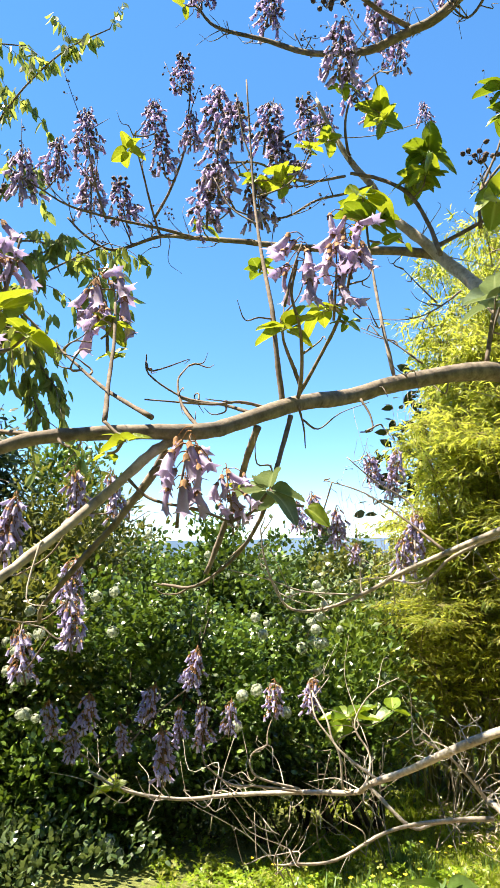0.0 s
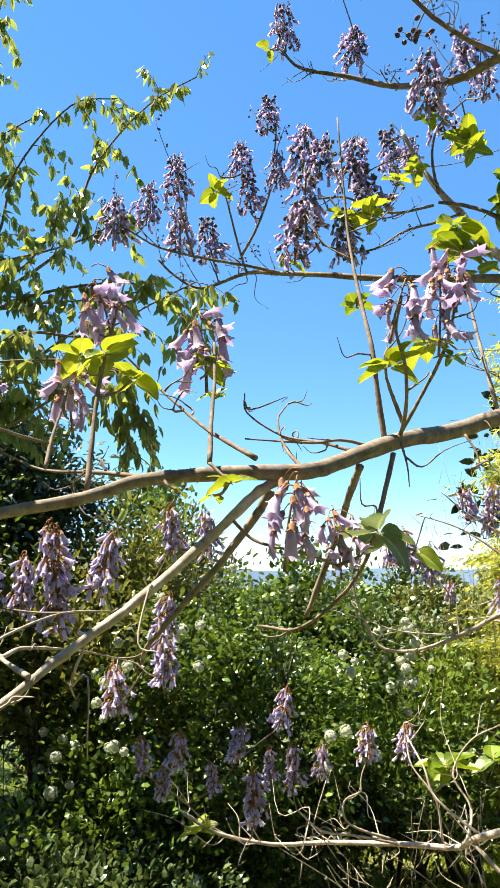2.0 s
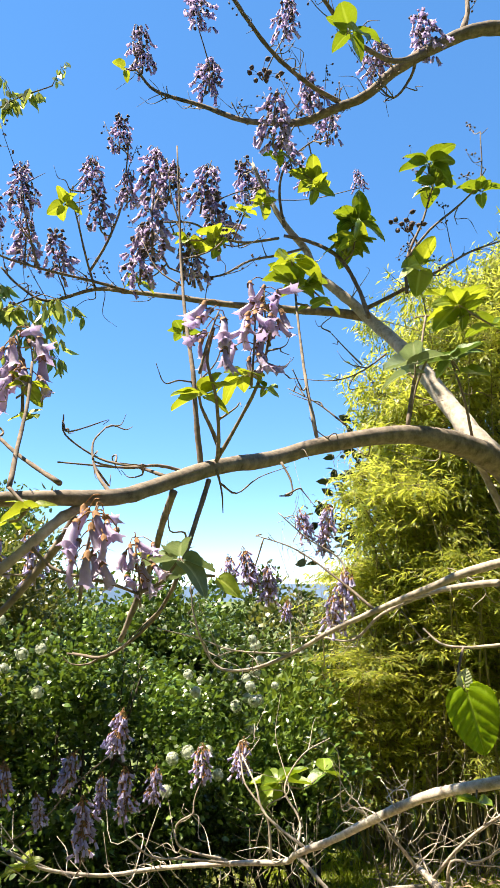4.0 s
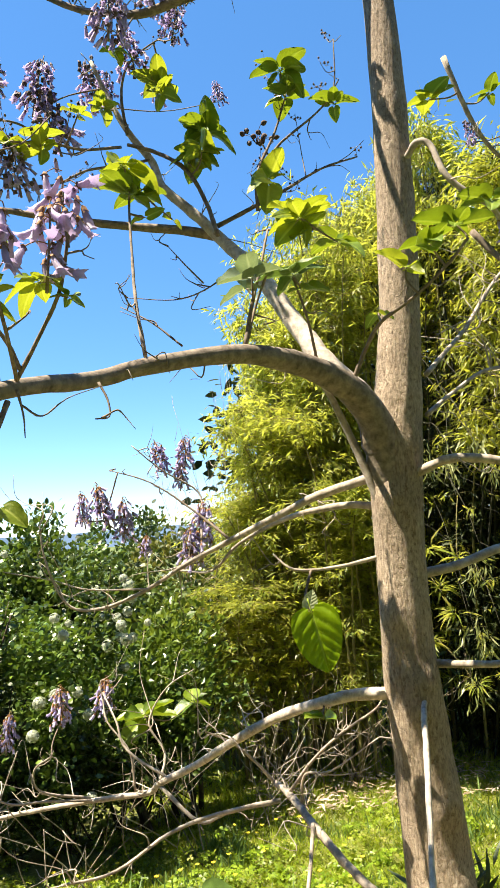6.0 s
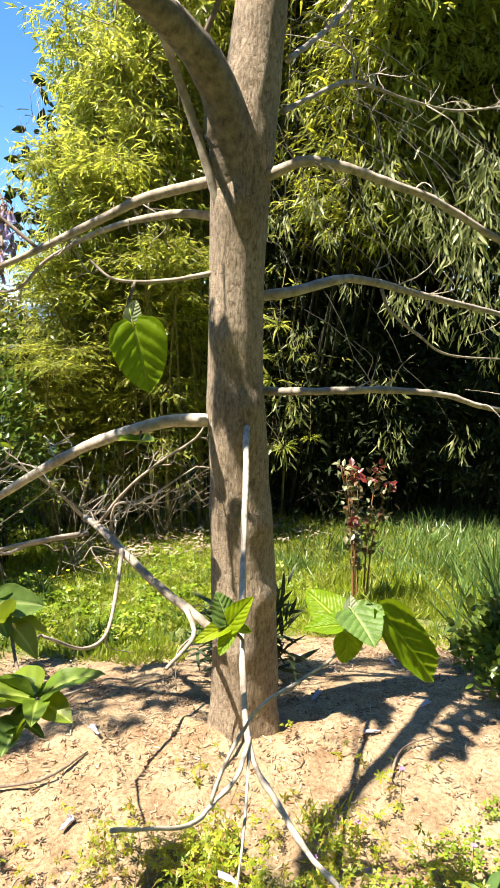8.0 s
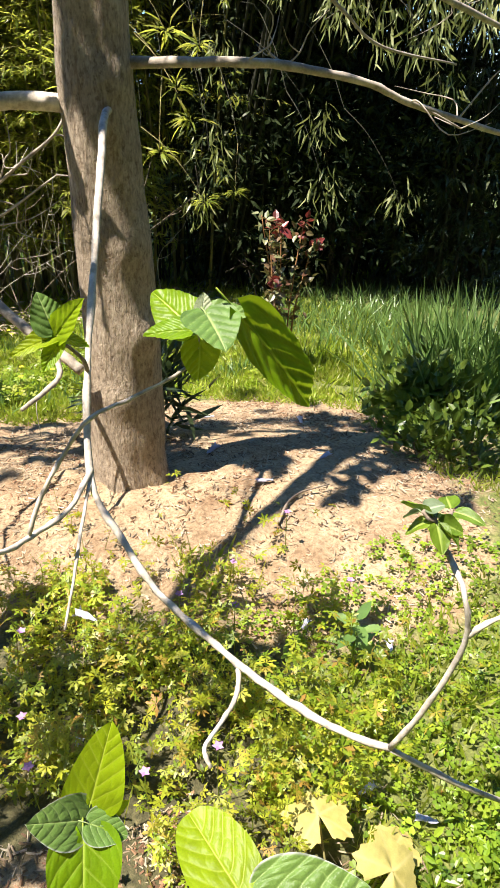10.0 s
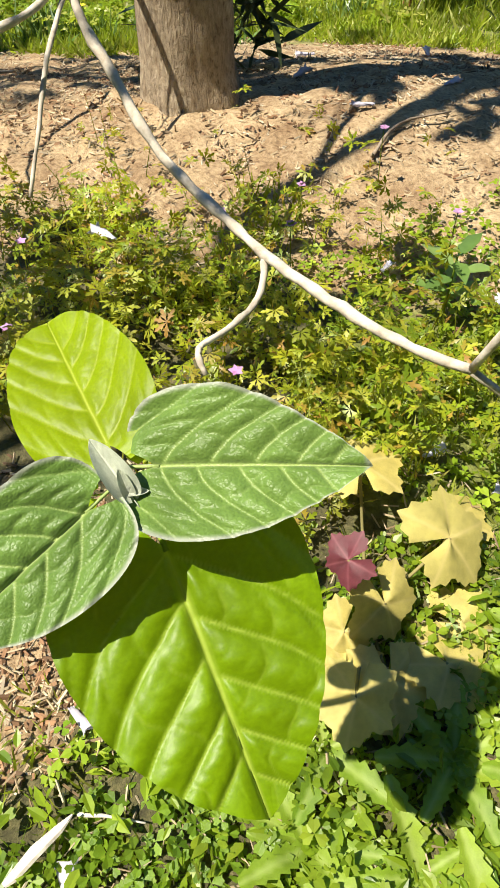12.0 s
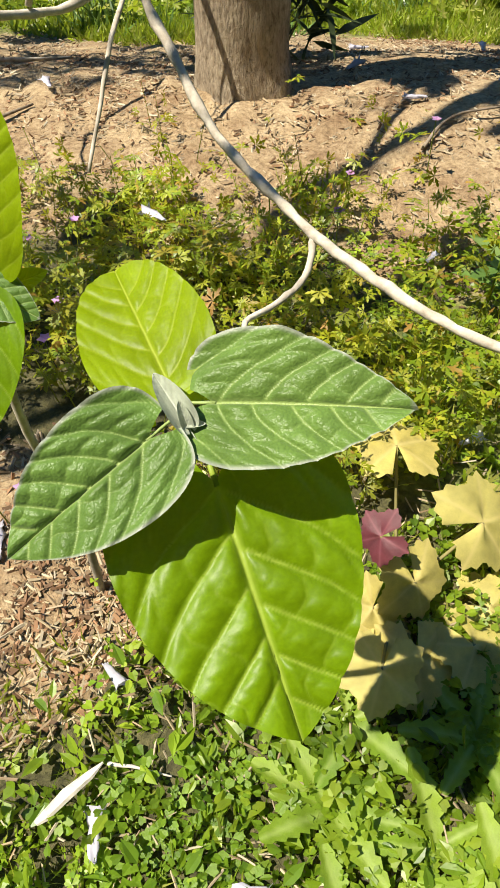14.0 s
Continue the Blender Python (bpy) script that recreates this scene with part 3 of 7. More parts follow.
def build_trunk():
    b = Build()
    pts = [(1.315, 2.04, -0.15), (1.315, 2.04, 0.0), (1.31, 2.04, 0.12), (1.312, 2.04, 0.35), (1.305, 2.04, 0.6), (1.295, 2.04, 0.85), (1.285, 2.04, 1.05), (1.288, 2.04, 1.25), (1.298, 2.04, 1.5),
           (1.315, 2.04, 1.7), (1.345, 2.04, 1.88), (1.378, 2.04, 2.1), (1.402, 2.04, 2.38), (1.42, 2.04, 2.66), (1.432, 2.04, 2.95), (1.44, 2.05, 3.4), (1.44, 2.05, 4.2)]
    rad = [0.125, 0.112, 0.102, 0.096, 0.093, 0.083, 0.079, 0.073, 0.076, 0.082, 0.073, 0.064, 0.062, 0.059, 0.056, 0.05, 0.035]
    line, _ = b.tube(pts, rad, 40, 10)
    v = b.v[0]
    n = len(line)
    for i in range(n):
        c = line[i]
        ring = v[i * 40:(i + 1) * 40]
        ang = np.arange(40) * 2 * math.pi / 40
        h = c[2]
        furrow = 0.012 * np.sin(ang * 9 + 2.2 * math.sin(h * 9)) + 0.010 * np.sin(ang * 14 - h * 17 + 1) + 0.014 * np.sin(ang * 5 + h * 19) + 0.012 * math.sin(h * 31 + 2 * math.sin(h * 7))
        flare = 0.12 * math.exp(-max(0, h) * 14) * np.sin(ang * 5 + 0.6)
        swell = sum(0.17 * math.exp(-((h - hz) / 0.04) ** 2) * np.exp(-((ang - az + math.pi) % (2 * math.pi) - math.pi) ** 2 / 0.25) for hz, az in ((0.68, 4.75), (0.94, 4.35), (1.54, 4.0), (0.47, 4.95), (1.2, 3.7), (1.02, 4.6), (0.3, 3.9)))
        ring[:] = c + (ring - c) * (1 + furrow + flare + swell)[:, None]
    part("trunk", b.mesh("trunk", [BARK]), tree, "brown furrowed bark, lit on one side")
    LINES.append(line)


build_trunk()


BUD = ([(0, 0, 0), (-0.42, 0.5, 0), (0, 0.5, 0.42), (0.42, 0.5, 0), (0, 0.5, -0.42), (0, 1, 0)], [(0, 2, 1), (0, 3, 2), (0, 4, 3), (0, 1, 4), (5, 1, 2), (5, 2, 3), (5, 3, 4), (5, 4, 1)])


def bud_twigs(b, line, tang):
    """Fine upturned twigs on a high limb, each with round dark flower buds."""
    place = []
    for _ in range(max(3, len(line) // 7)):
        i = int(rng_tree.integers(len(line) // 3, len(line)))
        ln = rng_tree.uniform(0.07, 0.22)
        way = unit(tang[i] * 0.6 + rng_tree.normal(size=3) * 0.7 + (0, 0, 0.7))
        end = line[i] + way * ln + (0, 0, 0.25 * ln)
        b.tube([line[i], line[i] + way * ln * 0.55 + rng_tree.normal(size=3) * 0.006, end], [0.0024, 0.0011], 4, 4)
        for _ in range(int(rng_tree.integers(3, 9))):
            at = line[i] + (end - line[i]) * rng_tree.uniform(0.5, 1.0)
            out = at + rng_tree.normal(size=3) * 0.014
            b.tube([at, out], [0.0009, 0.0007], 3, 1)
            place.append(out)
    place = np.array(place)
    w = unit(rng_tree.normal(size=place.shape))
    b.many(BUD, frames_for(w, rng_tree.normal(size=place.shape)), place, np.full((len(place), 3), 0.012), 1)


def limb(pts, r0, r1, mat, sprigs=1, radii=None):
    b = Build()
    thick = r0 > 0.015
    line, tang = b.tube(pts, radii or [r0, r1], 12 if thick else 8, 5, 0, 0.11 if mat is WHITE and not thick else 0.035 if thick else 0.06, rng_tree)
    LINES.append(line)
    for _ in range(sprigs):
        i = int(rng_tree.integers(len(line) // 4, len(line)))
        way = unit(rng_tree.normal(size=3) + np.array((0, 0, 0.3)) + tang[i] * 0.9)
        ln = rng_tree.uniform(0.04, 0.24) if (mat is WHITE or mat is PALE) and line[0][0] > 0.2 else rng_tree.uniform(0.03, 0.12)
        bend, kink = rng_tree.normal(size=3) * ln * 0.4, rng_tree.normal(size=3) * ln * 0.12
        q = [line[i], line[i] + way * ln * 0.35 + kink, line[i] + way * ln * 0.65 + bend * 0.35 - kink, line[i] + way * ln * 0.9 + bend]
        b.tube(q, [0.0026, 0.0007], 5, 4, 0, 0.12, rng_tree)
        if rng_tree.random() < 0.5:
            w2 = unit(way + rng_tree.normal(size=3) * 0.8)
            b.tube([q[1], q[1] + w2 * ln * 0.3, q[1] + w2 * ln * 0.5 + (0, 0, 0.02)], [0.0018, 0.0005], 4, 4)
    if line[-1][2] > 2.6 and mat is not WHITE and line[-1][0] < 1.5:
        bud_twigs(b, line, tang)
    part("limb" if thick else "branch", b.mesh("limb", [mat, POD]), tree)


limb([(1.305, 2.045, 1.42), (1.282, 2.035, 1.56), (1.252, 2.015, 1.715), (1.189, 1.98, 1.83), (1.026, 1.92, 1.914), (0.775, 1.8, 1.925), (0.527, 1.73, 1.878), (0.394, 1.68, 1.834), (0.24, 1.52, 1.78), (0.118, 1.42, 1.724), (0.049, 1.35, 1.693), (-0.06, 1.32, 1.688), (-0.23, 1.28, 1.673), (-0.324, 1.25, 1.64), (-0.462, 1.2, 1.607), (-0.585, 1.15, 1.563), (-0.718, 1.1, 1.523)], 0.05, 0.008, LIMB, 6, [0.05, 0.054, 0.055, 0.046, 0.037, 0.026, 0.021, 0.019, 0.0175, 0.016, 0.0148, 0.0138, 0.0118, 0.0108, 0.0098, 0.009, 0.007])
limb([(-0.002, 1.34, 1.678), (-0.047, 1.32, 1.647), (-0.116, 1.28, 1.575), (-0.22, 1.2, 1.474), (-0.298, 1.15, 1.412), (-0.368, 1.1, 1.351), (-0.429, 1.05, 1.299), (-0.486, 1, 1.249), (-0.56, 0.95, 1.196)], 0.0095, 0.005, PALE, 6)
limb([(-0.018, 1.34, 1.659), (-0.045, 1.36, 1.617), (-0.112, 1.38, 1.534), (-0.179, 1.4, 1.464), (-0.253, 1.44, 1.386), (-0.276, 1.5, 1.348)], 0.009, 0.004, LIMB, 2)
limb([(1.242, 2.03, 1.506), (1.203, 2.04, 1.643), (1.162, 2.05, 1.763), (1.099, 2.03, 1.884), (1.033, 1.97, 1.939)], 0.013, 0.01, PALE, 1)
limb([(1.2, 2, 1.854), (1.123, 2.05, 1.957), (1.08, 2.14, 2.096), (1.005, 2.25, 2.313), (0.922, 2.38, 2.496), (0.823, 2.42, 2.622), (0.724, 2.46, 2.738), (0.702, 2.5, 2.853), (0.622, 2.52, 2.977), (0.555, 2.55, 3.138), (0.502, 2.55, 3.27)], 0.04, 0.007, WHITE, 8)
limb([(0.919, 2.43, 2.544), (0.781, 2.45, 2.569), (0.597, 2.5, 2.598), (0.383, 2.55, 2.633), (0.163, 2.6, 2.681), (0.004, 2.65, 2.717), (-0.136, 2.68, 2.738), (-0.322, 2.7, 2.689), (-0.438, 2.7, 2.752), (-0.51, 2.7, 2.828)], 0.019, 0.004, LIMB, 18)
limb([(0.004, 2.65, 2.717), (-0.118, 2.6, 2.729), (-0.323, 2.55, 2.751), (-0.465, 2.5, 2.772), (-0.575, 2.5, 2.842), (-0.662, 2.5, 2.89)], 0.007, 0.003, TWIG, 8)
limb([(-0.136, 2.68, 2.743), (-0.164, 2.6, 2.827), (-0.194, 2.55, 2.949), (-0.224, 2.5, 3.062)], 0.006, 0.0025, TWIG, 3)
limb([(-0.148, 2.6, 2.778), (-0.082, 2.55, 2.875), (-0.03, 2.5, 2.995), (-0.01, 2.45, 3.112), (0.002, 2.42, 3.242)], 0.006, 0.0025, TWIG, 4)
limb([(-0.333, 2.55, 2.746), (-0.36, 2.5, 2.844), (-0.376, 2.45, 2.935), (-0.38, 2.4, 3.023)], 0.005, 0.002, TWIG, 3)
limb([(0.615, 2.5, 2.914), (0.716, 2.46, 2.867), (0.805, 2.4, 2.773), (0.857, 2.36, 2.636), (0.88, 2.32, 2.494)], 0.007, 0.008, TWIG, 3)
limb([(0.703, 2.5, 2.865), (0.576, 2.45, 2.799), (0.457, 2.4, 2.742), (0.342, 2.35, 2.651), (0.235, 2.3, 2.62), (0.155, 2.3, 2.646)], 0.006, 0.003, TWIG, 4)
limb([(0.587, 2.48, 2.89), (0.439, 2.4, 2.817), (0.321, 2.3, 2.781), (0.236, 2.25, 2.795), (0.135, 2.2, 2.763)], 0.006, 0.003, TWIG, 4)
limb([(0.617, 2.5, 2.952), (0.602, 2.5, 3.105), (0.633, 2.5, 3.236), (0.734, 2.5, 3.344), (0.833, 2.5, 3.401)], 0.007, 0.002, TWIG, 3)
limb([(0.903, 2.4, 2.567), (1.001, 2.35, 2.608), (1.119, 2.3, 2.66), (1.288, 2.3, 2.766), (1.435, 2.3, 2.825)], 0.009, 0.003, TWIG, 4)
limb([(1.037, 2.33, 2.6), (1.043, 2.32, 2.735), (1.137, 2.35, 2.927), (1.223, 2.4, 3.145)], 0.007, 0.003, TWIG, 3)
limb([(1.043, 2.32, 2.735), (1.134, 2.3, 2.849), (1.285, 2.3, 2.983), (1.366, 2.3, 3.091), (1.387, 2.3, 3.299)], 0.006, 0.002, TWIG, 4)
limb([(0.211, 1.5, 1.768), (0.201, 1.5, 1.883), (0.196, 1.52, 1.991), (0.183, 1.6, 2.159), (0.177, 1.68, 2.318), (0.174, 1.72, 2.469), (0.168, 1.75, 2.722)], 0.0065, 0.002, TWIG, 1)
limb([(0.239, 1.51, 1.785), (0.291, 1.47, 1.874), (0.324, 1.44, 1.938), (0.338, 1.4, 1.996), (0.347, 1.38, 2.06)], 0.0045, 0.003, TWIG, 1)
limb([(0.251, 1.5, 1.809), (0.232, 1.48, 1.853), (0.206, 1.4, 1.878), (0.195, 1.34, 1.905)], 0.0045, 0.0025, TWIG, 1)
limb([(0.244, 1.5, 1.791), (0.239, 1.4, 1.821), (0.227, 1.32, 1.876), (0.211, 1.3, 1.935), (0.223, 1.29, 1.997)], 0.0045, 0.0025, TWIG, 1)
limb([(0.521, 1.75, 1.905), (0.513, 1.8, 2.056), (0.524, 1.9, 2.225), (0.538, 2, 2.413), (0.559, 2.08, 2.552)], 0.0055, 0.003, LIMB, 1)
limb([(0.784, 1.8, 1.946), (0.815, 1.82, 2.057), (0.861, 1.85, 2.186), (0.908, 1.9, 2.315)], 0.006, 0.003, TWIG, 1)
limb([(0.782, 1.8, 1.936), (0.837, 1.85, 2.071), (0.863, 1.8, 2.154)], 0.005, 0.003, TWIG, 1)
limb([(1.042, 1.95, 1.95), (1.004, 1.9, 2.057), (0.951, 1.85, 2.155)], 0.005, 0.003, TWIG, 1)
limb([(1.151, 1.95, 1.889), (1.176, 1.9, 1.972), (1.19, 1.82, 2.025), (1.246, 1.75, 2.064), (1.333, 1.7, 2.141), (1.397, 1.68, 2.214)], 0.007, 0.004, TWIG, 1)
limb([(-0.12, 1.28, 1.699), (-0.128, 1.38, 1.809), (-0.129, 1.44, 1.893), (-0.136, 1.5, 1.998)], 0.0048, 0.003, TWIG, 1)
limb([(-0.325, 1.26, 1.649), (-0.334, 1.32, 1.795), (-0.336, 1.35, 1.87), (-0.333, 1.42, 2.013), (-0.323, 1.46, 2.13)], 0.005, 0.003, TWIG, 1)
limb([(-0.413, 1.3, 1.7), (-0.426, 1.36, 1.767), (-0.431, 1.42, 1.839), (-0.435, 1.47, 1.915)], 0.004, 0.002, TWIG, 1)
limb([(-0.225, 1.28, 1.676), (-0.336, 1.35, 1.699), (-0.472, 1.45, 1.723), (-0.58, 1.5, 1.769)], 0.005, 0.002, TWIG, 4)
limb([(-0.042, 1.3, 1.71), (-0.13, 1.38, 1.777), (-0.205, 1.45, 1.85), (-0.288, 1.5, 1.936), (-0.349, 1.5, 1.999)], 0.005, 0.002, TWIG, 3)
limb([(0.141, 1.45, 1.748), (0.085, 1.5, 1.776), (0.001, 1.55, 1.805), (-0.071, 1.55, 1.856), (-0.076, 1.55, 1.9)], 0.004, 0.0015, TWIG, 3)
limb([(0.044, 1.35, 1.695), (0.01, 1.4, 1.746), (-0.004, 1.45, 1.813), (0.016, 1.5, 1.86)], 0.004, 0.0015, TWIG, 2)
limb([(0.179, 1.5, 1.768), (0.12, 1.48, 1.777), (0.063, 1.46, 1.768), (-0.07, 1.45, 1.777)], 0.004, 0.0015, TWIG, 3)
limb([(0.154, 1.45, 1.719), (0.132, 1.5, 1.659), (0.113, 1.56, 1.595), (0.082, 1.6, 1.515), (0.046, 1.62, 1.429)], 0.008, 0.006, LIMB, 1)
limb([(0.227, 1.5, 1.75), (0.194, 1.45, 1.652), (0.168, 1.42, 1.575), (0.147, 1.44, 1.524), (0.104, 1.5, 1.463), (0.025, 1.55, 1.407), (-0.047, 1.6, 1.41)], 0.0055, 0.003, TWIG, 6)
limb([(0.243, 1.5, 1.773), (0.253, 1.5, 1.726), (0.255, 1.5, 1.682)], 0.003, 0.001, TWIG, 1)
limb([(0.399, 1.6, 1.808), (0.414, 1.58, 1.766), (0.414, 1.57, 1.731), (0.386, 1.57, 1.727)], 0.003, 0.0015, TWIG, 1)
limb([(1.276, 2.1, 1.62), (1.11, 2.2, 1.574), (1.032, 2.3, 1.533), (0.895, 2.5, 1.454), (0.751, 2.6, 1.382), (0.621, 2.7, 1.3), (0.478, 2.75, 1.247), (0.366, 2.8, 1.247), (0.308, 2.8, 1.315), (0.265, 2.8, 1.441), (0.251, 2.8, 1.558)], 0.016, 0.003, PALE, 16)
limb([(1.284, 2.1, 1.523), (1.185, 2.2, 1.537), (1.072, 2.4, 1.514), (0.949, 2.6, 1.437), (0.864, 2.7, 1.343), (0.755, 2.8, 1.351)], 0.013, 0.004, PALE, 12)
limb([(0.805, 2.6, 1.39), (0.825, 2.65, 1.532), (0.832, 2.7, 1.641), (0.7, 2.7, 1.73), (0.59, 2.7, 1.829)], 0.006, 0.002, PALE, 5)
limb([(0.895, 2.5, 1.45), (0.781, 2.6, 1.574), (0.653, 2.7, 1.687), (0.514, 2.8, 1.751)], 0.006, 0.002, TWIG, 5)
limb([(1.238, 2.05, 1.376), (1.116, 2.1, 1.353), (0.992, 2.15, 1.354), (0.943, 2.2, 1.404)], 0.007, 0.003, PALE, 1)
limb([(0.621, 2.7, 1.3), (0.415, 2.75, 1.315), (0.291, 2.8, 1.357), (0.121, 2.8, 1.404)], 0.004, 0.002, PALE, 1)
limb([(1.31, 2.05, 0.97), (1.139, 2.1, 0.979), (1.05, 2.15, 0.96), (0.957, 2.3, 0.9), (0.847, 2.45, 0.806), (0.733, 2.65, 0.68), (0.629, 2.75, 0.612), (0.599, 2.9, 0.534), (0.392, 2.95, 0.526), (0.135, 3, 0.511), (-0.077, 2.95, 0.52), (-0.281, 2.9, 0.575), (-0.397, 2.85, 0.653)], 0.020, 0.005, WHITE, 34)
limb([(0.413, 2.95, 0.525), (0.239, 2.9, 0.57), (0.113, 2.85, 0.602), (0.022, 2.8, 0.687)], 0.006, 0.003, PALE, 4)
limb([(0.556, 2.9, 0.546), (0.543, 2.9, 0.69), (0.469, 2.95, 0.798), (0.458, 3, 0.889)], 0.005, 0.003, PALE, 1)
limb([(-0.18, 2.92, 0.535), (-0.302, 2.9, 0.595), (-0.377, 2.85, 0.679)], 0.005, 0.002, PALE, 1)
limb([(0.392, 2.95, 0.536), (0.219, 2.9, 0.608), (0.2, 2.9, 0.685), (0.261, 2.85, 0.736)], 0.006, 0.003, PALE, 5)
limb([(0.643, 2.9, 0.551), (0.682, 2.95, 0.649), (0.633, 3, 0.758), (0.71, 3, 0.88), (0.83, 3, 0.939)], 0.006, 0.002, PALE, 5)
limb([(0.664, 2.72, 0.626), (0.524, 2.8, 0.728), (0.495, 2.85, 0.82), (0.461, 3, 0.898)], 0.006, 0.003, PALE, 1)
limb([(0.628, 2.75, 0.605), (0.732, 2.6, 0.519), (0.83, 2.6, 0.526), (1.026, 2.6, 0.532)], 0.007, 0.005, PALE, 1)
limb([(1.026, 2.6, 0.532), (0.799, 2.55, 0.55), (0.621, 2.5, 0.544), (0.44, 2.45, 0.488), (0.281, 2.4, 0.505)], 0.009, 0.004, PALE, 5)
limb([(1.177, 2, 0.392), (1.142, 2.05, 0.431), (1.087, 2.15, 0.486), (1.048, 2.3, 0.544), (1.044, 2.55, 0.569), (1.03, 2.65, 0.573)], 0.014, 0.012, PALE, 10)
limb([(1.03, 2.65, 0.573), (0.939, 2.6, 0.684), (0.853, 2.55, 0.769), (0.755, 2.5, 0.833)], 0.007, 0.003, PALE, 4)
limb([(1.044, 2.55, 0.569), (1.099, 2.4, 0.723), (1.175, 2.3, 0.824), (1.244, 2.2, 0.905), (1.286, 2.2, 0.969)], 0.007, 0.003, PALE, 6)
limb([(1.034, 2.3, 0.565), (0.975, 2.2, 0.477), (0.905, 2.1, 0.408), (0.823, 2.05, 0.411), (0.708, 2, 0.501)], 0.007, 0.004, PALE, 1)
limb([(1.125, 2.05, 0.445), (1.111, 1.98, 0.397), (0.99, 1.9, 0.375)], 0.008, 0.005, PALE, 1)
limb([(1.054, 2.45, 0.568), (1.058, 2.4, 0.675), (1.112, 2.3, 0.709), (1.241, 2.2, 0.817)], 0.006, 0.002, PALE, 4)
limb([(1.33, 2.03, 1.6), (1.389, 1.9, 1.638), (1.483, 1.86, 1.635), (1.61, 1.82, 1.602), (1.755, 1.79, 1.566), (1.958, 1.75, 1.478), (2.152, 1.7, 1.392)], 0.0145, 0.009, PALE, 6)
limb([(1.33, 2.03, 1.31), (1.463, 2, 1.33), (1.649, 2.03, 1.367), (1.822, 2.06, 1.36), (2.028, 2.1, 1.333), (2.293, 2.12, 1.296), (2.561, 2.15, 1.26), (2.993, 2.18, 1.191)], 0.0155, 0.008, PALE, 10)
limb([(1.834, 2.06, 1.345), (1.863, 2.05, 1.276), (2.001, 2.05, 1.193), (2.161, 2.06, 1.126), (2.514, 2.08, 1.097)], 0.006, 0.003, PALE, 1)
limb([(1.33, 2.03, 1.055), (1.426, 1.9, 1.06), (1.552, 1.82, 1.064), (1.713, 1.8, 1.053), (1.851, 1.78, 1.033), (1.96, 1.76, 0.998), (2.131, 1.74, 0.962), (2.386, 1.7, 0.91)], 0.0115, 0.007, PALE, 8)
limb([(1.459, 2.05, 1.93), (1.6, 2.15, 2.027), (1.776, 2.25, 2.155), (1.967, 2.35, 2.336), (2.204, 2.45, 2.532), (2.478, 2.5, 2.711)], 0.009, 0.005, PALE, 20)
limb([(1.446, 2.05, 1.801), (1.619, 2.15, 1.892), (1.86, 2.25, 1.999), (2.191, 2.35, 2.023), (2.5, 2.4, 2.043), (2.864, 2.45, 2.125)], 0.008, 0.004, PALE, 22)
limb([(1.86, 2.25, 1.999), (1.849, 2.25, 2.073), (1.837, 2.25, 2.127)], 0.004, 0.002, PALE, 1)
limb([(1.435, 1.98, 2.632), (1.445, 1.93, 2.654), (1.473, 1.9, 2.625), (1.491, 1.87, 2.514), (1.551, 1.84, 2.437), (1.602, 1.82, 2.39), (1.636, 1.8, 2.299)], 0.011, 0.008, PALE, 1)
limb([(1.545, 1.85, 2.323), (1.597, 1.8, 2.214), (1.649, 1.75, 2.148), (1.743, 1.7, 2.077), (1.836, 1.66, 2.023)], 0.01, 0.007, TWIG, 4)
limb([(1.714, 2.1, 3.117), (1.787, 2.1, 2.906), (1.869, 2.1, 2.777), (1.987, 2.1, 2.712), (2.116, 2.1, 2.71)], 0.01, 0.006, PALE, 5)
limb([(1.423, 2.05, 3.551), (1.266, 2.06, 3.531), (1.098, 2.1, 3.462), (0.98, 2.15, 3.403), (0.882, 2.2, 3.334), (0.785, 2.25, 3.314), (0.663, 2.3, 3.284), (0.545, 2.38, 3.334), (0.438, 2.42, 3.371), (0.284, 2.46, 3.456), (0.104, 2.5, 3.541), (0.023, 2.5, 3.637)], 0.028, 0.005, LIMB, 26)
limb([(0.797, 2.25, 3.341), (0.665, 2.2, 3.367), (0.53, 2.15, 3.437), (0.431, 2.1, 3.519), (0.336, 2.05, 3.619)], 0.01, 0.006, TWIG, 10)
limb([(1.098, 2.1, 3.462), (0.92, 2, 3.307), (0.746, 1.9, 3.278), (0.677, 1.85, 3.305), (0.593, 1.8, 3.368)], 0.012, 0.006, TWIG, 6)
limb([(1.22, 2.06, 3.517), (1.277, 2.1, 3.681), (1.297, 2.15, 3.899)], 0.012, 0.006, TWIG, 6)
limb([(1.052, 2.1, 3.43), (1.046, 2.15, 3.388), (0.973, 2.15, 3.292), (0.91, 2.15, 3.344)], 0.007, 0.003, TWIG, 4)
# the pale shoot that leans out from the trunk, and its side twigs
limb([(1.302, 2.0, 0.97), (1.236, 1.905, 0.955), (1.17, 1.8, 0.855), (1.088, 1.68, 0.70), (1.013, 1.56, 0.582), (0.949, 1.432, 0.452), (0.955, 1.34, 0.388), (0.968, 1.252, 0.335), (0.992, 1.165, 0.308), (1.012, 1.093, 0.292), (1.028, 1.0, 0.296), (1.058, 0.93, 0.288), (1.098, 0.878, 0.279)], 0.0085, 0.0048, WHITE, 0)
limb([(1.098, 0.878, 0.279), (1.100, 0.84, 0.40), (1.098, 0.815, 0.52), (1.084, 0.82, 0.589), (1.102, 0.86, 0.608)], 0.0042, 0.003, WHITE, 0)
limb([(1.098, 0.813, 0.53), (1.105, 0.8, 0.555), (1.143, 0.77, 0.589)], 0.0035, 0.002, WHITE, 0)
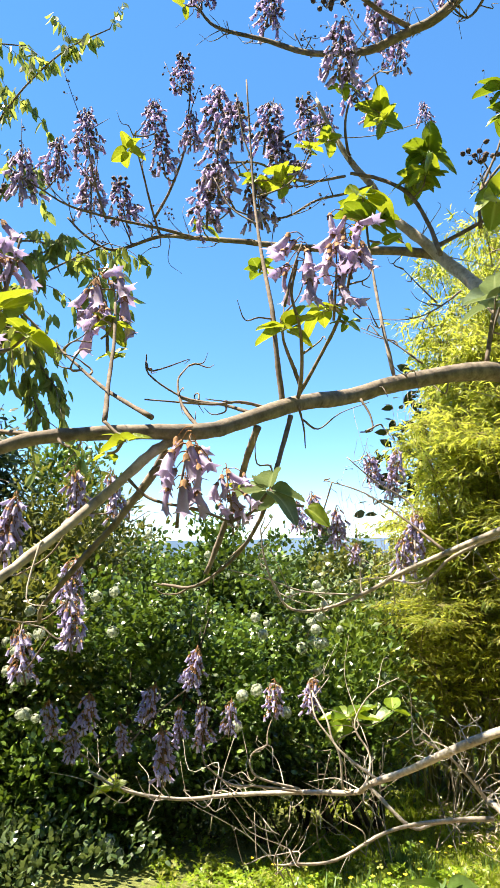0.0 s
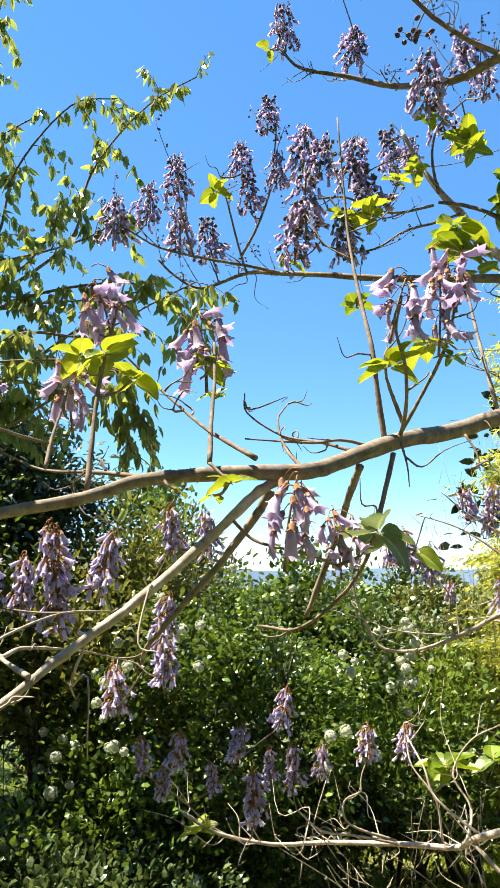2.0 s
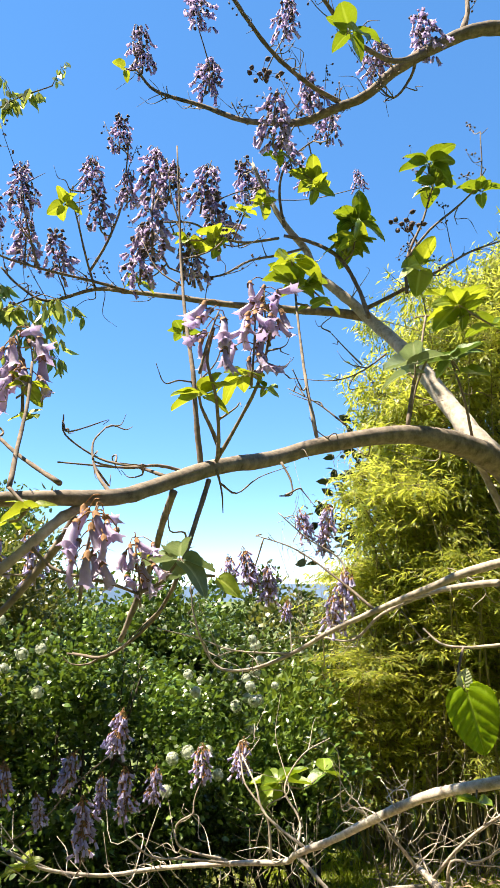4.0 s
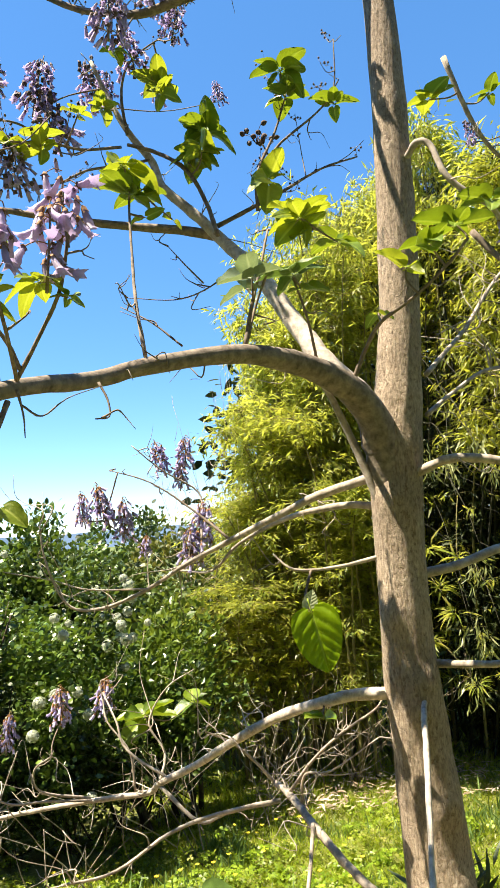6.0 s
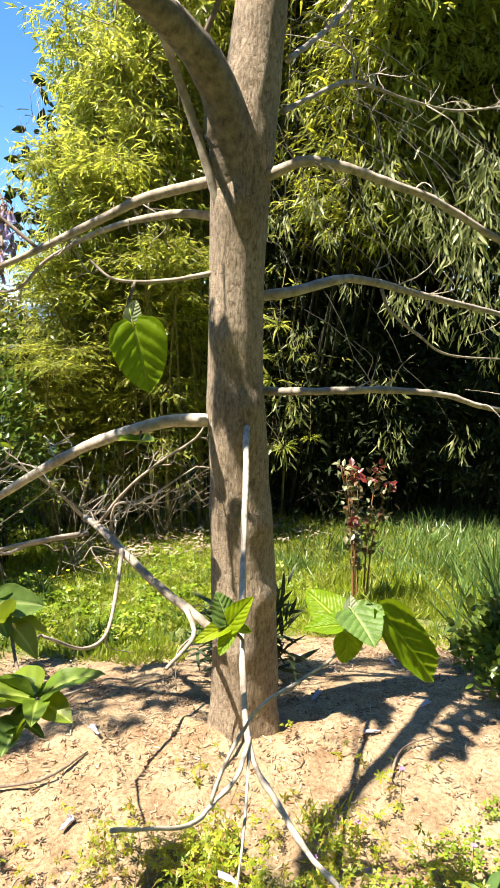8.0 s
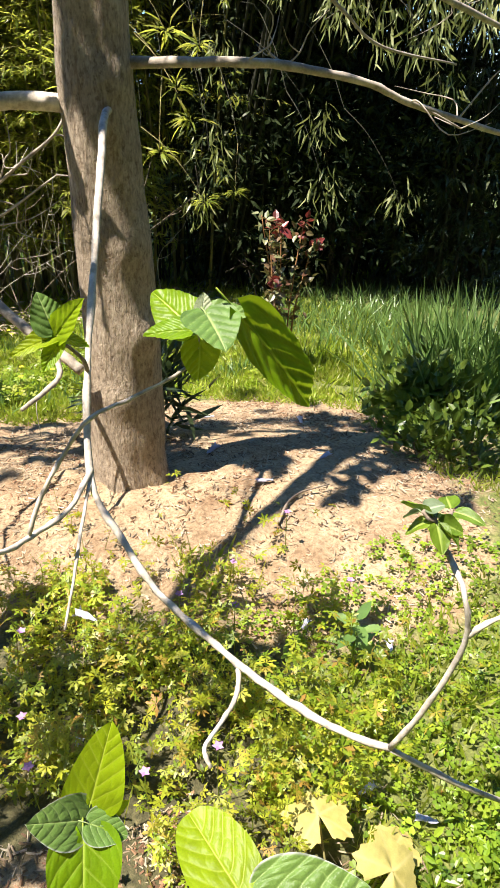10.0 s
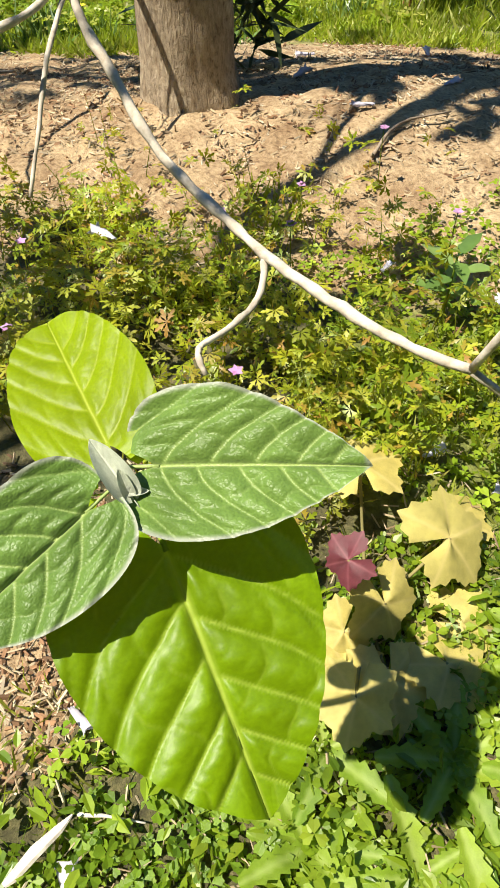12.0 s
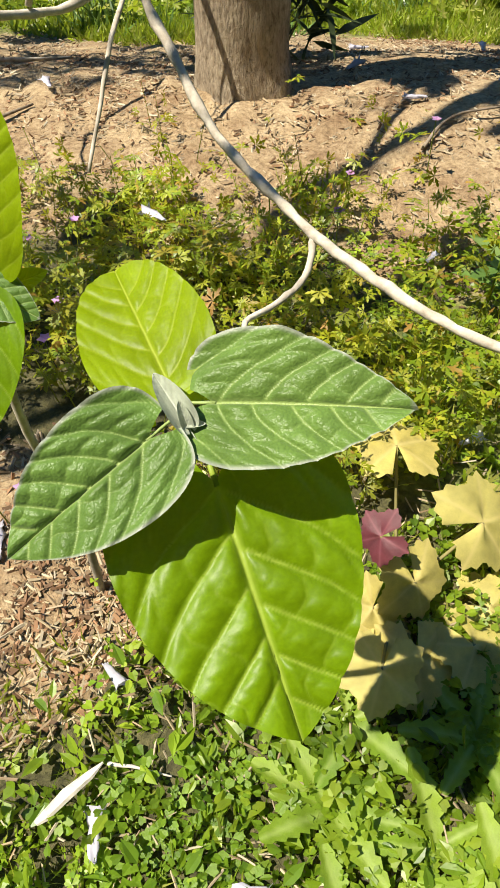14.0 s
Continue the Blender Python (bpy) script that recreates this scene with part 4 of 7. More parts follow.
limb([(1.098, 0.878, 0.279), (1.185, 0.835, 0.195), (1.28, 0.8, 0.11), (1.486, 0.76, -0.083)], 0.0045, 0.003, WHITE, 0)
limb([(1.012, 1.093, 0.292), (0.991, 1.07, 0.262), (0.944, 1.045, 0.259), (0.905, 1.02, 0.272), (0.902, 1.0, 0.257)], 0.0042, 0.003, WHITE, 0)
limb([(0.955, 1.44, 0.462), (0.89, 1.38, 0.445), (0.83, 1.35, 0.445), (0.752, 1.293, 0.474), (0.656, 1.257, 0.538), (0.602, 1.22, 0.59)], 0.0048, 0.003, WHITE, 0)
limb([(0.813, 1.336, 0.456), (0.84, 1.336, 0.515), (0.879, 1.336, 0.57), (0.914, 1.32, 0.62), (0.98, 1.32, 0.635), (1.05, 1.325, 0.65), (1.083, 1.325, 0.67), (1.09, 1.32, 0.71)], 0.0036, 0.0025, WHITE, 0)
limb([(0.949, 1.432, 0.452), (0.892, 1.35, 0.412), (0.855, 1.307, 0.356), (0.827, 1.279, 0.311)], 0.0032, 0.002, WHITE, 0)
limb([(0.737, 2, 2.191), (0.686, 2, 2.245), (0.641, 2, 2.297)], 0.003, 0.0012, TWIG, 2)
limb([(0.631, 1.85, 1.961), (0.564, 1.9, 2.039), (0.492, 1.95, 2.097)], 0.003, 0.0012, TWIG, 2)
limb([(0.833, 2.05, 2.25), (0.752, 2.05, 2.191), (0.659, 2.05, 2.158), (0.531, 2.1, 2.179)], 0.003, 0.0012, TWIG, 4)
limb([(1.092, 2.4, 2.922), (1.112, 2.38, 2.838), (1.062, 2.35, 2.723)], 0.003, 0.002, TWIG, 1)

# pale side twigs that carry the hanging bunches
limb([(-0.341, 1.09, 1.379), (-0.47, 1.3, 1.379), (-0.663, 1.6, 1.391)], 0.0042, 0.002, PALE, 3)
limb([(-0.461, 1.29, 1.378), (-0.548, 1.45, 1.394), (-0.543, 1.8, 1.43), (-0.478, 2.05, 1.423)], 0.0042, 0.002, PALE, 4)
limb([(-0.47, 1.3, 1.381), (-0.503, 1.5, 1.378), (-0.519, 1.95, 1.325), (-0.479, 2.35, 1.251)], 0.0042, 0.0018, PALE, 4)


def reach(place, r=0.003, sag=0.02):
    """A twig from the nearest limb to a place."""
    place = np.array(place, float)
    best = min((float(np.min(np.linalg.norm(l - place, axis=1))), k) for k, l in enumerate(LINES[1:], 1))
    line = LINES[best[1]]
    a = line[int(np.argmin(np.linalg.norm(line - place, axis=1)))]
    if best[0] < 0.015:
        return
    b = Build()
    mid = (a + place) / 2 + rng_tree.normal(size=3) * best[0] * 0.06 - np.array((0, 0, sag * min(1.0, best[0] / 0.25)))
    LINES.append(b.tube([a, mid, place], [r * 1.2, r * 0.8], 5, 5, 0, 0.05, rng_tree)[0])
    part("twig", b.mesh("twig", [TWIG]), tree)


# blossom: a trumpet one long, its mouth towards +y
def trumpet(seg, rings):
    v, f = [], []
    for y, r in rings:
        v += [(r * math.cos(2 * math.pi * i / seg), y, r * math.sin(2 * math.pi * i / seg)) for i in range(seg)]
    n = len(rings)
    for k in range(n - 1):
        for i in range(seg):
            j = (i + 1) % seg
            f.append((k * seg + i, k * seg + j, (k + 1) * seg + j, (k + 1) * seg + i))
    base = (n - 1) * seg
    step = 2 * math.pi / seg
    for i in range(0, seg, 2 if seg >= 10 else 1):
        j = (i + 1) % seg
        k = (i + 2) % seg if seg >= 10 else j
        y, r = rings[-1]
        a = step * (i + (1 if seg >= 10 else 0.5))
        spread = 1.6 if seg < 10 else 1.65
        v.append((r * spread * math.cos(a), y + 0.1, r * spread * math.sin(a)))
        f.append((base + i, base + j, len(v) - 1))
        if seg >= 10:
            f.append((base + j, base + k, len(v) - 1))
    return v, f


FAR_BELL = trumpet(5, ((0, 0.07), (0.22, 0.125), (0.65, 0.15), (0.85, 0.165)))
NEAR_BELL = trumpet(10, ((0, 0.06), (0.08, 0.085), (0.25, 0.105), (0.45, 0.13), (0.65, 0.155), (0.82, 0.17), (0.9, 0.20)))
CUP = trumpet(5, ((-0.06, 0.03), (0.02, 0.11), (0.16, 0.13)))


def panicle(seed):
    """Upright spire of many drooping bells, as on the far upper limbs."""
    r = np.random.default_rng(seed)
    b = Build()
    b.tube([(0, 0, -0.10), (0.004, 0, 0.02), (0, 0.004, 0.10)], [0.004, 0.0015], 5, 4, 2)
    place, way, size, buds = [], [], [], []
    for k in range(9):
        h = -0.065 + 0.0185 * k
        reach_out = 0.070 * (1 - 0.08 * k)
        for j in range(9):
            a = j * 0.7 + k * 0.6 + r.normal() * 0.25
            o = np.array((math.cos(a), math.sin(a), 0))
            p = o * reach_out * r.uniform(0.35, 0.95) + (0, 0, h + r.normal() * 0.01)
            if r.random() < 0.25:
                buds.append(p)
                continue
            place.append(p)
            way.append(o * r.uniform(0.15, 0.7) + np.array((0, 0, -0.9)) + r.normal(size=3) * 0.3)
            size.append(r.uniform(0.028, 0.048) * (1 - 0.045 * k))
            if r.random() < 0.45:
                b.tube([(0, 0, h - 0.01), p * 0.6 + (0, 0, h * 0.4 + 0.006), p], [0.0014, 0.001], 3, 2, 2)
    place, way, size = np.array(place), unit(np.array(way)), np.array(size)
    turn = frames_for(way, r.normal(size=way.shape))
    b.many(FAR_BELL, turn, place, size[:, None] * np.array((1.15, 1, 1.15)), 0)
    b.many(CUP, turn, place, size[:, None], 1)
    if buds:
        buds = np.array(buds)
        w = unit(r.normal(size=buds.shape) + (0, 0, -0.5))
        b.many(BUD, frames_for(w, r.normal(size=w.shape)), buds, np.full((len(buds), 3), 0.022), 3)
    return b.mesh("blossom_spray", [PETAL, DULL, TWIG, POD])


def hanging(seed, count=38, loose=False, mat=None, size=0.046, spread=0.052):
    """A drooping bunch of bells under rusty calyces."""
    r = np.random.default_rng(seed)
    b = Build()
    b.tube([(0, 0, -0.12), (0.006, 0, -0.03), (0, 0, 0.06)], [0.004, 0.002], 5, 4, 2)
    place, way, sz = [], [], []
    for k in range(count):
        a = k * 2.4 + r.normal() * 0.3
        o = np.array((math.cos(a), math.sin(a), 0))
        p = o * spread * r.uniform(0.15, 1.0) * (1.0 if loose else 0.6 + 0.4 * k / count) + (0, 0, 0.065 - (0.12 if loose else 0.15) * (k / count) + r.normal() * 0.012)
        place.append(p)
        way.append(o * r.uniform(0.05, 0.6) + np.array((0, 0, -0.9)) + r.normal(size=3) * 0.28 if loose else o * r.uniform(0.05, 0.6) + np.array((0, 0, -1)) + r.normal(size=3) * 0.38)
        sz.append(size * r.uniform(0.8, 1.15))
        b.tube([(0, 0, p[2] + 0.02), p * 0.5 + (0, 0, p[2] * 0.5 + 0.02), p], [0.0016, 0.0012], 4, 2, 1)
    place, way, sz = np.array(place), unit(np.array(way)), np.array(sz)
    turn = frames_for(way, r.normal(size=way.shape))
    if loose:
        return b.mesh("blossom_spray", [mat or PETAL, CALYX, TWIG, POD]), [Matrix.Translation(p) @ Matrix(q.tolist()).to_4x4() @ Matrix.Scale(float(s), 4) for p, q, s in zip(place, turn, sz)]
    else:
        b.many(FAR_BELL, turn, place, sz[:, None] * np.array((1.15, 1, 1.15)), 0)
    b.many(CUP, turn, place, sz[:, None] * 1.05, 1)
    return b.mesh("blossom_spray", [mat or PETAL, CALYX, TWIG, POD])


def bell_mesh(seed):
    """One large bell, bent and a little crumpled."""
    r = np.random.default_rng(seed)
    sv = np.array(NEAR_BELL[0])
    bend = r.uniform(-0.45, 0.45, size=2)
    sv[:, 0] = sv[:, 0] * 1.25 + bend[0] * sv[:, 1] ** 2
    sv[:, 2] = sv[:, 2] * r.uniform(0.8, 1.25) + bend[1] * sv[:, 1] ** 2
    sv += r.normal(size=sv.shape) * 0.018 * np.clip(sv[:, 1:2], 0, 1)
    b = Build()
    b.add(sv, NEAR_BELL[1])
    return b.mesh("bell", [PETAL_ONE])


def calyx_mesh():
    b = Build()
    b.add(np.array(CUP[0]) * 1.05, CUP[1])
    return b.mesh("calyx", [CALYX])


PETAL_ONE = leaf_mat("large_lavender_petal", [(0.60, 0.50, 0.74), (0.71, 0.62, 0.83), (0.54, 0.43, 0.68)], (0.66, 0.5, 0.82), 0.35, 0.5, True)
BELLS, CALYX_CUP = [bell_mesh(80 + i) for i in range(8)], calyx_mesh()
CLUSTERS = {"p": [panicle(20 + i) for i in range(5)], "h": [hanging(40 + i, 52, False, PALE_PETAL, 0.036, 0.054) for i in range(4)],
            "n": [hanging(60 + i, 15, True, PETAL_ONE, 0.056, 0.056) for i in range(4)]}
CLUSTER_LABEL = {"p": "upright spire of small lavender bells", "h": "drooping bunch of lavender bells with rusty calyces", "n": "few large pale lavender bells, wilting, with orange calyces"}


def seed_pods(place):
    """A bunch of old dark seed capsules at the end of a twig."""
    r = np.random.default_rng(90)
    shape = trumpet(8, ((0, 0.08), (0.2, 0.34), (0.5, 0.42), (0.8, 0.28), (1.0, 0.05)))
    b = Build()
    p = r.normal(size=(12, 3)) * (0.035, 0.02, 0.016)
    w = unit(r.normal(size=(12, 3)) + (0, 0, 0.3))
    b.many(shape, frames_for(w, r.normal(size=(12, 3))), p, np.full((12, 3), 0.024))
    for q in p:
        b.tube([(0, 0, -0.03), q * 0.5, q], [0.0015, 0.001], 4, 2)
    part("seed_head", b.mesh("seed_head", [POD]), tree, "bunch of old dark seed capsules", Matrix.Translation(place))
    reach(np.array(place) - (0, 0, 0.03), 0.0025)


def cluster(kind, place, size):
    mesh, bells = CLUSTERS[kind][int(rng_tree.integers(len(CLUSTERS[kind])))], []
    if kind == "n":
        mesh, bells = mesh
    s = size * rng_tree.uniform(0.92, 1.1)
    m = pose(*place, rng_tree.normal() * 8, rng_tree.normal() * 8, rng_tree.uniform(0, 360)) @ Matrix.Scale(s, 4)
    spray = part("blossom_spray", mesh, tree, CLUSTER_LABEL[kind], m)
    for q in bells:
        part("bell", BELLS[int(rng_tree.integers(8))], spray, "", m @ q)
        part("calyx", CALYX_CUP, spray, "", m @ q)
    reach(np.array(place) + (0, 0, -0.08 * s), 0.0028)


def whorl(place, size, count, mat):
    """Young leaves opening round the end of a twig."""
    reach(place, 0.003)
    turn0 = rng_tree.uniform(0, 6.28)
    if count > 2:
        count += 2
    for i in range(count):
        a = turn0 + i * 2 * math.pi / max(count, 3) + rng_tree.normal() * 0.3
        o = Vector((math.cos(a), math.sin(a), rng_tree.uniform(-0.7, 0.8)))
        base = Vector(place) + o.normalized() * size * 0.12
        tip = base + o.normalized() * size * rng_tree.uniform(0.35, 0.72)
        face = Vector((0, 0, 1)) + Vector(rng_tree.normal(size=3) * 0.35)
        mesh = LEAVES[mat.name][int(rng_tree.integers(4))]
        part("leaf", mesh, tree, "", leaf_pose(base, tip, face, rng_tree.uniform(0.85, 1.1)))


cluster("p", (0.04, 2.5, 3.74), 1)
cluster("p", (0.32, 2.5, 3.64), 1)
cluster("p", (0.55, 2.28, 3.27), 1.25)
cluster("p", (-0.03, 2.42, 3.27), 0.8)
cluster("p", (-0.14, 2.5, 3.14), 0.85)
cluster("p", (0.1, 2.36, 3.07), 1.1)
cluster("p", (0.1, 2.25, 2.79), 1.15)
cluster("p", (0.06, 2.3, 2.69), 1.1)
cluster("p", (0.23, 2.25, 2.65), 1)
cluster("p", (0.31, 2.6, 3.18), 1.3)
cluster("p", (0.35, 2.55, 3), 1.3)
cluster("p", (0.54, 3, 3.5), 1.15)
cluster("p", (-0.38, 2.4, 3), 1)
cluster("p", (-0.51, 2.5, 2.96), 1)
cluster("p", (-0.64, 2.5, 2.9), 1.1)
cluster("p", (-0.4, 2.6, 2.9), 1.1)
cluster("p", (-0.29, 2.7, 2.9), 1)
cluster("p", (-0.11, 2.5, 2.98), 0.9)
cluster("p", (0.27, 2.4, 3.86), 1)
cluster("p", (0.62, 2.3, 3.77), 0.9)
cluster("p", (0.7, 2.3, 3.4), 1)
cluster("p", (1.09, 2.1, 3.54), 1)
cluster("p", (0.94, 2.2, 3.51), 0.9)
cluster("p", (0, 2.45, 3.05), 0.8)
cluster("p", (0.64, 2.5, 3.3), 0.9)
cluster("p", (0.8, 2.4, 3.36), 0.8)
cluster("p", (0.16, 2.3, 2.99), 0.9)
cluster("p", (1.18, 3.2, 3.69), 0.6)
cluster("p", (0.57, 2.7, 3.27), 0.7)
cluster("p", (0.78, 2.7, 3.33), 0.7)
cluster("h", (-0.85, 2.05, 1.52), 1.05)
cluster("h", (-0.67, 2.08, 1.59), 1.05)
cluster("h", (-0.66, 2.1, 1.47), 1.05)
cluster("h", (-0.52, 2.1, 1.57), 1)
cluster("h", (-0.39, 2.35, 1.28), 1)
cluster("h", (-0.57, 2.45, 1.17), 0.9)
cluster("h", (-0.75, 2.07, 1.51), 0.9)
cluster("h", (-0.36, 2.2, 1.41), 0.7)
cluster("h", (-0.31, 2, 1.65), 0.75)
cluster("h", (-0.21, 2, 1.64), 0.7)
cluster("h", (-0.63, 1.2, 1.93), 1)
cluster("h", (-0.63, 1.5, 1.94), 0.8)
cluster("h", (-0.53, 2.7, 0.9), 0.8)
cluster("h", (-0.4, 2.7, 0.92), 0.8)
cluster("h", (-0.19, 2.85, 0.91), 0.85)
cluster("h", (-0.46, 2.75, 0.8), 0.65)
cluster("h", (-0.14, 2.87, 0.72), 0.95)
cluster("h", (-0.02, 2.9, 1.03), 0.9)
cluster("h", (0.01, 2.85, 0.83), 0.95)
cluster("h", (0.12, 2.85, 0.85), 0.75)
cluster("h", (0.3, 2.95, 0.89), 0.8)
cluster("h", (0.47, 3.05, 0.88), 0.85)
cluster("h", (-0.08, 2.9, 0.82), 0.7)
cluster("h", (-0.29, 2.8, 0.8), 0.6)
cluster("h", (0.7, 2.75, 1.79), 0.8)
cluster("h", (0.8, 2.75, 1.81), 0.7)
cluster("h", (0.78, 2.75, 1.73), 0.7)
cluster("h", (0.48, 2.8, 1.63), 0.8)
cluster("h", (0.56, 2.8, 1.57), 0.8)
cluster("h", (0.83, 2.65, 1.53), 0.9)
cluster("h", (0.78, 2.65, 1.45), 0.8)
cluster("h", (0.41, 2.85, 1.62), 0.7)
cluster("h", (0.65, 2.9, 1.46), 0.5)
cluster("n", (0.02, 1.24, 1.615), 0.85)
cluster("n", (0.09, 1.28, 1.57), 0.6)
cluster("n", (-0.17, 1.53, 2.01), 0.95)
cluster("n", (-0.36, 1.42, 2.06), 0.85)
cluster("n", (-0.43, 1.46, 1.89), 0.7)
cluster("n", (-0.58, 1.15, 2.08), 0.75)
cluster("n", (-0.56, 1.2, 1.95), 0.7)
cluster("n", (0.22, 1.29, 1.99), 0.75)
cluster("n", (0.31, 1.38, 2.01), 0.8)
cluster("n", (0.34, 1.4, 2.09), 0.7)
cluster("n", (1.66, 1.78, 2.3), 0.8)
cluster("p", (2.13, 2.2, 3.17), 0.9)
cluster("p", (2.14, 2.2, 2.79), 0.7)
cluster("p", (1.95, 2.3, 2.98), 0.6)
seed_pods((1.08, 2.4, 2.93))
seed_pods((0.52, 2.35, 3.53))

whorl((-0.26, 1.3, 1.86), 0.08, 5, YOUNG)
whorl((0.2, 1.33, 1.88), 0.089, 6, YOUNG)
whorl((0.29, 1.42, 1.95), 0.092, 5, YOUNG)
whorl((0.34, 1.44, 1.93), 0.053, 3, FRESH)
whorl((0.58, 2.06, 2.49), 0.16, 5, FRESH)
whorl((0.68, 2.1, 2.43), 0.076, 2, YOUNG)
whorl((0.75, 2.5, 3.17), 0.139, 5, YOUNG)
whorl((0.53, 2.5, 3.05), 0.109, 4, YOUNG)
whorl((0.89, 2.4, 2.93), 0.166, 5, FRESH)
whorl((0.84, 2.4, 2.83), 0.128, 4, YOUNG)
whorl((1.16, 2.3, 3.14), 0.161, 5, FRESH)
whorl((-0.15, 1.5, 1.95), 0.073, 5, YOUNG)
whorl((-0.13, 1.45, 1.87), 0.058, 4, YOUNG)
whorl((-0.17, 1.25, 1.65), 0.053, 2, YOUNG)
whorl((-0.08, 1.25, 1.66), 0.062, 3, YOUNG)
whorl((-0.11, 1.25, 1.64), 0.043, 2, YOUNG)
whorl((0.16, 1.3, 1.58), 0.115, 5, SILVER)
whorl((0.22, 1.3, 1.55), 0.093, 1, YOUNG)
whorl((0.11, 1.3, 1.58), 0.059, 1, YOUNG)
whorl((0.8, 1.75, 2.11), 0.142, 3, SILVER)
whorl((1.04, 2.2, 2.64), 0.151, 4, YOUNG)
whorl((0.63, 1.6, 3), 0.138, 4, FRESH)
whorl((0.22, 2.2, 2.7), 0.101, 3, YOUNG)
whorl((0.04, 2.55, 2.71), 0.114, 3, YOUNG)
whorl((0.31, 2.2, 2.72), 0.092, 3, YOUNG)
whorl((0.57, 2.4, 3.21), 0.098, 3, FRESH)
whorl((-0.02, 2.5, 3.64), 0.095, 2, YOUNG)
whorl((0.18, 1.62, 2.12), 0.075, 3, FRESH)
whorl((0.63, 3.1, 0.76), 0.185, 4, FRESH)
whorl((0.85, 3.2, 0.76), 0.138, 3, FRESH)
whorl((-0.34, 2.88, 0.59), 0.112, 3, YOUNG)
whorl((-0.24, 2.5, 3), 0.096, 3, YOUNG)
whorl((-0.33, 1.36, 1.93), 0.096, 5, YOUNG)
whorl((-0.39, 1.4, 1.94), 0.1, 3, YOUNG)
whorl((-0.49, 1, 1.37), 0.046, 3, YOUNG)
whorl((0.99, 1.85, 2.33), 0.131, 6, YOUNG)
whorl((0.94, 1.82, 2.15), 0.138, 5, MATURE)
whorl((0.96, 1.82, 2.11), 0.114, 2, FRESH)
whorl((0.8, 1.8, 2.1), 0.117, 2, SILVER)
whorl((1.12, 1.9, 2.29), 0.144, 3, FRESH)
whorl((1.29, 1.7, 2.2), 0.136, 5, FRESH)
whorl((1.21, 1.7, 2.13), 0.116, 3, YOUNG)
whorl((1.38, 1.7, 2.26), 0.15, 4, FRESH)
whorl((1.2, 1.85, 2.06), 0.073, 2, YOUNG)
whorl((1.59, 1.8, 2.4), 0.132, 3, FRESH)
whorl((0.84, 2.3, 2.79), 0.137, 5, YOUNG)
whorl((1.36, 2.3, 3.03), 0.142, 5, FRESH)
whorl((1.19, 2.35, 3.07), 0.154, 4, FRESH)
whorl((1.63, 2.1, 2.94), 0.138, 5, YOUNG)
whorl((1.89, 2.1, 3), 0.098, 3, FRESH)
whorl((0.53, 2, 2.53), 0.156, 5, YOUNG)
whorl((1.02, 2.1, 0.93), 0.085, 3, FRESH)
whorl((0.43, 2.3, 2.88), 0.096, 3, YOUNG)
whorl((0.74, 2.45, 3.1), 0.13, 4, YOUNG)
whorl((0.31, 2.2, 2.69), 0.098, 3, YOUNG)
whorl((0.54, 2, 2.45), 0.146, 4, FRESH)
whorl((0.58, 2, 2.38), 0.076, 2, YOUNG)
whorl((0.84, 2.4, 2.83), 0.133, 4, FRESH)
whorl((0.87, 2.4, 2.94), 0.136, 4, FRESH)
whorl((0.97, 1.9, 2.38), 0.119, 4, YOUNG)
whorl((1.02, 1.9, 2.31), 0.127, 3, FRESH)
whorl((0.55, 1.7, 0.74), 0.16, 4, MATURE)
whorl((0.58, 1.68, 0.70), 0.13, 3, FRESH)
whorl((0.57, 1.45, 0.67), 0.135, 7, FRESH)
whorl((0.54, 1.45, 0.64), 0.096, 3, MATURE)
whorl((1.07, 0.86, 0.66), 0.049, 5, FRESH)
whorl((1.06, 0.87, 0.67), 0.034, 2, SILVER)
whorl((1.11, 0.87, 0.65), 0.049, 2, FRESH)


def near_leaf(base, tip, face, mat, width=1.0):
    me = leaf_mesh("leaf", mat, 0.85, 44, 31, 0.04, 0.15, 0.15, 0.03, int(rng_tree.integers(50)), 0.9, 0.8, 0.3)
    part("leaf", me, tree, "", leaf_pose(base, tip, face, width))


# leaves at the end of the low twig beside the trunk
for base, tip, face, mat, width in (
        ((1.085, 1.33, 0.712), (1.062, 1.407, 0.758), (-0.5, -0.3, 0.8), FRESH, 0.95), ((1.092, 1.305, 0.742), (1.078, 1.235, 0.722), (-0.2, -0.5, 0.85), MATURE, 1.35),
        ((1.145, 1.287, 0.73), (1.28, 1.25, 0.56), (-0.4, -0.6, 0.55), FRESH, 0.42), ((1.09, 1.32, 0.700), (1.09, 1.318, 0.634), (-0.2, -0.8, 0.5), YOUNG, 1.1),
        ((1.08, 1.32, 0.715), (1.018, 1.355, 0.715), (-0.2, -0.4, 0.9), FRESH, 0.75), ((1.095, 1.32, 0.728), (1.105, 1.33, 0.765), (-0.3, -0.8, 0.5), SILVER, 0.9),
        ((1.10, 1.31, 0.735), (1.155, 1.285, 0.745), (-0.1, -0.4, 0.9), MATURE, 0.9)):
    near_leaf(base, tip, face, mat, width)
# leaves at the foot of the forked low limb
reach((0.94, 1.49, 0.678), 0.0035)
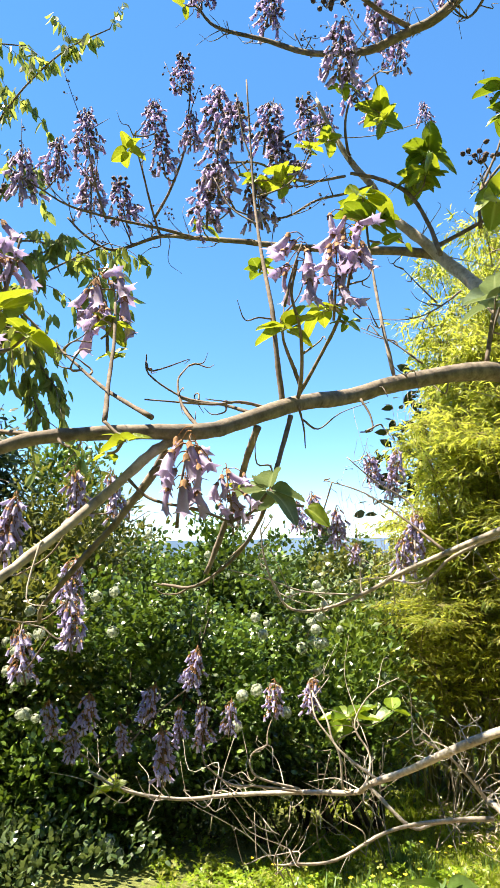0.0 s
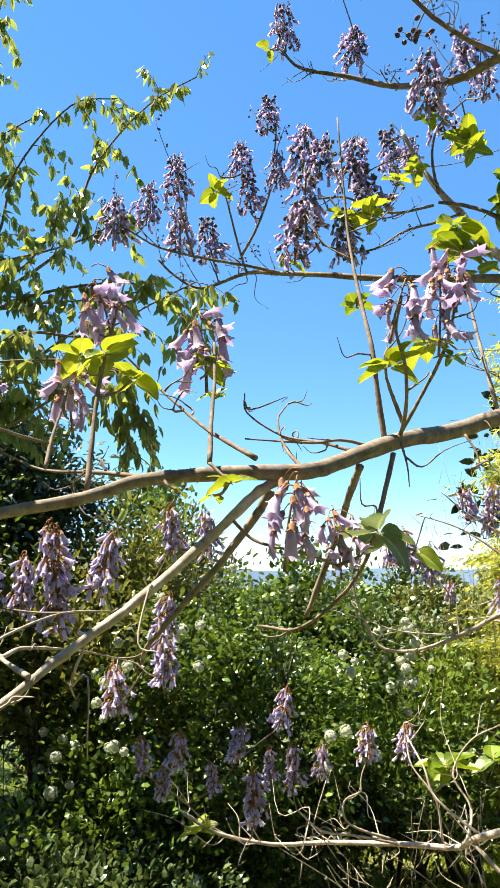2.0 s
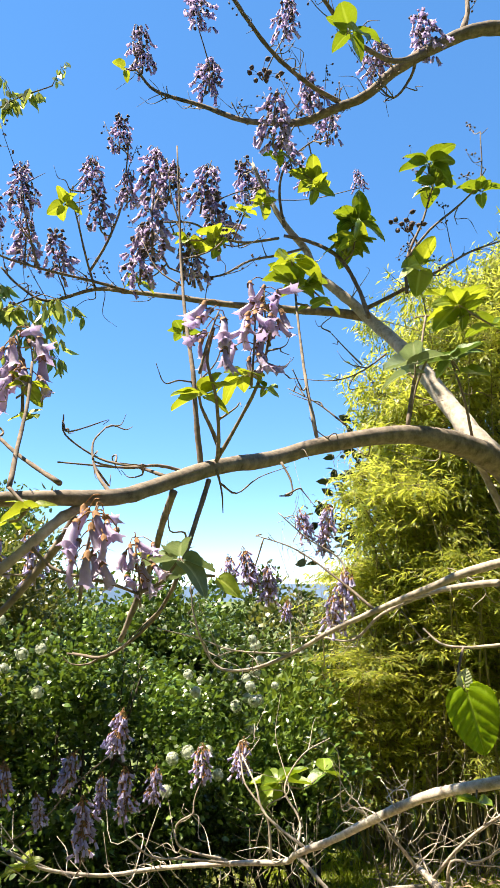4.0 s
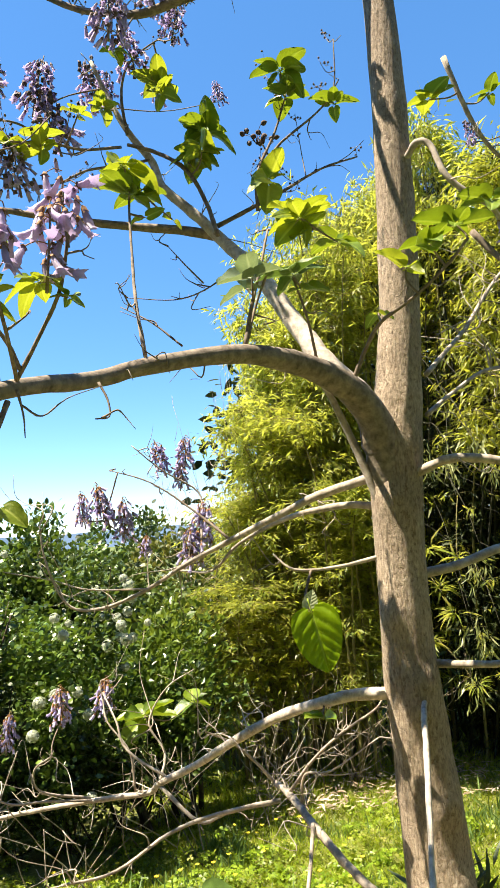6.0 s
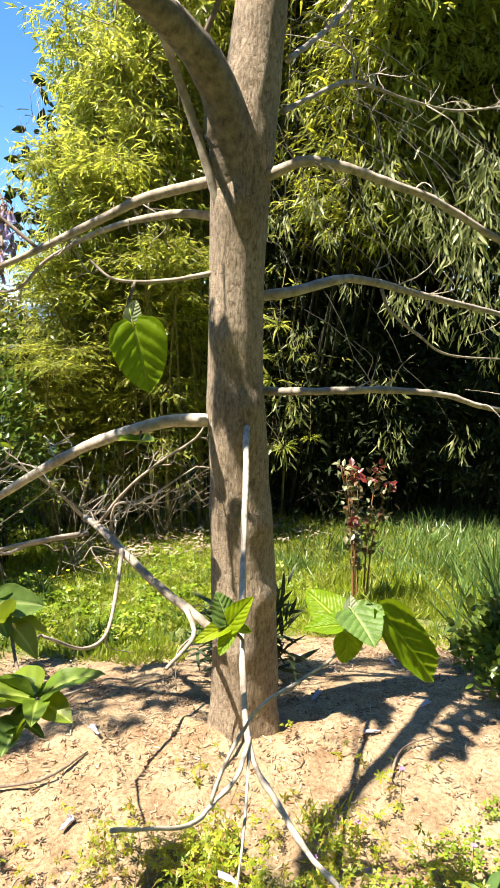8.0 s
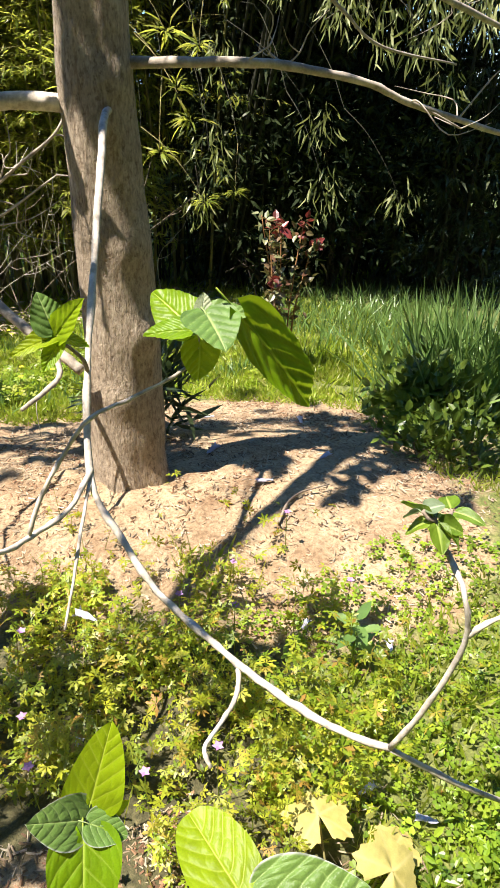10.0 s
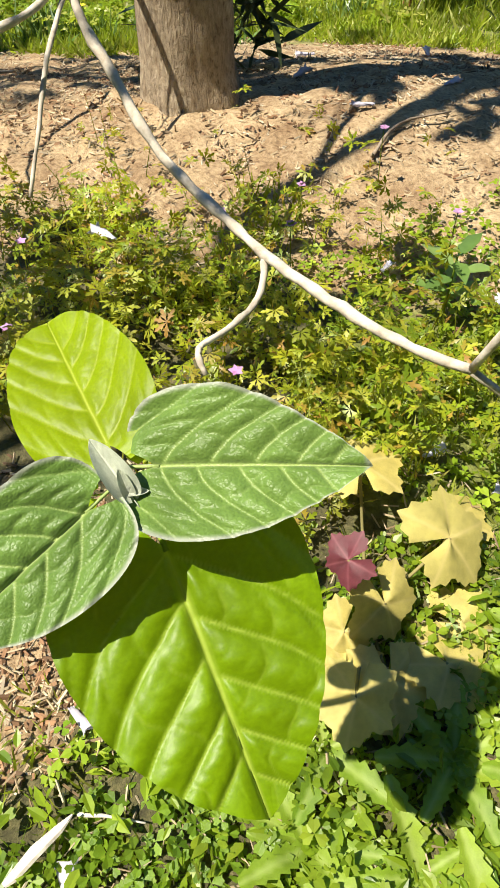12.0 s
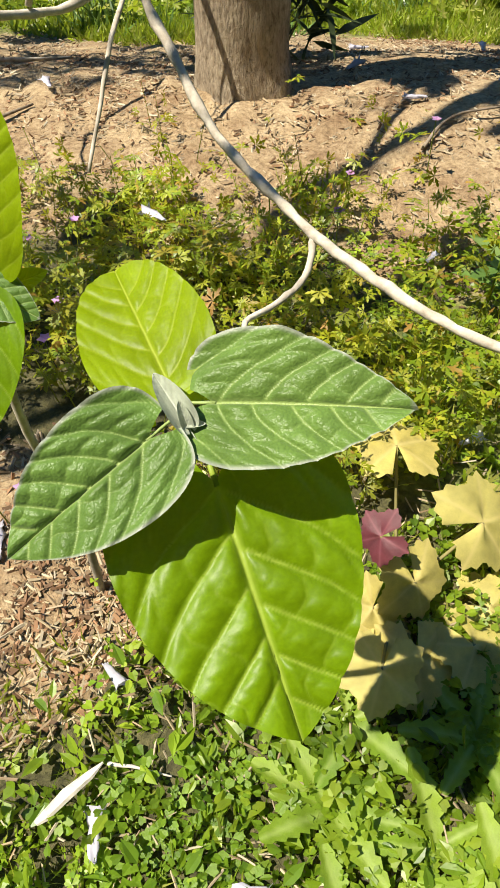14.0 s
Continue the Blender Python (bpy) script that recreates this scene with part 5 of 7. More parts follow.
for base, tip, face, mat, width in (
        ((0.941, 1.488, 0.682), (0.968, 1.457, 0.742), (-0.7, -0.5, 0.4), YOUNG, 0.75), ((0.937, 1.492, 0.690), (0.925, 1.505, 0.745), (-0.2, -0.9, 0.4), MATURE, 1.15),
        ((0.934, 1.49, 0.678), (0.868, 1.50, 0.664), (-0.1, -0.5, 0.85), YOUNG, 0.6), ((0.940, 1.486, 0.672), (0.905, 1.465, 0.640), (-0.2, -0.6, 0.7), FRESH, 0.7),
        ((0.948, 1.49, 0.676), (0.990, 1.48, 0.660), (0.1, -0.6, 0.8), FRESH, 0.7)):
    near_leaf(base, tip, face, mat, width)
reach((0.99, 2.04, 1.245), 0.004)
near_leaf((0.985, 2.02, 1.235), (1.01, 1.99, 1.075), (-0.35, -1, 0.3), FRESH, 1.0)
near_leaf((1.0, 2.05, 1.245), (1.10, 2.07, 1.235), (0, -0.5, 0.8), YOUNG, 0.7)
near_leaf((0.99, 2.05, 1.25), (1.0, 2.04, 1.30), (-0.2, -0.7, 0.6), SILVER, 1)


# ---- young plants in front ----
DOWNY = leaf_mat("downy_bud", [(0.44, 0.48, 0.38), (0.50, 0.54, 0.45)], (0.5, 0.55, 0.4), 0.2, 0.8, True, (0.6, 0.63, 0.55))


def seedling(name_label, foot, top, leaves, bud=True):
    t = thing("young_plant", name_label, "plant", (foot[0], foot[1], foot[2]), "young foxglove trees")
    b = Build()
    f, tp = np.array(foot), np.array(top)
    b.tube([f - (0, 0, 0.03), f * 0.7 + tp * 0.3 + (0.006, 0.004, 0), f * 0.3 + tp * 0.7 - (0.004, 0.003, 0), tp], [0.0045, 0.003], 8, 5, 0, 0.04, rng_tree)
    part("stem", b.mesh("stem", [PALE]), t, "thin pale woody stem")
    for base, tip, face, mat, width, puff, droop, cup, label in leaves:
        me = leaf_mesh("leaf", mat, 0.8, 110, 75, puff, droop, cup, 0.012, int(rng_tree.integers(50)), 1.0, (0.40 if bud else 0.8) if mat is YOUNG else 0.85, 0.6 if mat is MATURE else 0.5, 0.8 if mat is MATURE else 0.0, 0.24 if mat is YOUNG else 0.33)
        part("leaf", me, t, label, leaf_pose(base, tip, face, width))
    if bud:
        for dx, dy, dz in ((-0.007, 0.018, 0.026), (-0.001, 0.002, 0.022), (0.008, -0.008, 0.012)):
            me = leaf_mesh("bud", DOWNY, 0.6, 30, 21, 0.03, -0.1, 0.5, 0.0, 3)
            part("bud", me, t, "downy grey folded leaf bud", leaf_pose(tp + np.array((0, -0.004, 0.010)), tp + np.array((dx, dy, dz)) * 0.9, (-0.1, -0.4, 0.9), 0.75))
    return t


seedling("young foxglove tree with five heart-shaped leaves over mulch", (0.775, 0.79, 0.02), (0.776, 0.748, 0.468), [
    ((0.776, 0.768, 0.480), (0.773, 0.838, 0.493), (-0.22, -0.2, 1), YOUNG, 1.02, 0.018, 0.05, 0.10, "bright yellow-green round leaf"),
    ((0.789, 0.751, 0.479), (0.856, 0.706, 0.494), (0.0, -0.45, 0.9), MATURE, 0.92, 0.042, 0.10, 0.10, "downy grey-green leaf with sunk veins"),
    ((0.760, 0.744, 0.478), (0.6925, 0.724, 0.460), (0.12, -0.45, 0.9), MATURE, 0.92, 0.042, 0.10, 0.10, "downy grey-green leaf with sunk veins"),
    ((0.783, 0.737, 0.445), (0.7805, 0.632, 0.397), (0.0, -0.30, 0.95), FRESH, 1.18, 0.04, 0.12, 0.0, "large glossy light green leaf"),
    ((0.792, 0.775, 0.455), (0.812, 0.800, 0.452), (0.1, -0.2, 1), YOUNG, 1.1, 0.012, 0.05, 0.10, ""),
    ((0.762, 0.770, 0.452), (0.735, 0.782, 0.446), (0.1, -0.2, 1), YOUNG, 1.1, 0.012, 0.05, 0.10, ""),
])
seedling("young foxglove tree with downy leaves and a hanging leaf", (0.695, 0.95, 0.03), (0.706, 0.902, 0.455), [
    ((0.714, 0.905, 0.474), (0.744, 0.915, 0.545), (-0.3, -0.7, 0.7), YOUNG, 0.84, 0.012, 0.05, 0.10, "upright yellow-green leaf"),
    ((0.703, 0.900, 0.466), (0.660, 0.900, 0.498), (0.0, -0.75, 0.65), MATURE, 1.05, 0.025, 0.1, 0.1, "downy grey-green leaf"),
    ((0.707, 0.894, 0.465), (0.733, 0.873, 0.451), (0.1, -0.6, 0.8), MATURE, 1.1, 0.025, 0.1, 0.1, "downy grey-green leaf"),
    ((0.699, 0.890, 0.458), (0.671, 0.835, 0.402), (0.0, -0.55, 0.8), FRESH, 0.95, 0.02, 0.1, 0.1, "hanging light green leaf"),
    ((0.727, 0.897, 0.457), (0.745, 0.895, 0.462), (0.0, -0.6, 0.8), YOUNG, 0.9, 0.012, 0.05, 0.1, ""),
], False)


# ---- coral bells ----
def lobed_leaf(name, mat, lobes=5, seed=0):
    r = np.random.default_rng(seed)
    n = lobes * 16
    rings, verts, faces, vein = 6, [(0, 0, 0)], [], [1.0]
    for k in range(1, rings + 1):
        for i in range(n + 1):
            a = math.pi * (-0.93 + 1.86 * i / n)
            q = (i / n * lobes) % 1.0
            edge = (0.66 + 0.26 * (1 - abs(2 * q - 1)) ** 0.9 + 0.08 * abs(2 * ((q * 4) % 1.0) - 1)) * (1 + 0.07 * math.sin(2.3 * int(i / n * lobes) + seed))
            rr = edge * k / rings
            on = 0.6 * math.exp(-((q - 0.5) * rr / 0.03) ** 2)
            verts.append((rr * math.sin(a), rr * math.cos(a), 0.008 * rr * math.cos(2 * math.pi * q) - 0.18 * rr ** 2 + 0.04 * math.sin(a * 3 + seed)))
            vein.append(on)
    for i in range(n):
        faces.append((0, 2 + i, 1 + i))
        for k in range(rings - 1):
            o = 1 + k * (n + 1) + i
            faces.append((o, o + 1, o + n + 2, o + n + 1))
    b = Build()
    b.add(verts, faces)
    me = b.mesh(name, [mat])
    at = me.attributes.new("vein", "FLOAT", "POINT")
    at.data.foreach_set("value", np.array(vein, np.float32))
    return me


def coral_bells():
    t = thing("coral_bells", "coral bells with amber lobed leaves and purple ones below", "plant", (1.0, 0.82, 0.03))
    crown = np.array((0.99, 0.82, 0.03))
    for i, (p, s, mat, face) in enumerate((((1.038, 0.93, 0.125), 0.054, AMBER, (-0.2, -0.5, 0.8)), ((1.083, 0.825, 0.095), 0.058, AMBER, (-0.1, -0.5, 0.8)), ((0.915, 0.735, 0.085), 0.045, AMBER, (-0.1, -0.3, 0.9)),
                                           ((0.96, 0.74, 0.055), 0.05, AMBER, (0.1, -0.2, 0.9)), ((1.02, 0.73, 0.05), 0.05, AMBER, (0.2, -0.2, 0.9)), ((1.06, 0.76, 0.04), 0.05, AMBER, (0, -0.2, 0.9)),
                                           ((0.965, 0.835, 0.13), 0.03, PURPLE, (-0.3, -0.4, 0.8)), ((0.99, 0.80, 0.08), 0.045, AMBER, (0.1, -0.3, 0.9)), ((0.945, 0.80, 0.06), 0.04, AMBER, (0.1, -0.3, 0.9)), ((0.93, 0.77, 0.045), 0.045, AMBER, (0.1, -0.3, 0.9)), ((1.13, 0.86, 0.05), 0.05, AMBER, (0, 0, 1)))):
        b = Build()
        p = np.array(p)
        b.tube([crown, crown * 0.5 + p * 0.5 - (0, 0, 0.01), p], [0.0025, 0.0016], 5, 4)
        part("stalk", b.mesh("stalk", [CULM]), t)
        out = Vector(p - crown)
        out.z = -0.02
        part("leaf", lobed_leaf("leaf", mat, 5, i), t, "", leaf_pose(p, Vector(p) + out.normalized() * s, face))


CORAL = leaf_mat("coral_red_leaf", [(0.62, 0.16, 0.10), (0.55, 0.12, 0.09)], (0.8, 0.2, 0.1), 0.3, 0.5, True, (0.7, 0.3, 0.2))


def small_coral_bells():
    t = thing("coral_bells", "small coral bells plant with red and amber leaves", "plant", (0.55, 1.04, 0.02))
    crown = np.array((0.552, 1.035, 0.02))
    for i, (p, s, mat) in enumerate((((0.575, 1.065, 0.05), 0.034, CORAL), ((0.548, 1.02, 0.045), 0.036, AMBER), ((0.53, 1.06, 0.04), 0.036, CORAL))):
        b = Build()
        p = np.array(p)
        b.tube([crown, crown * 0.5 + p * 0.5, p], [0.002, 0.0012], 5, 3)
        part("stalk", b.mesh("stalk", [CULM]), t)
        out = Vector(p - crown)
        out.z = 0
        part("leaf", lobed_leaf("leaf", mat, 5, 30 + i), t, "", leaf_pose(p, Vector(p) + out.normalized() * s, (0, -0.3, 1)))


coral_bells()
small_coral_bells()


# ---- shrubs and trees behind ----
def crown_points(r, centre, radii, clumps, per, spread, lift=0.0):
    """Places and outward ways of leaves, gathered in clumps near the surface of an egg."""
    o = unit(r.normal(size=(clumps, 3)))
    o[:, 2] = np.where(o[:, 2] < -0.35, -o[:, 2], o[:, 2])
    c = o * np.array(radii) * r.uniform(0.45, 1.12, size=(clumps, 1))
    p = c[:, None] + r.normal(size=(clumps, per, 3)) * spread
    way = unit(p * 0.6 / np.array(radii) + r.normal(size=p.shape) * 0.6 + (0, 0, lift))
    return (p + np.array(centre)).reshape(-1, 3), way.reshape(-1, 3)


def shrub(name, label, category, foot, centre, radii, clumps, per, spread, leaf, mat, shape=SMALL, seed=1, lift=0.0, stems=7, stem_mat=None, group="", width=1.0, wood=0.02):
    r = np.random.default_rng(seed)
    foot = np.array((foot[0], foot[1], float(ground_z(foot[0], foot[1]))))
    t = thing(name, label, category, foot, group)
    b = Build()
    for _ in range(stems):
        o = unit(r.normal(size=3) + (0, 0, 0.6))
        e = np.array(centre) + o * np.array(radii) * 0.75
        mid = foot * 0.5 + e * 0.5 + r.normal(size=3) * np.array(radii) * 0.12
        st = foot + (r.normal() * 0.08, r.normal() * 0.08, -0.05)
        b.tube([st, mid, e], [wood, wood * 0.25], 6, 5, 0, 0.05, r)
        for _ in range(4):
            w = unit(r.normal(size=3))
            b.tube([mid, mid + w * np.array(radii) * 0.3, mid + w * np.array(radii) * 0.7], [wood * 0.4, wood * 0.1], 4, 3)
    part("woody_frame", b.mesh("woody_frame", [stem_mat or DARKBARK]), t)
    p, way = crown_points(r, centre, radii, clumps, per, spread, lift)
    keep = p[:, 2] > ground_z(p[:, 0], p[:, 1]) + 0.02
    p, way = p[keep], way[keep]
    face = np.array((0, 0, 1.0)) + r.normal(size=p.shape) * 0.55
    f = Build()
    f.many(shape, frames_for(way, face), p, (r.uniform(0.65, 1.25, size=(len(p), 1)) * leaf) * np.array((width, 1, 1)))
    part("foliage", f.mesh("foliage", [mat], False), t)
    return t, p


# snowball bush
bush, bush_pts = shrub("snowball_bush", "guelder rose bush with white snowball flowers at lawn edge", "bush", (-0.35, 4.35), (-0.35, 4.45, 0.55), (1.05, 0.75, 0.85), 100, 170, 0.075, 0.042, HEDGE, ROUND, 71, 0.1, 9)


def snowballs():
    r = np.random.default_rng(9)
    meshes = []
    for k in range(3):
        b = Build()
        d = unit(r.normal(size=(90, 3)))
        b.many(palmate(5, 0.5), frames_for(unit(np.cross(d, r.normal(size=d.shape))), d), d * 0.036 * r.uniform(0.9, 1.08, size=(90, 1)), np.full((90, 3), 0.0125))
        core = trumpet(8, ((-0.024, 0.004), (-0.016, 0.02), (0, 0.026), (0.016, 0.02), (0.024, 0.004)))
        b.add(core[0], core[1])
        meshes.append(b.mesh("snowball", [SNOW], False))
    front = bush_pts[(np.linalg.norm((bush_pts - (-0.35, 4.45, 0.55)) / (1.05, 0.75, 0.85), axis=1) > 0.98) & (bush_pts[:, 1] < 4.35) & (bush_pts[:, 2] > 0.2)]
    pick = []
    while len(pick) < 52:
        p = front[int(r.integers(len(front)))]
        if p[0] < -1.3 or (p[0] < -0.9 and r.random() < 0.6):
            continue
        if all(np.linalg.norm(p - q) > 0.075 for q in pick):
            pick.append(p)
    pick += [np.array(q) for q in ((-0.50, 3.80, 0.06), (-0.46, 3.78, 0.12), (-0.42, 3.80, 0.06))]
    for p in pick:
        out = unit(p - np.array((-0.35, 4.6, 0.5)))
        part("snowball", meshes[int(r.integers(3))], bush, "", Matrix.Translation(p + out * 0.09) @ Matrix.Scale(r.uniform(0.55, 0.95), 4))


snowballs()

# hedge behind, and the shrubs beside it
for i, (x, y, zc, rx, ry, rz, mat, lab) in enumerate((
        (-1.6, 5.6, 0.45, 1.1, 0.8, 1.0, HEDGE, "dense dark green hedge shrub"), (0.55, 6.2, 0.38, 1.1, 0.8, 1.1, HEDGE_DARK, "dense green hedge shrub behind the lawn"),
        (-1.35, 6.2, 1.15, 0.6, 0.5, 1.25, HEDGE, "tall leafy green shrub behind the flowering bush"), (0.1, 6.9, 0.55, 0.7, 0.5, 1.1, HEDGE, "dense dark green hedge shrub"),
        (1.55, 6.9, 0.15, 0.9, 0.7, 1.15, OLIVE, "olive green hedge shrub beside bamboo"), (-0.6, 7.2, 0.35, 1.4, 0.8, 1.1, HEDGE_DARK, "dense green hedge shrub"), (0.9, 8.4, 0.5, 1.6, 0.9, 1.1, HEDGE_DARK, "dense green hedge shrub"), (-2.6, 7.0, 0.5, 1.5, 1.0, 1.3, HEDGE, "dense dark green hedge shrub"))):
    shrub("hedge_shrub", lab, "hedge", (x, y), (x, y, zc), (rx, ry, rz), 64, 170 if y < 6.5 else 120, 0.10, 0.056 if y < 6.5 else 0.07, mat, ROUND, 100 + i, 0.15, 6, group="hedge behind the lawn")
shrub("bright_shrub", "light green shrub before the dark hedge", "bush", (1.1, 5.0), (1.1, 5.0, 0.35), (0.38, 0.35, 0.62), 70, 26, 0.06, 0.062, BRIGHT, SMALL, 120, 0.3, 6)
shrub("dark_shrub", "dark green shrub behind bare twigs", "bush", (0.75, 4.75), (0.75, 4.75, 0.15), (0.6, 0.45, 0.6), 110, 36, 0.09, 0.05, HEDGE, SMALL, 121, 0.2, 6)
shrub("evergreen_tree", "dark evergreen tree with fine bluish leaves", "tree", (-2.35, 5.4), (-2.35, 5.4, 1.55), (0.85, 0.75, 1.4), 380, 52, 0.12, 0.085, EVERGREEN, LANCE, 122, -0.1, 8, width=0.34)
shrub("feathery_shrub", "light feathery green shrub before the hedge", "bush", (-1.05, 5.2), (-1.05, 5.2, 0.95), (0.6, 0.45, 1.15), 170, 42, 0.08, 0.075, OLIVE, LANCE, 123, 0.3, 7, width=0.22)
shrub("spindly_shrub", "tall spindly olive shrub among the hedge", "bush", (-1.35, 4.2), (-1.35, 4.25, 0.75), (0.65, 0.4, 0.85), 130, 40, 0.09, 0.055, OLIVE, SMALL, 124, 0.2, 8)
shrub("leafy_shrub", "leafy shrub in dappled shade under the trees", "bush", (-2.3, 4.1), (-2.35, 4.15, 1.15), (0.7, 0.5, 1.15), 120, 80, 0.11, 0.055, HEDGE, ROUND, 125, 0.1, 8)
shrub("ivy_patch", "low glossy ivy covering the ground", "ground cover", (-1.35, 3.55), (-1.35, 3.6, 0.03), (0.95, 0.45, 0.22), 190, 34, 0.06, 0.045, IVY, ROUND, 126, 0.8, 5, wood=0.008)
shrub("low_shrub", "low dark leafy shrub in front of the flowering bush", "bush", (-0.6, 4.0), (-0.6, 4.05, 0.0), (0.38, 0.3, 0.34), 80, 36, 0.06, 0.045, HEDGE, ROUND, 128, 0.3, 6, wood=0.008)
shrub("low_shrub", "low leafy shrub beside the flowering bush", "bush", (-1.0, 3.85), (-1.0, 3.85, 0.12), (0.5, 0.35, 0.45), 120, 40, 0.06, 0.045, HEDGE, ROUND, 129, 0.3, 6, wood=0.008)
shrub("ivy_patch", "low green plants at the foot of bush", "ground cover", (-0.8, 3.75), (-0.8, 3.75, -0.1), (0.4, 0.3, 0.18), 60, 30, 0.05, 0.04, HEDGE, SMALL, 127, 0.8, 4, wood=0.006)


# Dark leaves put where the ground under the bush lies in shade.
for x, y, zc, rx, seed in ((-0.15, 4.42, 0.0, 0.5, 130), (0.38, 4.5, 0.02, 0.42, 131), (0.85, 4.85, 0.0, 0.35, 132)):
    shrub("low_shrub", "low undergrowth added to darken the hollow under the flowering bush", "bush", (x, y), (x, y, zc), (rx, 0.26, 0.36), 70, 60, 0.07, 0.04, HEDGE_DARK, SMALL, seed, 0.2, 6, wood=0.008)

# ---- drooping-leaved tree ----
def cherry_tree():
    r = np.random.default_rng(31)
    foot = np.array((-1.95, 3.3, float(ground_z(-1.95, 3.3))))
    t = thing("cherry_tree", "slender tree with drooping light green leaves", "tree", foot)
    b = Build()
    stem, _ = b.tube([foot - (0, 0, 0.1), (-1.93, 3.28, 0.8), (-1.85, 3.2, 1.7), (-1.75, 3.1, 2.4), (-1.72, 3.05, 2.9)], [0.055, 0.045, 0.034, 0.018, 0.006], 10, 6, 0, 0.03, r)
    part("trunk", b.mesh("trunk", [DARKBARK]), t)
    leaf_p, leaf_w = [], []
    for tw in TWIGS:
        b = Build()
        start = np.array(tw[0])
        root = stem[int(np.argmin(np.linalg.norm(stem - (start + (-0.3, 0, -0.35)), axis=1)))]
        pts = [root, (root + start) / 2 + r.normal(size=3) * 0.06, *[np.array(q) + r.normal(size=3) * 0.01 for q in tw]]
        line, tang = b.tube(pts, [0.011, 0.003], 6, 6, 0, 0.04, r)
        for i in range(5, len(line)):
            if r.random() < 0.46:
                for _ in range(int(r.integers(6, 12))):
                    leaf_p.append(line[i] + r.normal(size=3) * 0.014)
                    leaf_w.append(np.array((0, 0, -1)) + r.normal(size=3) * 0.42)
            if r.random() < 0.4:
                w = unit(tang[i] + r.normal(size=3) * 0.8)
                side = [line[i] + w * 0.045 * k + np.array((0, 0, -0.005 * k * k)) for k in range(5)]
                b.tube([side[0], side[2], side[4]], [0.0022, 0.0009], 4, 3)
                for q in side[1:]:
                    for _ in range(int(r.integers(2, 5))):
                        leaf_p.append(q + r.normal(size=3) * 0.008)
                        leaf_w.append(np.array((0, 0, -1)) + w * 0.2 + r.normal(size=3) * 0.3)
        part("branch", b.mesh("branch", [TWIG]), t)
    f = Build()
    p, w = np.array(leaf_p), np.array(leaf_w)
    f.many(OVAL, frames_for(w, r.normal(size=p.shape)), p, r.uniform(0.042, 0.08, size=(len(p), 1)) * np.array((0.7, 1, 1)))
    part("foliage", f.mesh("foliage", [CHERRY], False), t, "drooping folded light green leaves")


TWIGS = [
    [(-1.63, 2.9, 3.33), (-1.47, 2.9, 3.82), (-1.41, 2.9, 4.13), (-1.36, 2.9, 4.42)],
    [(-1.42, 2.8, 2.8), (-0.95, 2.8, 2.97), (-0.79, 2.8, 3.04), (-0.61, 2.8, 3.14)],
    [(-0.95, 2.8, 2.97), (-0.85, 2.8, 3.26), (-0.74, 2.8, 3.47), (-0.55, 2.8, 3.66), (-0.38, 2.8, 3.78)],
    [(-1.41, 2.9, 2.9), (-1.3, 2.9, 3.09), (-1.23, 2.9, 3.41), (-0.99, 2.9, 3.75), (-0.78, 2.9, 3.78)],
    [(-1.07, 2.7, 2.5), (-0.79, 2.7, 2.52), (-0.55, 2.7, 2.64), (-0.35, 2.7, 2.72)],
    [(-1.9, 3, 3.16), (-1.6, 3, 3.5), (-1.39, 3, 3.69), (-1.18, 3, 3.78)],
    [(-2, 3, 3.72), (-1.75, 3, 3.98), (-1.56, 3, 4.08)],
    [(-1.55, 2.8, 2.73), (-1.22, 2.8, 2.81), (-1.03, 2.8, 3.01), (-0.98, 2.8, 3.2)],
    [(-1.46, 2.8, 2.61), (-1.14, 2.8, 2.69), (-0.82, 2.8, 2.71), (-0.59, 2.8, 2.74)],
    [(-1.25, 2.6, 2.32), (-0.93, 2.6, 2.37), (-0.69, 2.6, 2.32), (-0.53, 2.6, 2.26)],
    [(-1.84, 2.9, 2.69), (-1.53, 2.9, 2.92), (-1.33, 2.9, 3.1)],
    [(-0.79, 2.7, 2.52), (-0.67, 2.7, 2.4), (-0.6, 2.7, 2.2), (-0.49, 2.7, 2.05)],
    [(-2.02, 3, 4.16), (-1.83, 3, 4.33), (-1.7, 3, 4.63)],
    [(-0.69, 2.8, 2.78), (-0.52, 2.8, 2.68), (-0.4, 2.8, 2.61)],
    [(-1.91, 2.9, 3.38), (-1.6, 2.9, 3.13), (-1.3, 2.9, 2.95)],
    [(-0.69, 2.6, 2.32), (-0.63, 2.6, 2.13), (-0.58, 2.6, 1.99)],
    [(-1.85, 2.9, 2.3), (-1.57, 2.9, 2.44), (-1.32, 2.9, 2.53), (-1.1, 2.9, 2.51)],
    [(-1.78, 2.8, 2.06), (-1.45, 2.8, 2.19), (-1.21, 2.8, 2.25), (-1, 2.8, 2.26)],
    [(-1.87, 3, 1.9), (-1.58, 3, 2.05), (-1.38, 3, 2.12)],
    [(-1.87, 2.9, 2.52), (-1.64, 2.9, 2.67), (-1.38, 2.9, 2.76), (-1.15, 2.9, 2.79)],
    [(-1.67, 2.7, 2.34), (-1.38, 2.7, 2.31), (-1.14, 2.7, 2.32), (-0.89, 2.7, 2.27)],
    [(-1.88, 2.9, 2.87), (-1.71, 2.9, 2.99), (-1.5, 2.9, 3.06)],
    [(-2, 3, 3.88), (-1.8, 3, 3.65), (-1.6, 3, 3.53)],
    [(-1.82, 2.9, 2.18), (-1.59, 2.9, 2.12), (-1.39, 2.9, 2.16), (-1.2, 2.9, 2.14)]]
cherry_tree()


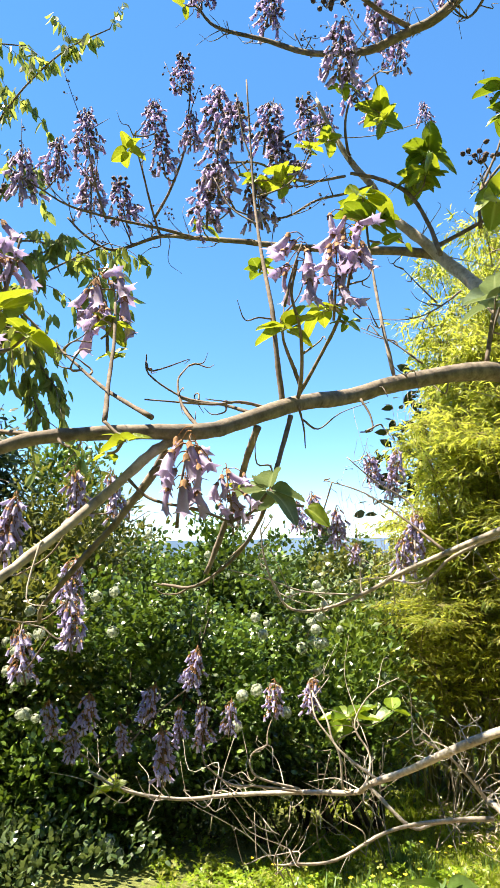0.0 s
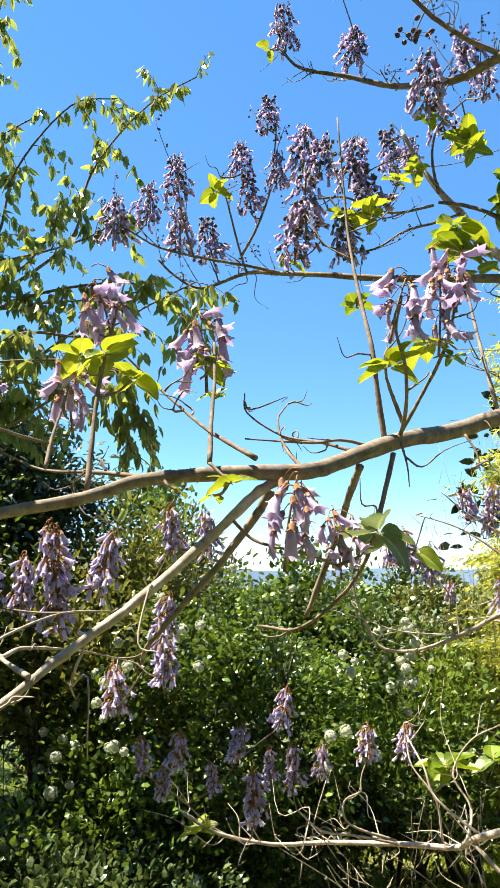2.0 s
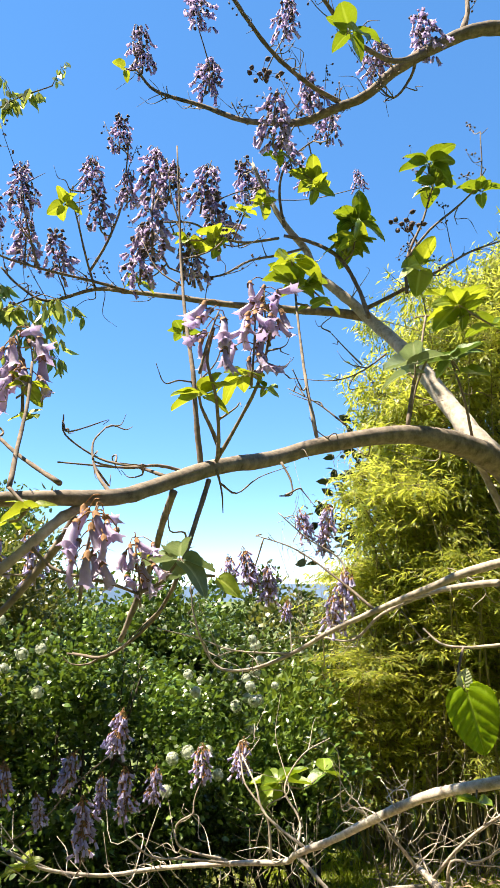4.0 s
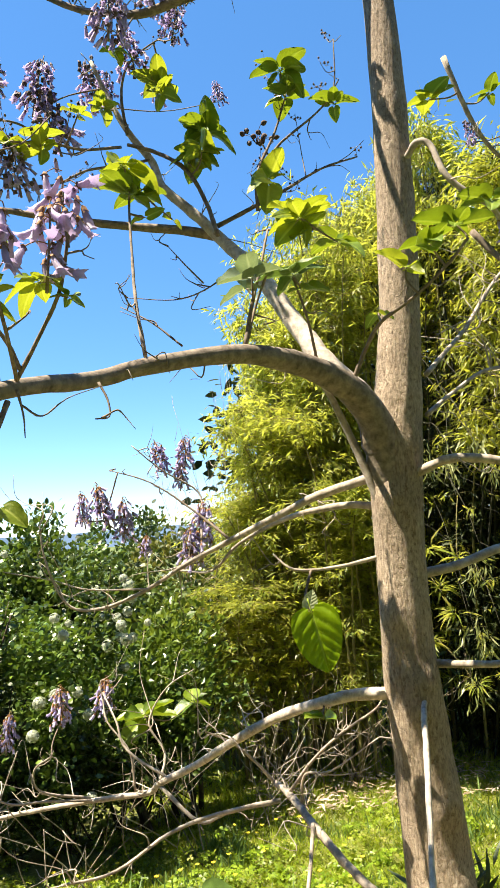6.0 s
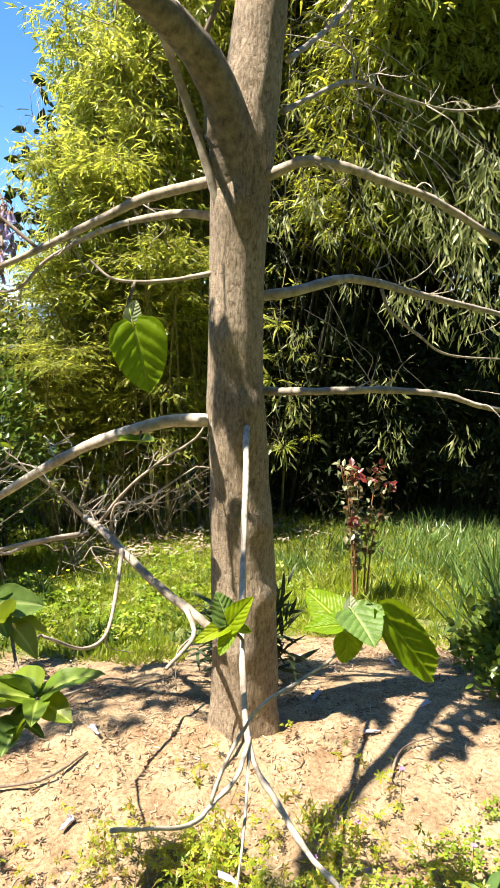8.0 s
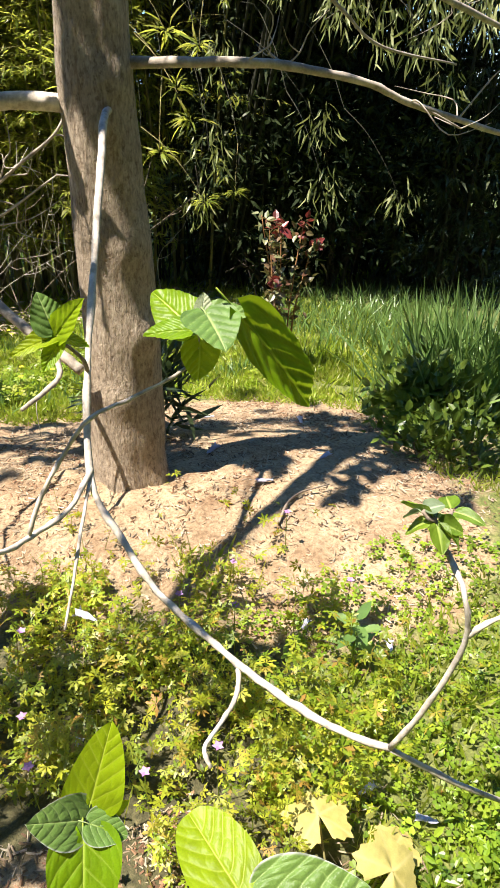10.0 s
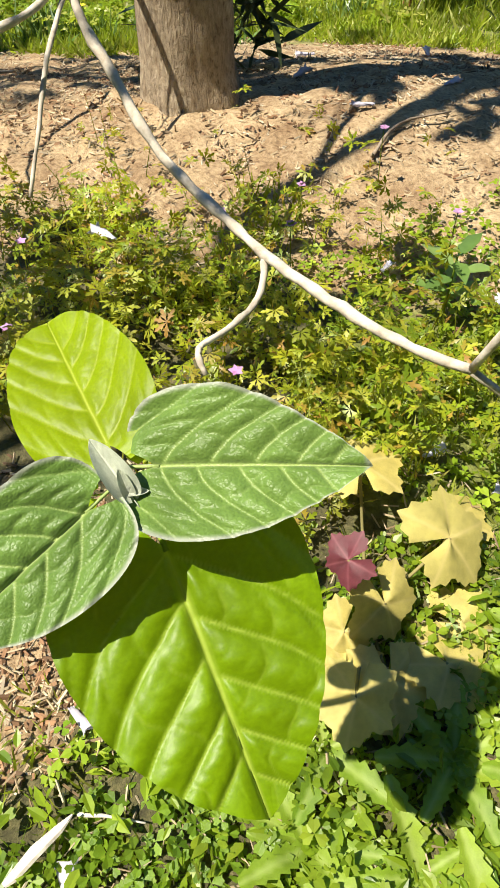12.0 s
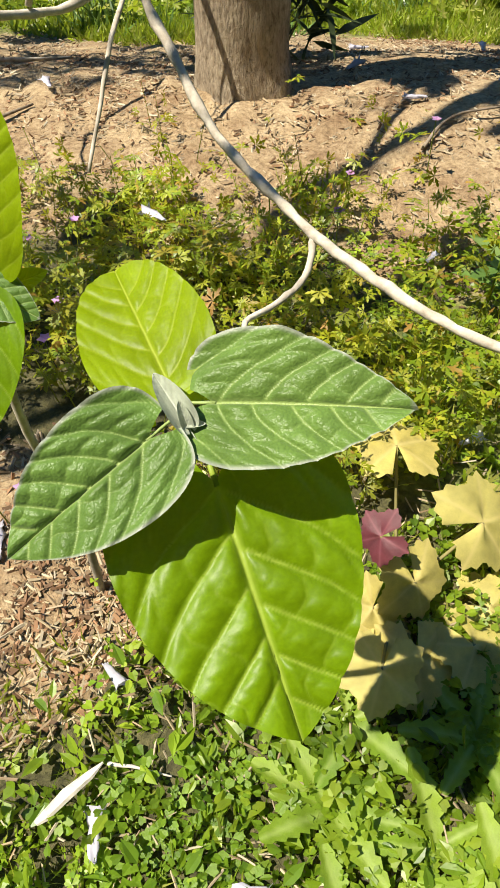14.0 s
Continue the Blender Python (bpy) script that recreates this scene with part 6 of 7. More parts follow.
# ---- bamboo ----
# Brightened bamboo leaf for the tops, with the sun painted into its colour.
CANOPY = leaf_mat("sun_toned_canopy_leaf", [(0.24, 0.29, 0.04), (0.34, 0.38, 0.05), (0.46, 0.46, 0.07), (0.18, 0.23, 0.03)], (0.74, 0.76, 0.07), 0.5, 0.42)
def bamboo_meshes(mat, seed, leaves, height, low, cane):
    """A leafy culm of that height, arching over at its tip: the cane and its leaves."""
    r = np.random.default_rng(seed)
    b = Build()
    lean = r.uniform(0, 6.28)
    top = np.array((math.cos(lean), math.sin(lean), 0)) * r.uniform(0.12, 0.38)
    pts = [np.array((0, 0, -0.1)), np.array((0, 0, height * 0.35)) + top * 0.06, np.array((0, 0, height * 0.7)) + top * 0.3, np.array((0, 0, height * 0.95)) + top * 0.8, np.array((0, 0, height)) + top * 1.25]
    line, tang = b.tube(pts, [0.013, 0.012, 0.009, 0.005, 0.002], 7, 7)
    for q in line[2:-4:3]:
        b.tube([q - (0, 0, 0.004), q, q + (0, 0, 0.004)], [0.0125, 0.016, 0.0125], 7, 1)
    place, way = [], []
    while len(place) < leaves:
        h = r.uniform(low, 1.0) ** 0.9
        i = min(len(line) - 1, int(h * len(line)))
        o = unit(np.array((r.normal(), r.normal(), 0.25 + r.normal() * 0.3)))
        ln = r.uniform(0.15, 0.62) * (1.15 - 0.5 * h)
        tipq = line[i] + o * ln + np.array((0, 0, -0.25 * ln))
        b.tube([line[i], tipq], [0.0022, 0.0009], 3, 1)
        for k in range(int(r.integers(9, 17))):
            q = line[i] + (tipq - line[i]) * r.uniform(0.35, 1.05) + r.normal(size=3) * 0.025
            place.append(q)
            way.append(o * 0.8 + r.normal(size=3) * 0.5 + np.array((0, 0, -0.55)))
    f = Build()
    p, w = np.array(place), np.array(way)
    f.many(BAMBOO_LEAF, frames_for(w, np.array((-0.2, 0, 1.0)) + r.normal(size=p.shape) * 0.5), p, r.uniform(0.7, 1.35, size=(len(p), 1)) * np.array((0.0165, 0.09, 0.1)))
    return b.mesh("culm", [cane]), f.mesh("leaves", [mat], False)


def bamboo_clump(label, mat, spots, seed, leaves, group, low=0.03, lean=0.0):
    r = np.random.default_rng(seed)
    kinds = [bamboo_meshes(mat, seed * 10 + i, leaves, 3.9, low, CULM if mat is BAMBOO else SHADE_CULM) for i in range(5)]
    c = np.mean([s[:2] for s in spots], axis=0)
    t = thing("bamboo_clump", label, "bamboo", (c[0], c[1], float(ground_z(*c))), group)
    for x, y, h in spots:
        culm, lv = kinds[int(r.integers(5))]
        m = pose(x, y, float(ground_z(x, y)), lean + r.normal() * 2.5, r.normal() * 2.5, 0) @ pose(0, 0, 0, 0, 0, r.uniform(0, 360)) @ Matrix.Diagonal((1, 1, h / 3.9, 1))
        part("culm", culm, t, "", m)
        part("leaves", lv, t, "", m)


def spots(r, n, x0, x1, y0, y1, h0, h1, slope=0.0):
    out = []
    for _ in range(n):
        x, y = r.uniform(x0, x1), r.uniform(y0, y1)
        out.append((x, y, r.uniform(h0, h1) + slope * (x - x0)))
    return out


rb = np.random.default_rng(77)
bamboo_clump("tall golden green bamboo clump in full sun", BAMBOO, spots(rb, 22, 2.15, 2.7, 5.7, 6.6, 2.0, 3.2, 1.3) + spots(rb, 24, 2.6, 3.2, 5.6, 6.7, 3.3, 4.2, 1.9) + spots(rb, 14, 3.1, 3.8, 5.6, 7.0, 5.0, 5.8), 7, 1450, "bamboo grove", 0.10)
bamboo_clump("young golden bamboo shoots at the clump's sunny edge", BAMBOO, spots(rb, 22, 1.7, 2.4, 5.4, 6.2, 0.9, 2.0, 0.9) + spots(rb, 12, 2.4, 3.7, 5.2, 5.8, 1.6, 3.0), 17, 1000, "bamboo grove", 0.18)
bamboo_clump("tall golden bamboo canes, leafy only above", BAMBOO, spots(rb, 14, 3.7, 5.2, 5.6, 7.0, 4.9, 5.7), 13, 1500, "bamboo grove", 0.55)
bamboo_clump("shorter bamboo canes with leafy tips coloured as sunlit", CANOPY, spots(rb, 16, 4.1, 6.2, 5.3, 6.0, 3.6, 4.3), 14, 900, "bamboo grove", 0.74)
bamboo_clump("tall bamboo grove with leaves darkened as in deep shade", SHADE_BAMBOO, spots(rb, 34, 4.0, 6.6, 4.9, 7.0, 4.2, 5.4) + spots(rb, 16, 5.6, 8.2, 2.6, 5.2, 4.2, 5.2), 8, 1400, "bamboo grove")
bamboo_clump("green bamboo thicket behind the trunk, coloured dark as in shade", SHADE_BAMBOO, spots(rb, 18, 3.7, 5.2, 5.2, 5.9, 2.2, 3.4) + spots(rb, 10, 4.6, 6.2, 3.8, 5.0, 3.4, 4.6), 9, 1300, "bamboo grove")

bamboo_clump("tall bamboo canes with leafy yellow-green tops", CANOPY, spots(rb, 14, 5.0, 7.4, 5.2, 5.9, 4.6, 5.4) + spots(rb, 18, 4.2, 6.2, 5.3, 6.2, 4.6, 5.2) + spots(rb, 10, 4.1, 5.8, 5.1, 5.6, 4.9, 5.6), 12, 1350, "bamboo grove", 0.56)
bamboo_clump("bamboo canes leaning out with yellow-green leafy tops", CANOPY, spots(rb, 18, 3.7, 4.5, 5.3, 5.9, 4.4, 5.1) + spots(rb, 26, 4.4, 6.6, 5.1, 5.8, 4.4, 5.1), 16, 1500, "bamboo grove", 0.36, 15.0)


def bamboo_sprays():
    r = np.random.default_rng(15)
    made = []
    for k in range(4):
        f = Build()
        n = 46
        p = r.normal(size=(n, 3)) * (0.055, 0.055, 0.07)
        w = p * (4, 4, 0) + r.normal(size=p.shape) * 0.35 + (0, 0, -1.0)
        f.many(LANCE, frames_for(w, r.normal(size=p.shape)), p, r.uniform(0.7, 1.25, size=(n, 1)) * np.array((0.012, 0.085, 0.1)))
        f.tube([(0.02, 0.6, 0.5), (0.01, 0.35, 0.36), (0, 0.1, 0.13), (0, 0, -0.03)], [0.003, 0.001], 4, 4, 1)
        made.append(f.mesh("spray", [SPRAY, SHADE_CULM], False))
    for k in range(4):
        f = Build()
        n = 30
        w = unit(r.normal(size=(n, 3)) * (1, 1, 0.35) + (0, 0, 0.15))
        p = w * r.uniform(0.01, 0.06, size=(n, 1))
        f.many(LANCE, frames_for(w, np.array((0, 0, 1.0)) + r.normal(size=p.shape) * 0.4), p, r.uniform(0.7, 1.25, size=(n, 1)) * np.array((0.016, 0.125, 0.25)))
        f.tube([(0.02, 0.6, 0.5), (0.01, 0.35, 0.36), (0, 0.1, 0.13), (0, 0, -0.03)], [0.004, 0.001], 4, 4, 1)
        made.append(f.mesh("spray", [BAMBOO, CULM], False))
    t = thing("bamboo_branches", "overhanging bamboo branches with hanging leaves coloured as sunlit", "bamboo", (4.6, 4.6, float(ground_z(4.6, 4.6))), "bamboo grove")
    hung = [(r.uniform(2.9, 4.2), r.uniform(2.9, 3.6), r.uniform(1.25, 2.3), r.uniform(0.7, 1.2), 0) for _ in range(20)]
    for x, y, z, s, gold in SPRAYS + hung:
        b = Build()
        m = Matrix.Translation((x, y, z)) @ pose(0, 0, 0, 0, 0, r.uniform(-40, 40)) @ Matrix.Scale(s, 4)
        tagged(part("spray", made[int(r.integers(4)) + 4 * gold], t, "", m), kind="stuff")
        e = m @ Vector((0.02, 0.6, 0.5))
        b.tube([tuple(e), (e.x + 0.2, e.y + 0.4, e.z + 0.25), (e.x + 0.45, e.y + 1.0, e.z + 0.5), (e.x + 0.7, e.y + 1.7, e.z + 0.3), (e.x + 0.85, 5.9, -0.6)], [0.0015, 0.002, 0.0035, 0.005, 0.009], 5, 6)
        part("cane", b.mesh("cane", [SHADE_CULM]), t)


SPRAYS = [
    (2.82, 4, 0.4, 0.75, 1),
    (2.85, 4.2, 0.82, 0.9, 1),
    (2.82, 4.3, 0.98, 0.8, 1),
    (2.77, 4.3, 1.25, 1, 1),
    (3.04, 4, 0.44, 0.5, 1),
    (2.7, 4.3, 0.64, 0.8, 1),
    (2.85, 4.1, 1.19, 0.8, 1),
    (2.85, 4, 0.7, 1, 0),
    (2.78, 4, 0.39, 0.8, 0),
    (3.17, 3, 1.71, 1.3, 0),
    (3.36, 3, 1.51, 1.3, 0),
    (3.2, 3.1, 1.28, 1, 0),
    (3.05, 3.2, 1.32, 0.8, 0),
    (3.05, 3.3, 0.85, 0.9, 0),
    (3.12, 3.3, 0.54, 0.9, 0),
    (3.62, 3.2, 0.46, 0.9, 0),
    (3.38, 3, 1.23, 1.1, 0),
    (2.84, 3.4, 1.4, 0.6, 0),
    (2.64, 3.6, 1.15, 0.7, 0),
    (3.07, 3.2, 1.75, 0.9, 0),
    (3.29, 2.9, 1.82, 1.2, 0),
    (2.74, 3.6, 1.87, 0.9, 0),
    (2.53, 3.9, 1.84, 0.9, 0),
    (3.02, 3.5, 1.88, 0.8, 0),
    (3.59, 3, 1.04, 0.9, 0),
    (2.67, 3.8, 1.79, 0.8, 0),
    (2.86, 3.6, 1.7, 0.7, 0)]
bamboo_sprays()
# Backing trees added behind the bamboo; their dark colour stands in for shade.
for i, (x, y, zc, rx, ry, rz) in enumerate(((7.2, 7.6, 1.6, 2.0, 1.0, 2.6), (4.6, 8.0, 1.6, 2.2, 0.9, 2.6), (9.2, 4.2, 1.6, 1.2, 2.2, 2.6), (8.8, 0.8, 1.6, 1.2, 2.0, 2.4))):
    shrub("screen_tree", "leafy backing tree closing the grove, coloured dark as in shade", "tree", (x, y), (x, y, zc), (rx, ry, rz), 180, 44, 0.26, 0.16, SHADE_GROVE, ROUND, 140 + i, 0.0, 8, group="trees behind the bamboo", wood=0.05)


# Filler shrubs whose dark leaf colour paints the shade under the bamboo.
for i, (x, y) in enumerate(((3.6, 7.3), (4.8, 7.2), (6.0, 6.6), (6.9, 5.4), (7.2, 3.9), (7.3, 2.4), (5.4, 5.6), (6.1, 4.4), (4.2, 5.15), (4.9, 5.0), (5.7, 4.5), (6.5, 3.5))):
    shrub("understorey_shrub", "dense shrub under the bamboo, coloured dark as in shade", "bush", (x, y), (x, y, 0.1), (0.9, 0.6, 1.2), 75, 46, 0.16, 0.095, SHADE_GROVE, LANCE, 160 + i, -0.1, 6, group="shrubs under the bamboo", width=0.24)
dark_tree, _ = shrub("dark_tree", "dark leafy tree with a stout brown trunk beyond the shrubs", "tree", (-2.62, 4.65), (-2.95, 4.85, 1.75), (0.9, 0.7, 1.45), 230, 60, 0.15, 0.075, EVERGREEN, ROUND, 171, 0.0, 8, wood=0.05)
bole = Build()
bole.tube([(-2.62, 4.65, -0.35), (-2.60, 4.65, 0.0), (-2.60, 4.67, 0.5), (-2.68, 4.72, 1.1), (-2.8, 4.8, 1.9)], [0.21, 0.18, 0.165, 0.15, 0.08], 14, 6, 0, 0.04, np.random.default_rng(172))
part("trunk", bole.mesh("trunk", [DARKBARK]), dark_tree, "stout dark brown trunk")


# ---- red-tipped shrub, long grass, dark shrub ----
def red_shrub():
    r = np.random.default_rng(21)
    gx, gy = 2.72, 3.1
    gz = float(ground_z(gx, gy))
    t = thing("red_tipped_shrub", "thin upright shrub with red young leaves on top", "shrub", (gx, gy, gz))
    g, red = Build(), Build()
    for k in range(7):
        b = Build()
        o = r.normal(size=2) * 0.05
        h = r.uniform(0.42, 0.84)
        line, _ = b.tube([(gx + o[0] * 0.6, gy + o[1] * 0.6, gz - 0.03), (gx + o[0], gy + o[1], gz + h * 0.5), (gx + o[0] * 2.2, gy + o[1] * 1.6, gz + h)], [0.006, 0.003], 6, 8, 0, 0.04, r)
        part("stem", b.mesh("stem", [CALYX]), t, "reddish brown stem")
        for q in line[7:]:
            n = 4
            w = r.normal(size=(n, 3)) + (0, 0, 0.1)
            g.many(OVAL, frames_for(w, np.array((0, 0, 1.0)) + r.normal(size=(n, 3)) * 0.5), np.repeat(q[None], n, 0) + r.normal(size=(n, 3)) * 0.02, r.uniform(0.03, 0.055, size=(n, 1)) * np.ones(3))
        if k < 5:
            n = 8
            w = r.normal(size=(n, 3)) + (0, 0, 0.1)
            red.many(OVAL, frames_for(w, np.array((0, -0.5, 1.0)) + r.normal(size=(n, 3)) * 0.5), np.repeat(line[-1][None], n, 0) + r.normal(size=(n, 3)) * 0.02, r.uniform(0.035, 0.06, size=(n, 1)) * np.ones(3))
    part("foliage", g.mesh("foliage", [BRONZE], False), t, "bronze and olive leaves")
    part("young_leaves", red.mesh("young_leaves", [RED], False), t, "bright red young leaves")


red_shrub()


def blades(b, r, pts, length, width, lean=0.45):
    w = np.stack([r.normal(size=len(pts)) * lean, r.normal(size=len(pts)) * lean, np.ones(len(pts))], -1)
    face = r.normal(size=w.shape)
    face[:, 2] = -np.abs(face[:, 2]) * 0.2
    ln = r.uniform(0.6, 1.3, size=(len(pts), 1)) * length
    b.many(BLADE, frames_for(w, face), pts, ln * np.array((width / length, 1, 1)))


def area(r, n, x0, x1, y0, y1, keep=None):
    x, y = r.uniform(x0, x1, n), r.uniform(y0, y1, n)
    if keep is not None:
        k = keep(x, y)
        x, y = x[k], y[k]
    return np.stack([x, y, ground_z(x, y) - 0.004], -1)


def long_grass(label, cx, cy, sx, sy, n, length, seed, mat=None):
    r = np.random.default_rng(seed)
    x, y = cx + r.normal(size=n) * sx, cy + r.normal(size=n) * sy
    b = Build()
    blades(b, r, np.stack([x, y, ground_z(x, y) - 0.01], -1), length, 0.016 if length > 0.3 else 0.010, 0.4)
    ob = new("long_grass", b.mesh("long_grass", [mat or LONG_GRASS], False))
    tagged(ob, label, "grass", kind="stuff")


long_grass("clump of long strap-leaved green grass beside the shrub", 2.95, 2.1, 0.14, 0.16, 900, 0.46, 51)
long_grass("tall grass at the foot of the dark grove", 3.9, 3.2, 0.4, 0.25, 500, 0.18, 53)
long_grass("uncut shaded grass before the bamboo", 4.3, 4.0, 0.7, 0.35, 1500, 0.15, 54)
long_grass("fresh tall grass along the shaded grove edge", 2.95, 3.15, 0.3, 0.22, 1100, 0.10, 52, GRASS)
shrub("leafy_weeds", "dark green leafy plant in the border", "plant", (2.5, 2.0), (2.5, 2.0, -0.08), (0.15, 0.15, 0.18), 60, 16, 0.04, 0.05, BRIGHT, OVAL, 131, 0.4, 7, CULM, wood=0.006)
shrub("leafy_weeds", "green leafy plant at the mulch edge", "plant", (2.3, 1.72), (2.3, 1.72, -0.06), (0.22, 0.2, 0.12), 60, 18, 0.045, 0.035, BRIGHT, OVAL, 132, 0.4, 6, CULM, wood=0.005)
shrub("leafy_weeds", "dark strappy plant beside the trunk", "plant", (1.55, 2.35), (1.55, 2.38, 0.05), (0.12, 0.12, 0.22), 22, 20, 0.04, 0.11, EVERGREEN, LANCE, 133, 0.5, 5, CULM, width=0.15, wood=0.004)


# ---- bare twigs by the bamboo ----
r_tuft = np.random.default_rng(58)
for i in range(14):
    long_grass("small tuft of darker uncut lawn grass", r_tuft.uniform(0.3, 2.9), r_tuft.uniform(2.95, 4.3), r_tuft.uniform(0.06, 0.16), r_tuft.uniform(0.05, 0.1), 170, r_tuft.uniform(0.06, 0.11), 300 + i)


def bare_shrub(x, y, h, seed, n=9, spread=0.55, label="tangle of bare grey twigs at lawn edge"):
    r = np.random.default_rng(seed)
    gz = float(ground_z(x, y))
    t = thing("bare_shrub", label, "shrub", (x, y, gz), "bare twiggy shrubs")
    for _ in range(n):
        b = Build()
        o = r.normal(size=2) * spread * h
        line, tang = b.tube([(x + r.normal() * 0.08, y + r.normal() * 0.08, gz - 0.02), (x + o[0] * 0.4, y + o[1] * 0.4, gz + h * 0.5), (x + o[0], y + o[1], gz + h * r.uniform(0.75, 1.1))], [0.004, 0.0012], 5, 6, 0, 0.25, r)
        for i in range(4, len(line), 2):
            w = unit(tang[i] + r.normal(size=3) * 0.8)
            b.tube([line[i], line[i] + w * 0.07, line[i] + w * 0.14 + (0, 0, 0.03)], [0.003, 0.001], 4, 2)
        part("stem", b.mesh("stem", [PALE if r.random() < 0.4 else TWIG]), t)


for i, (x, y, h) in enumerate(((2.05, 5.0, 0.9), (2.5, 5.2, 0.8), (1.5, 4.6, 0.6), (0.95, 4.1, 0.75), (0.45, 3.7, 0.55), (2.9, 5.0, 0.7), (1.95, 5.3, 1.0), (2.4, 5.2, 0.9))):
    bare_shrub(x, y, h, 200 + i, 6)
for i, (x, y, h) in enumerate(((1.8, 6.5, 2.9), (2.05, 6.3, 3.3), (2.4, 6.6, 4.0), (1.65, 6.7, 2.4))):
    bare_shrub(x, y, h, 220 + i, 12, 0.09, "tall wispy bare shoots beside the bamboo")


# ---- ground cover ----
WEED_ONE = leaf_mat("single_weed_leaf", [(0.30, 0.38, 0.02), (0.46, 0.48, 0.03), (0.14, 0.22, 0.02), (0.54, 0.52, 0.05), (0.34, 0.40, 0.03), (0.46, 0.21, 0.06)], (0.75, 0.72, 0.03), 0.38, 0.4, True)
CLOVER_ONE = leaf_mat("single_clover_leaf", [(0.15, 0.27, 0.02), (0.22, 0.36, 0.025), (0.09, 0.18, 0.015), (0.31, 0.43, 0.04)], (0.48, 0.64, 0.04), 0.35, 0.4, True)
CHIP_ONE = leaf_mat("single_chip", [(0.48, 0.38, 0.24), (0.60, 0.50, 0.35), (0.28, 0.185, 0.105), (0.40, 0.28, 0.16)], (0.5, 0.36, 0.2), 0.06, 0.8, True)
def loose_parts(name, shape, mat, parent, p, turn, size, centre, count=300):
    """The pieces nearest to a spot of the plan become objects of their own; gives back which ones stay joined."""
    near = np.argsort(np.hypot(p[:, 0] - centre[0], p[:, 1] - centre[1]))[:count]
    b = Build()
    b.add(shape[0], shape[1])
    mesh = b.mesh(name, [mat], False)
    for i in near:
        part(name, mesh, parent, "", Matrix.Translation(p[i]) @ Matrix(turn[i].tolist()).to_4x4() @ Matrix.Diagonal((*size[i], 1)))
    rest = np.ones(len(p), bool)
    rest[near] = False
    return rest


def lawn():
    r = np.random.default_rng(61)
    b = Build()
    keep = lambda x, y: (mulch_at(x, y) > 1.0 + 0.25 * np.sin(7 * x + 5 * y)) & (r.random(len(x)) < np.clip(1.3 - 0.13 * np.hypot(x, y), 0.25, 1)) & ((y < 3.0) | (x > 0.15 + 0.42 * (y - 3.6) + 0.12 * np.sin(9 * y)))
    blades(b, r, area(r, 120000, -1.0, 4.4, 2.5, 5.9, keep), 0.044, 0.0075, 0.75)
    blades(b, r, area(r, 44000, 1.12, 3.9, 0.55, 3.6, keep), 0.042, 0.0055, 0.65)
    blades(b, r, area(r, 9000, -3.2, 6.5, 5.0, 9.0), 0.09, 0.014)
    blades(b, r, area(r, 9000, -0.2, 1.3, 0.1, 0.9), 0.036, 0.0028, 0.8)
    blades(b, r, area(r, 1500, -3.4, -1.2, 3.0, 4.6), 0.07, 0.008)
    fade = lambda x, y: ((x < -0.25) | (x > 1.3) | (y < 0.1)) & (r.random(len(x)) < np.exp(-(np.hypot(x - 0.8, y - 0.3) / 2.4) ** 2)) & (mulch_at(x, y) > 1.1)
    blades(b, r, area(r, 40000, -3.5, 5.0, -3.2, 2.4, fade), 0.05, 0.007, 0.7)
    tagged(new("lawn_grass", b.mesh("lawn_grass", [GRASS], False)), "short sunlit lawn grass", "grass", kind="stuff")


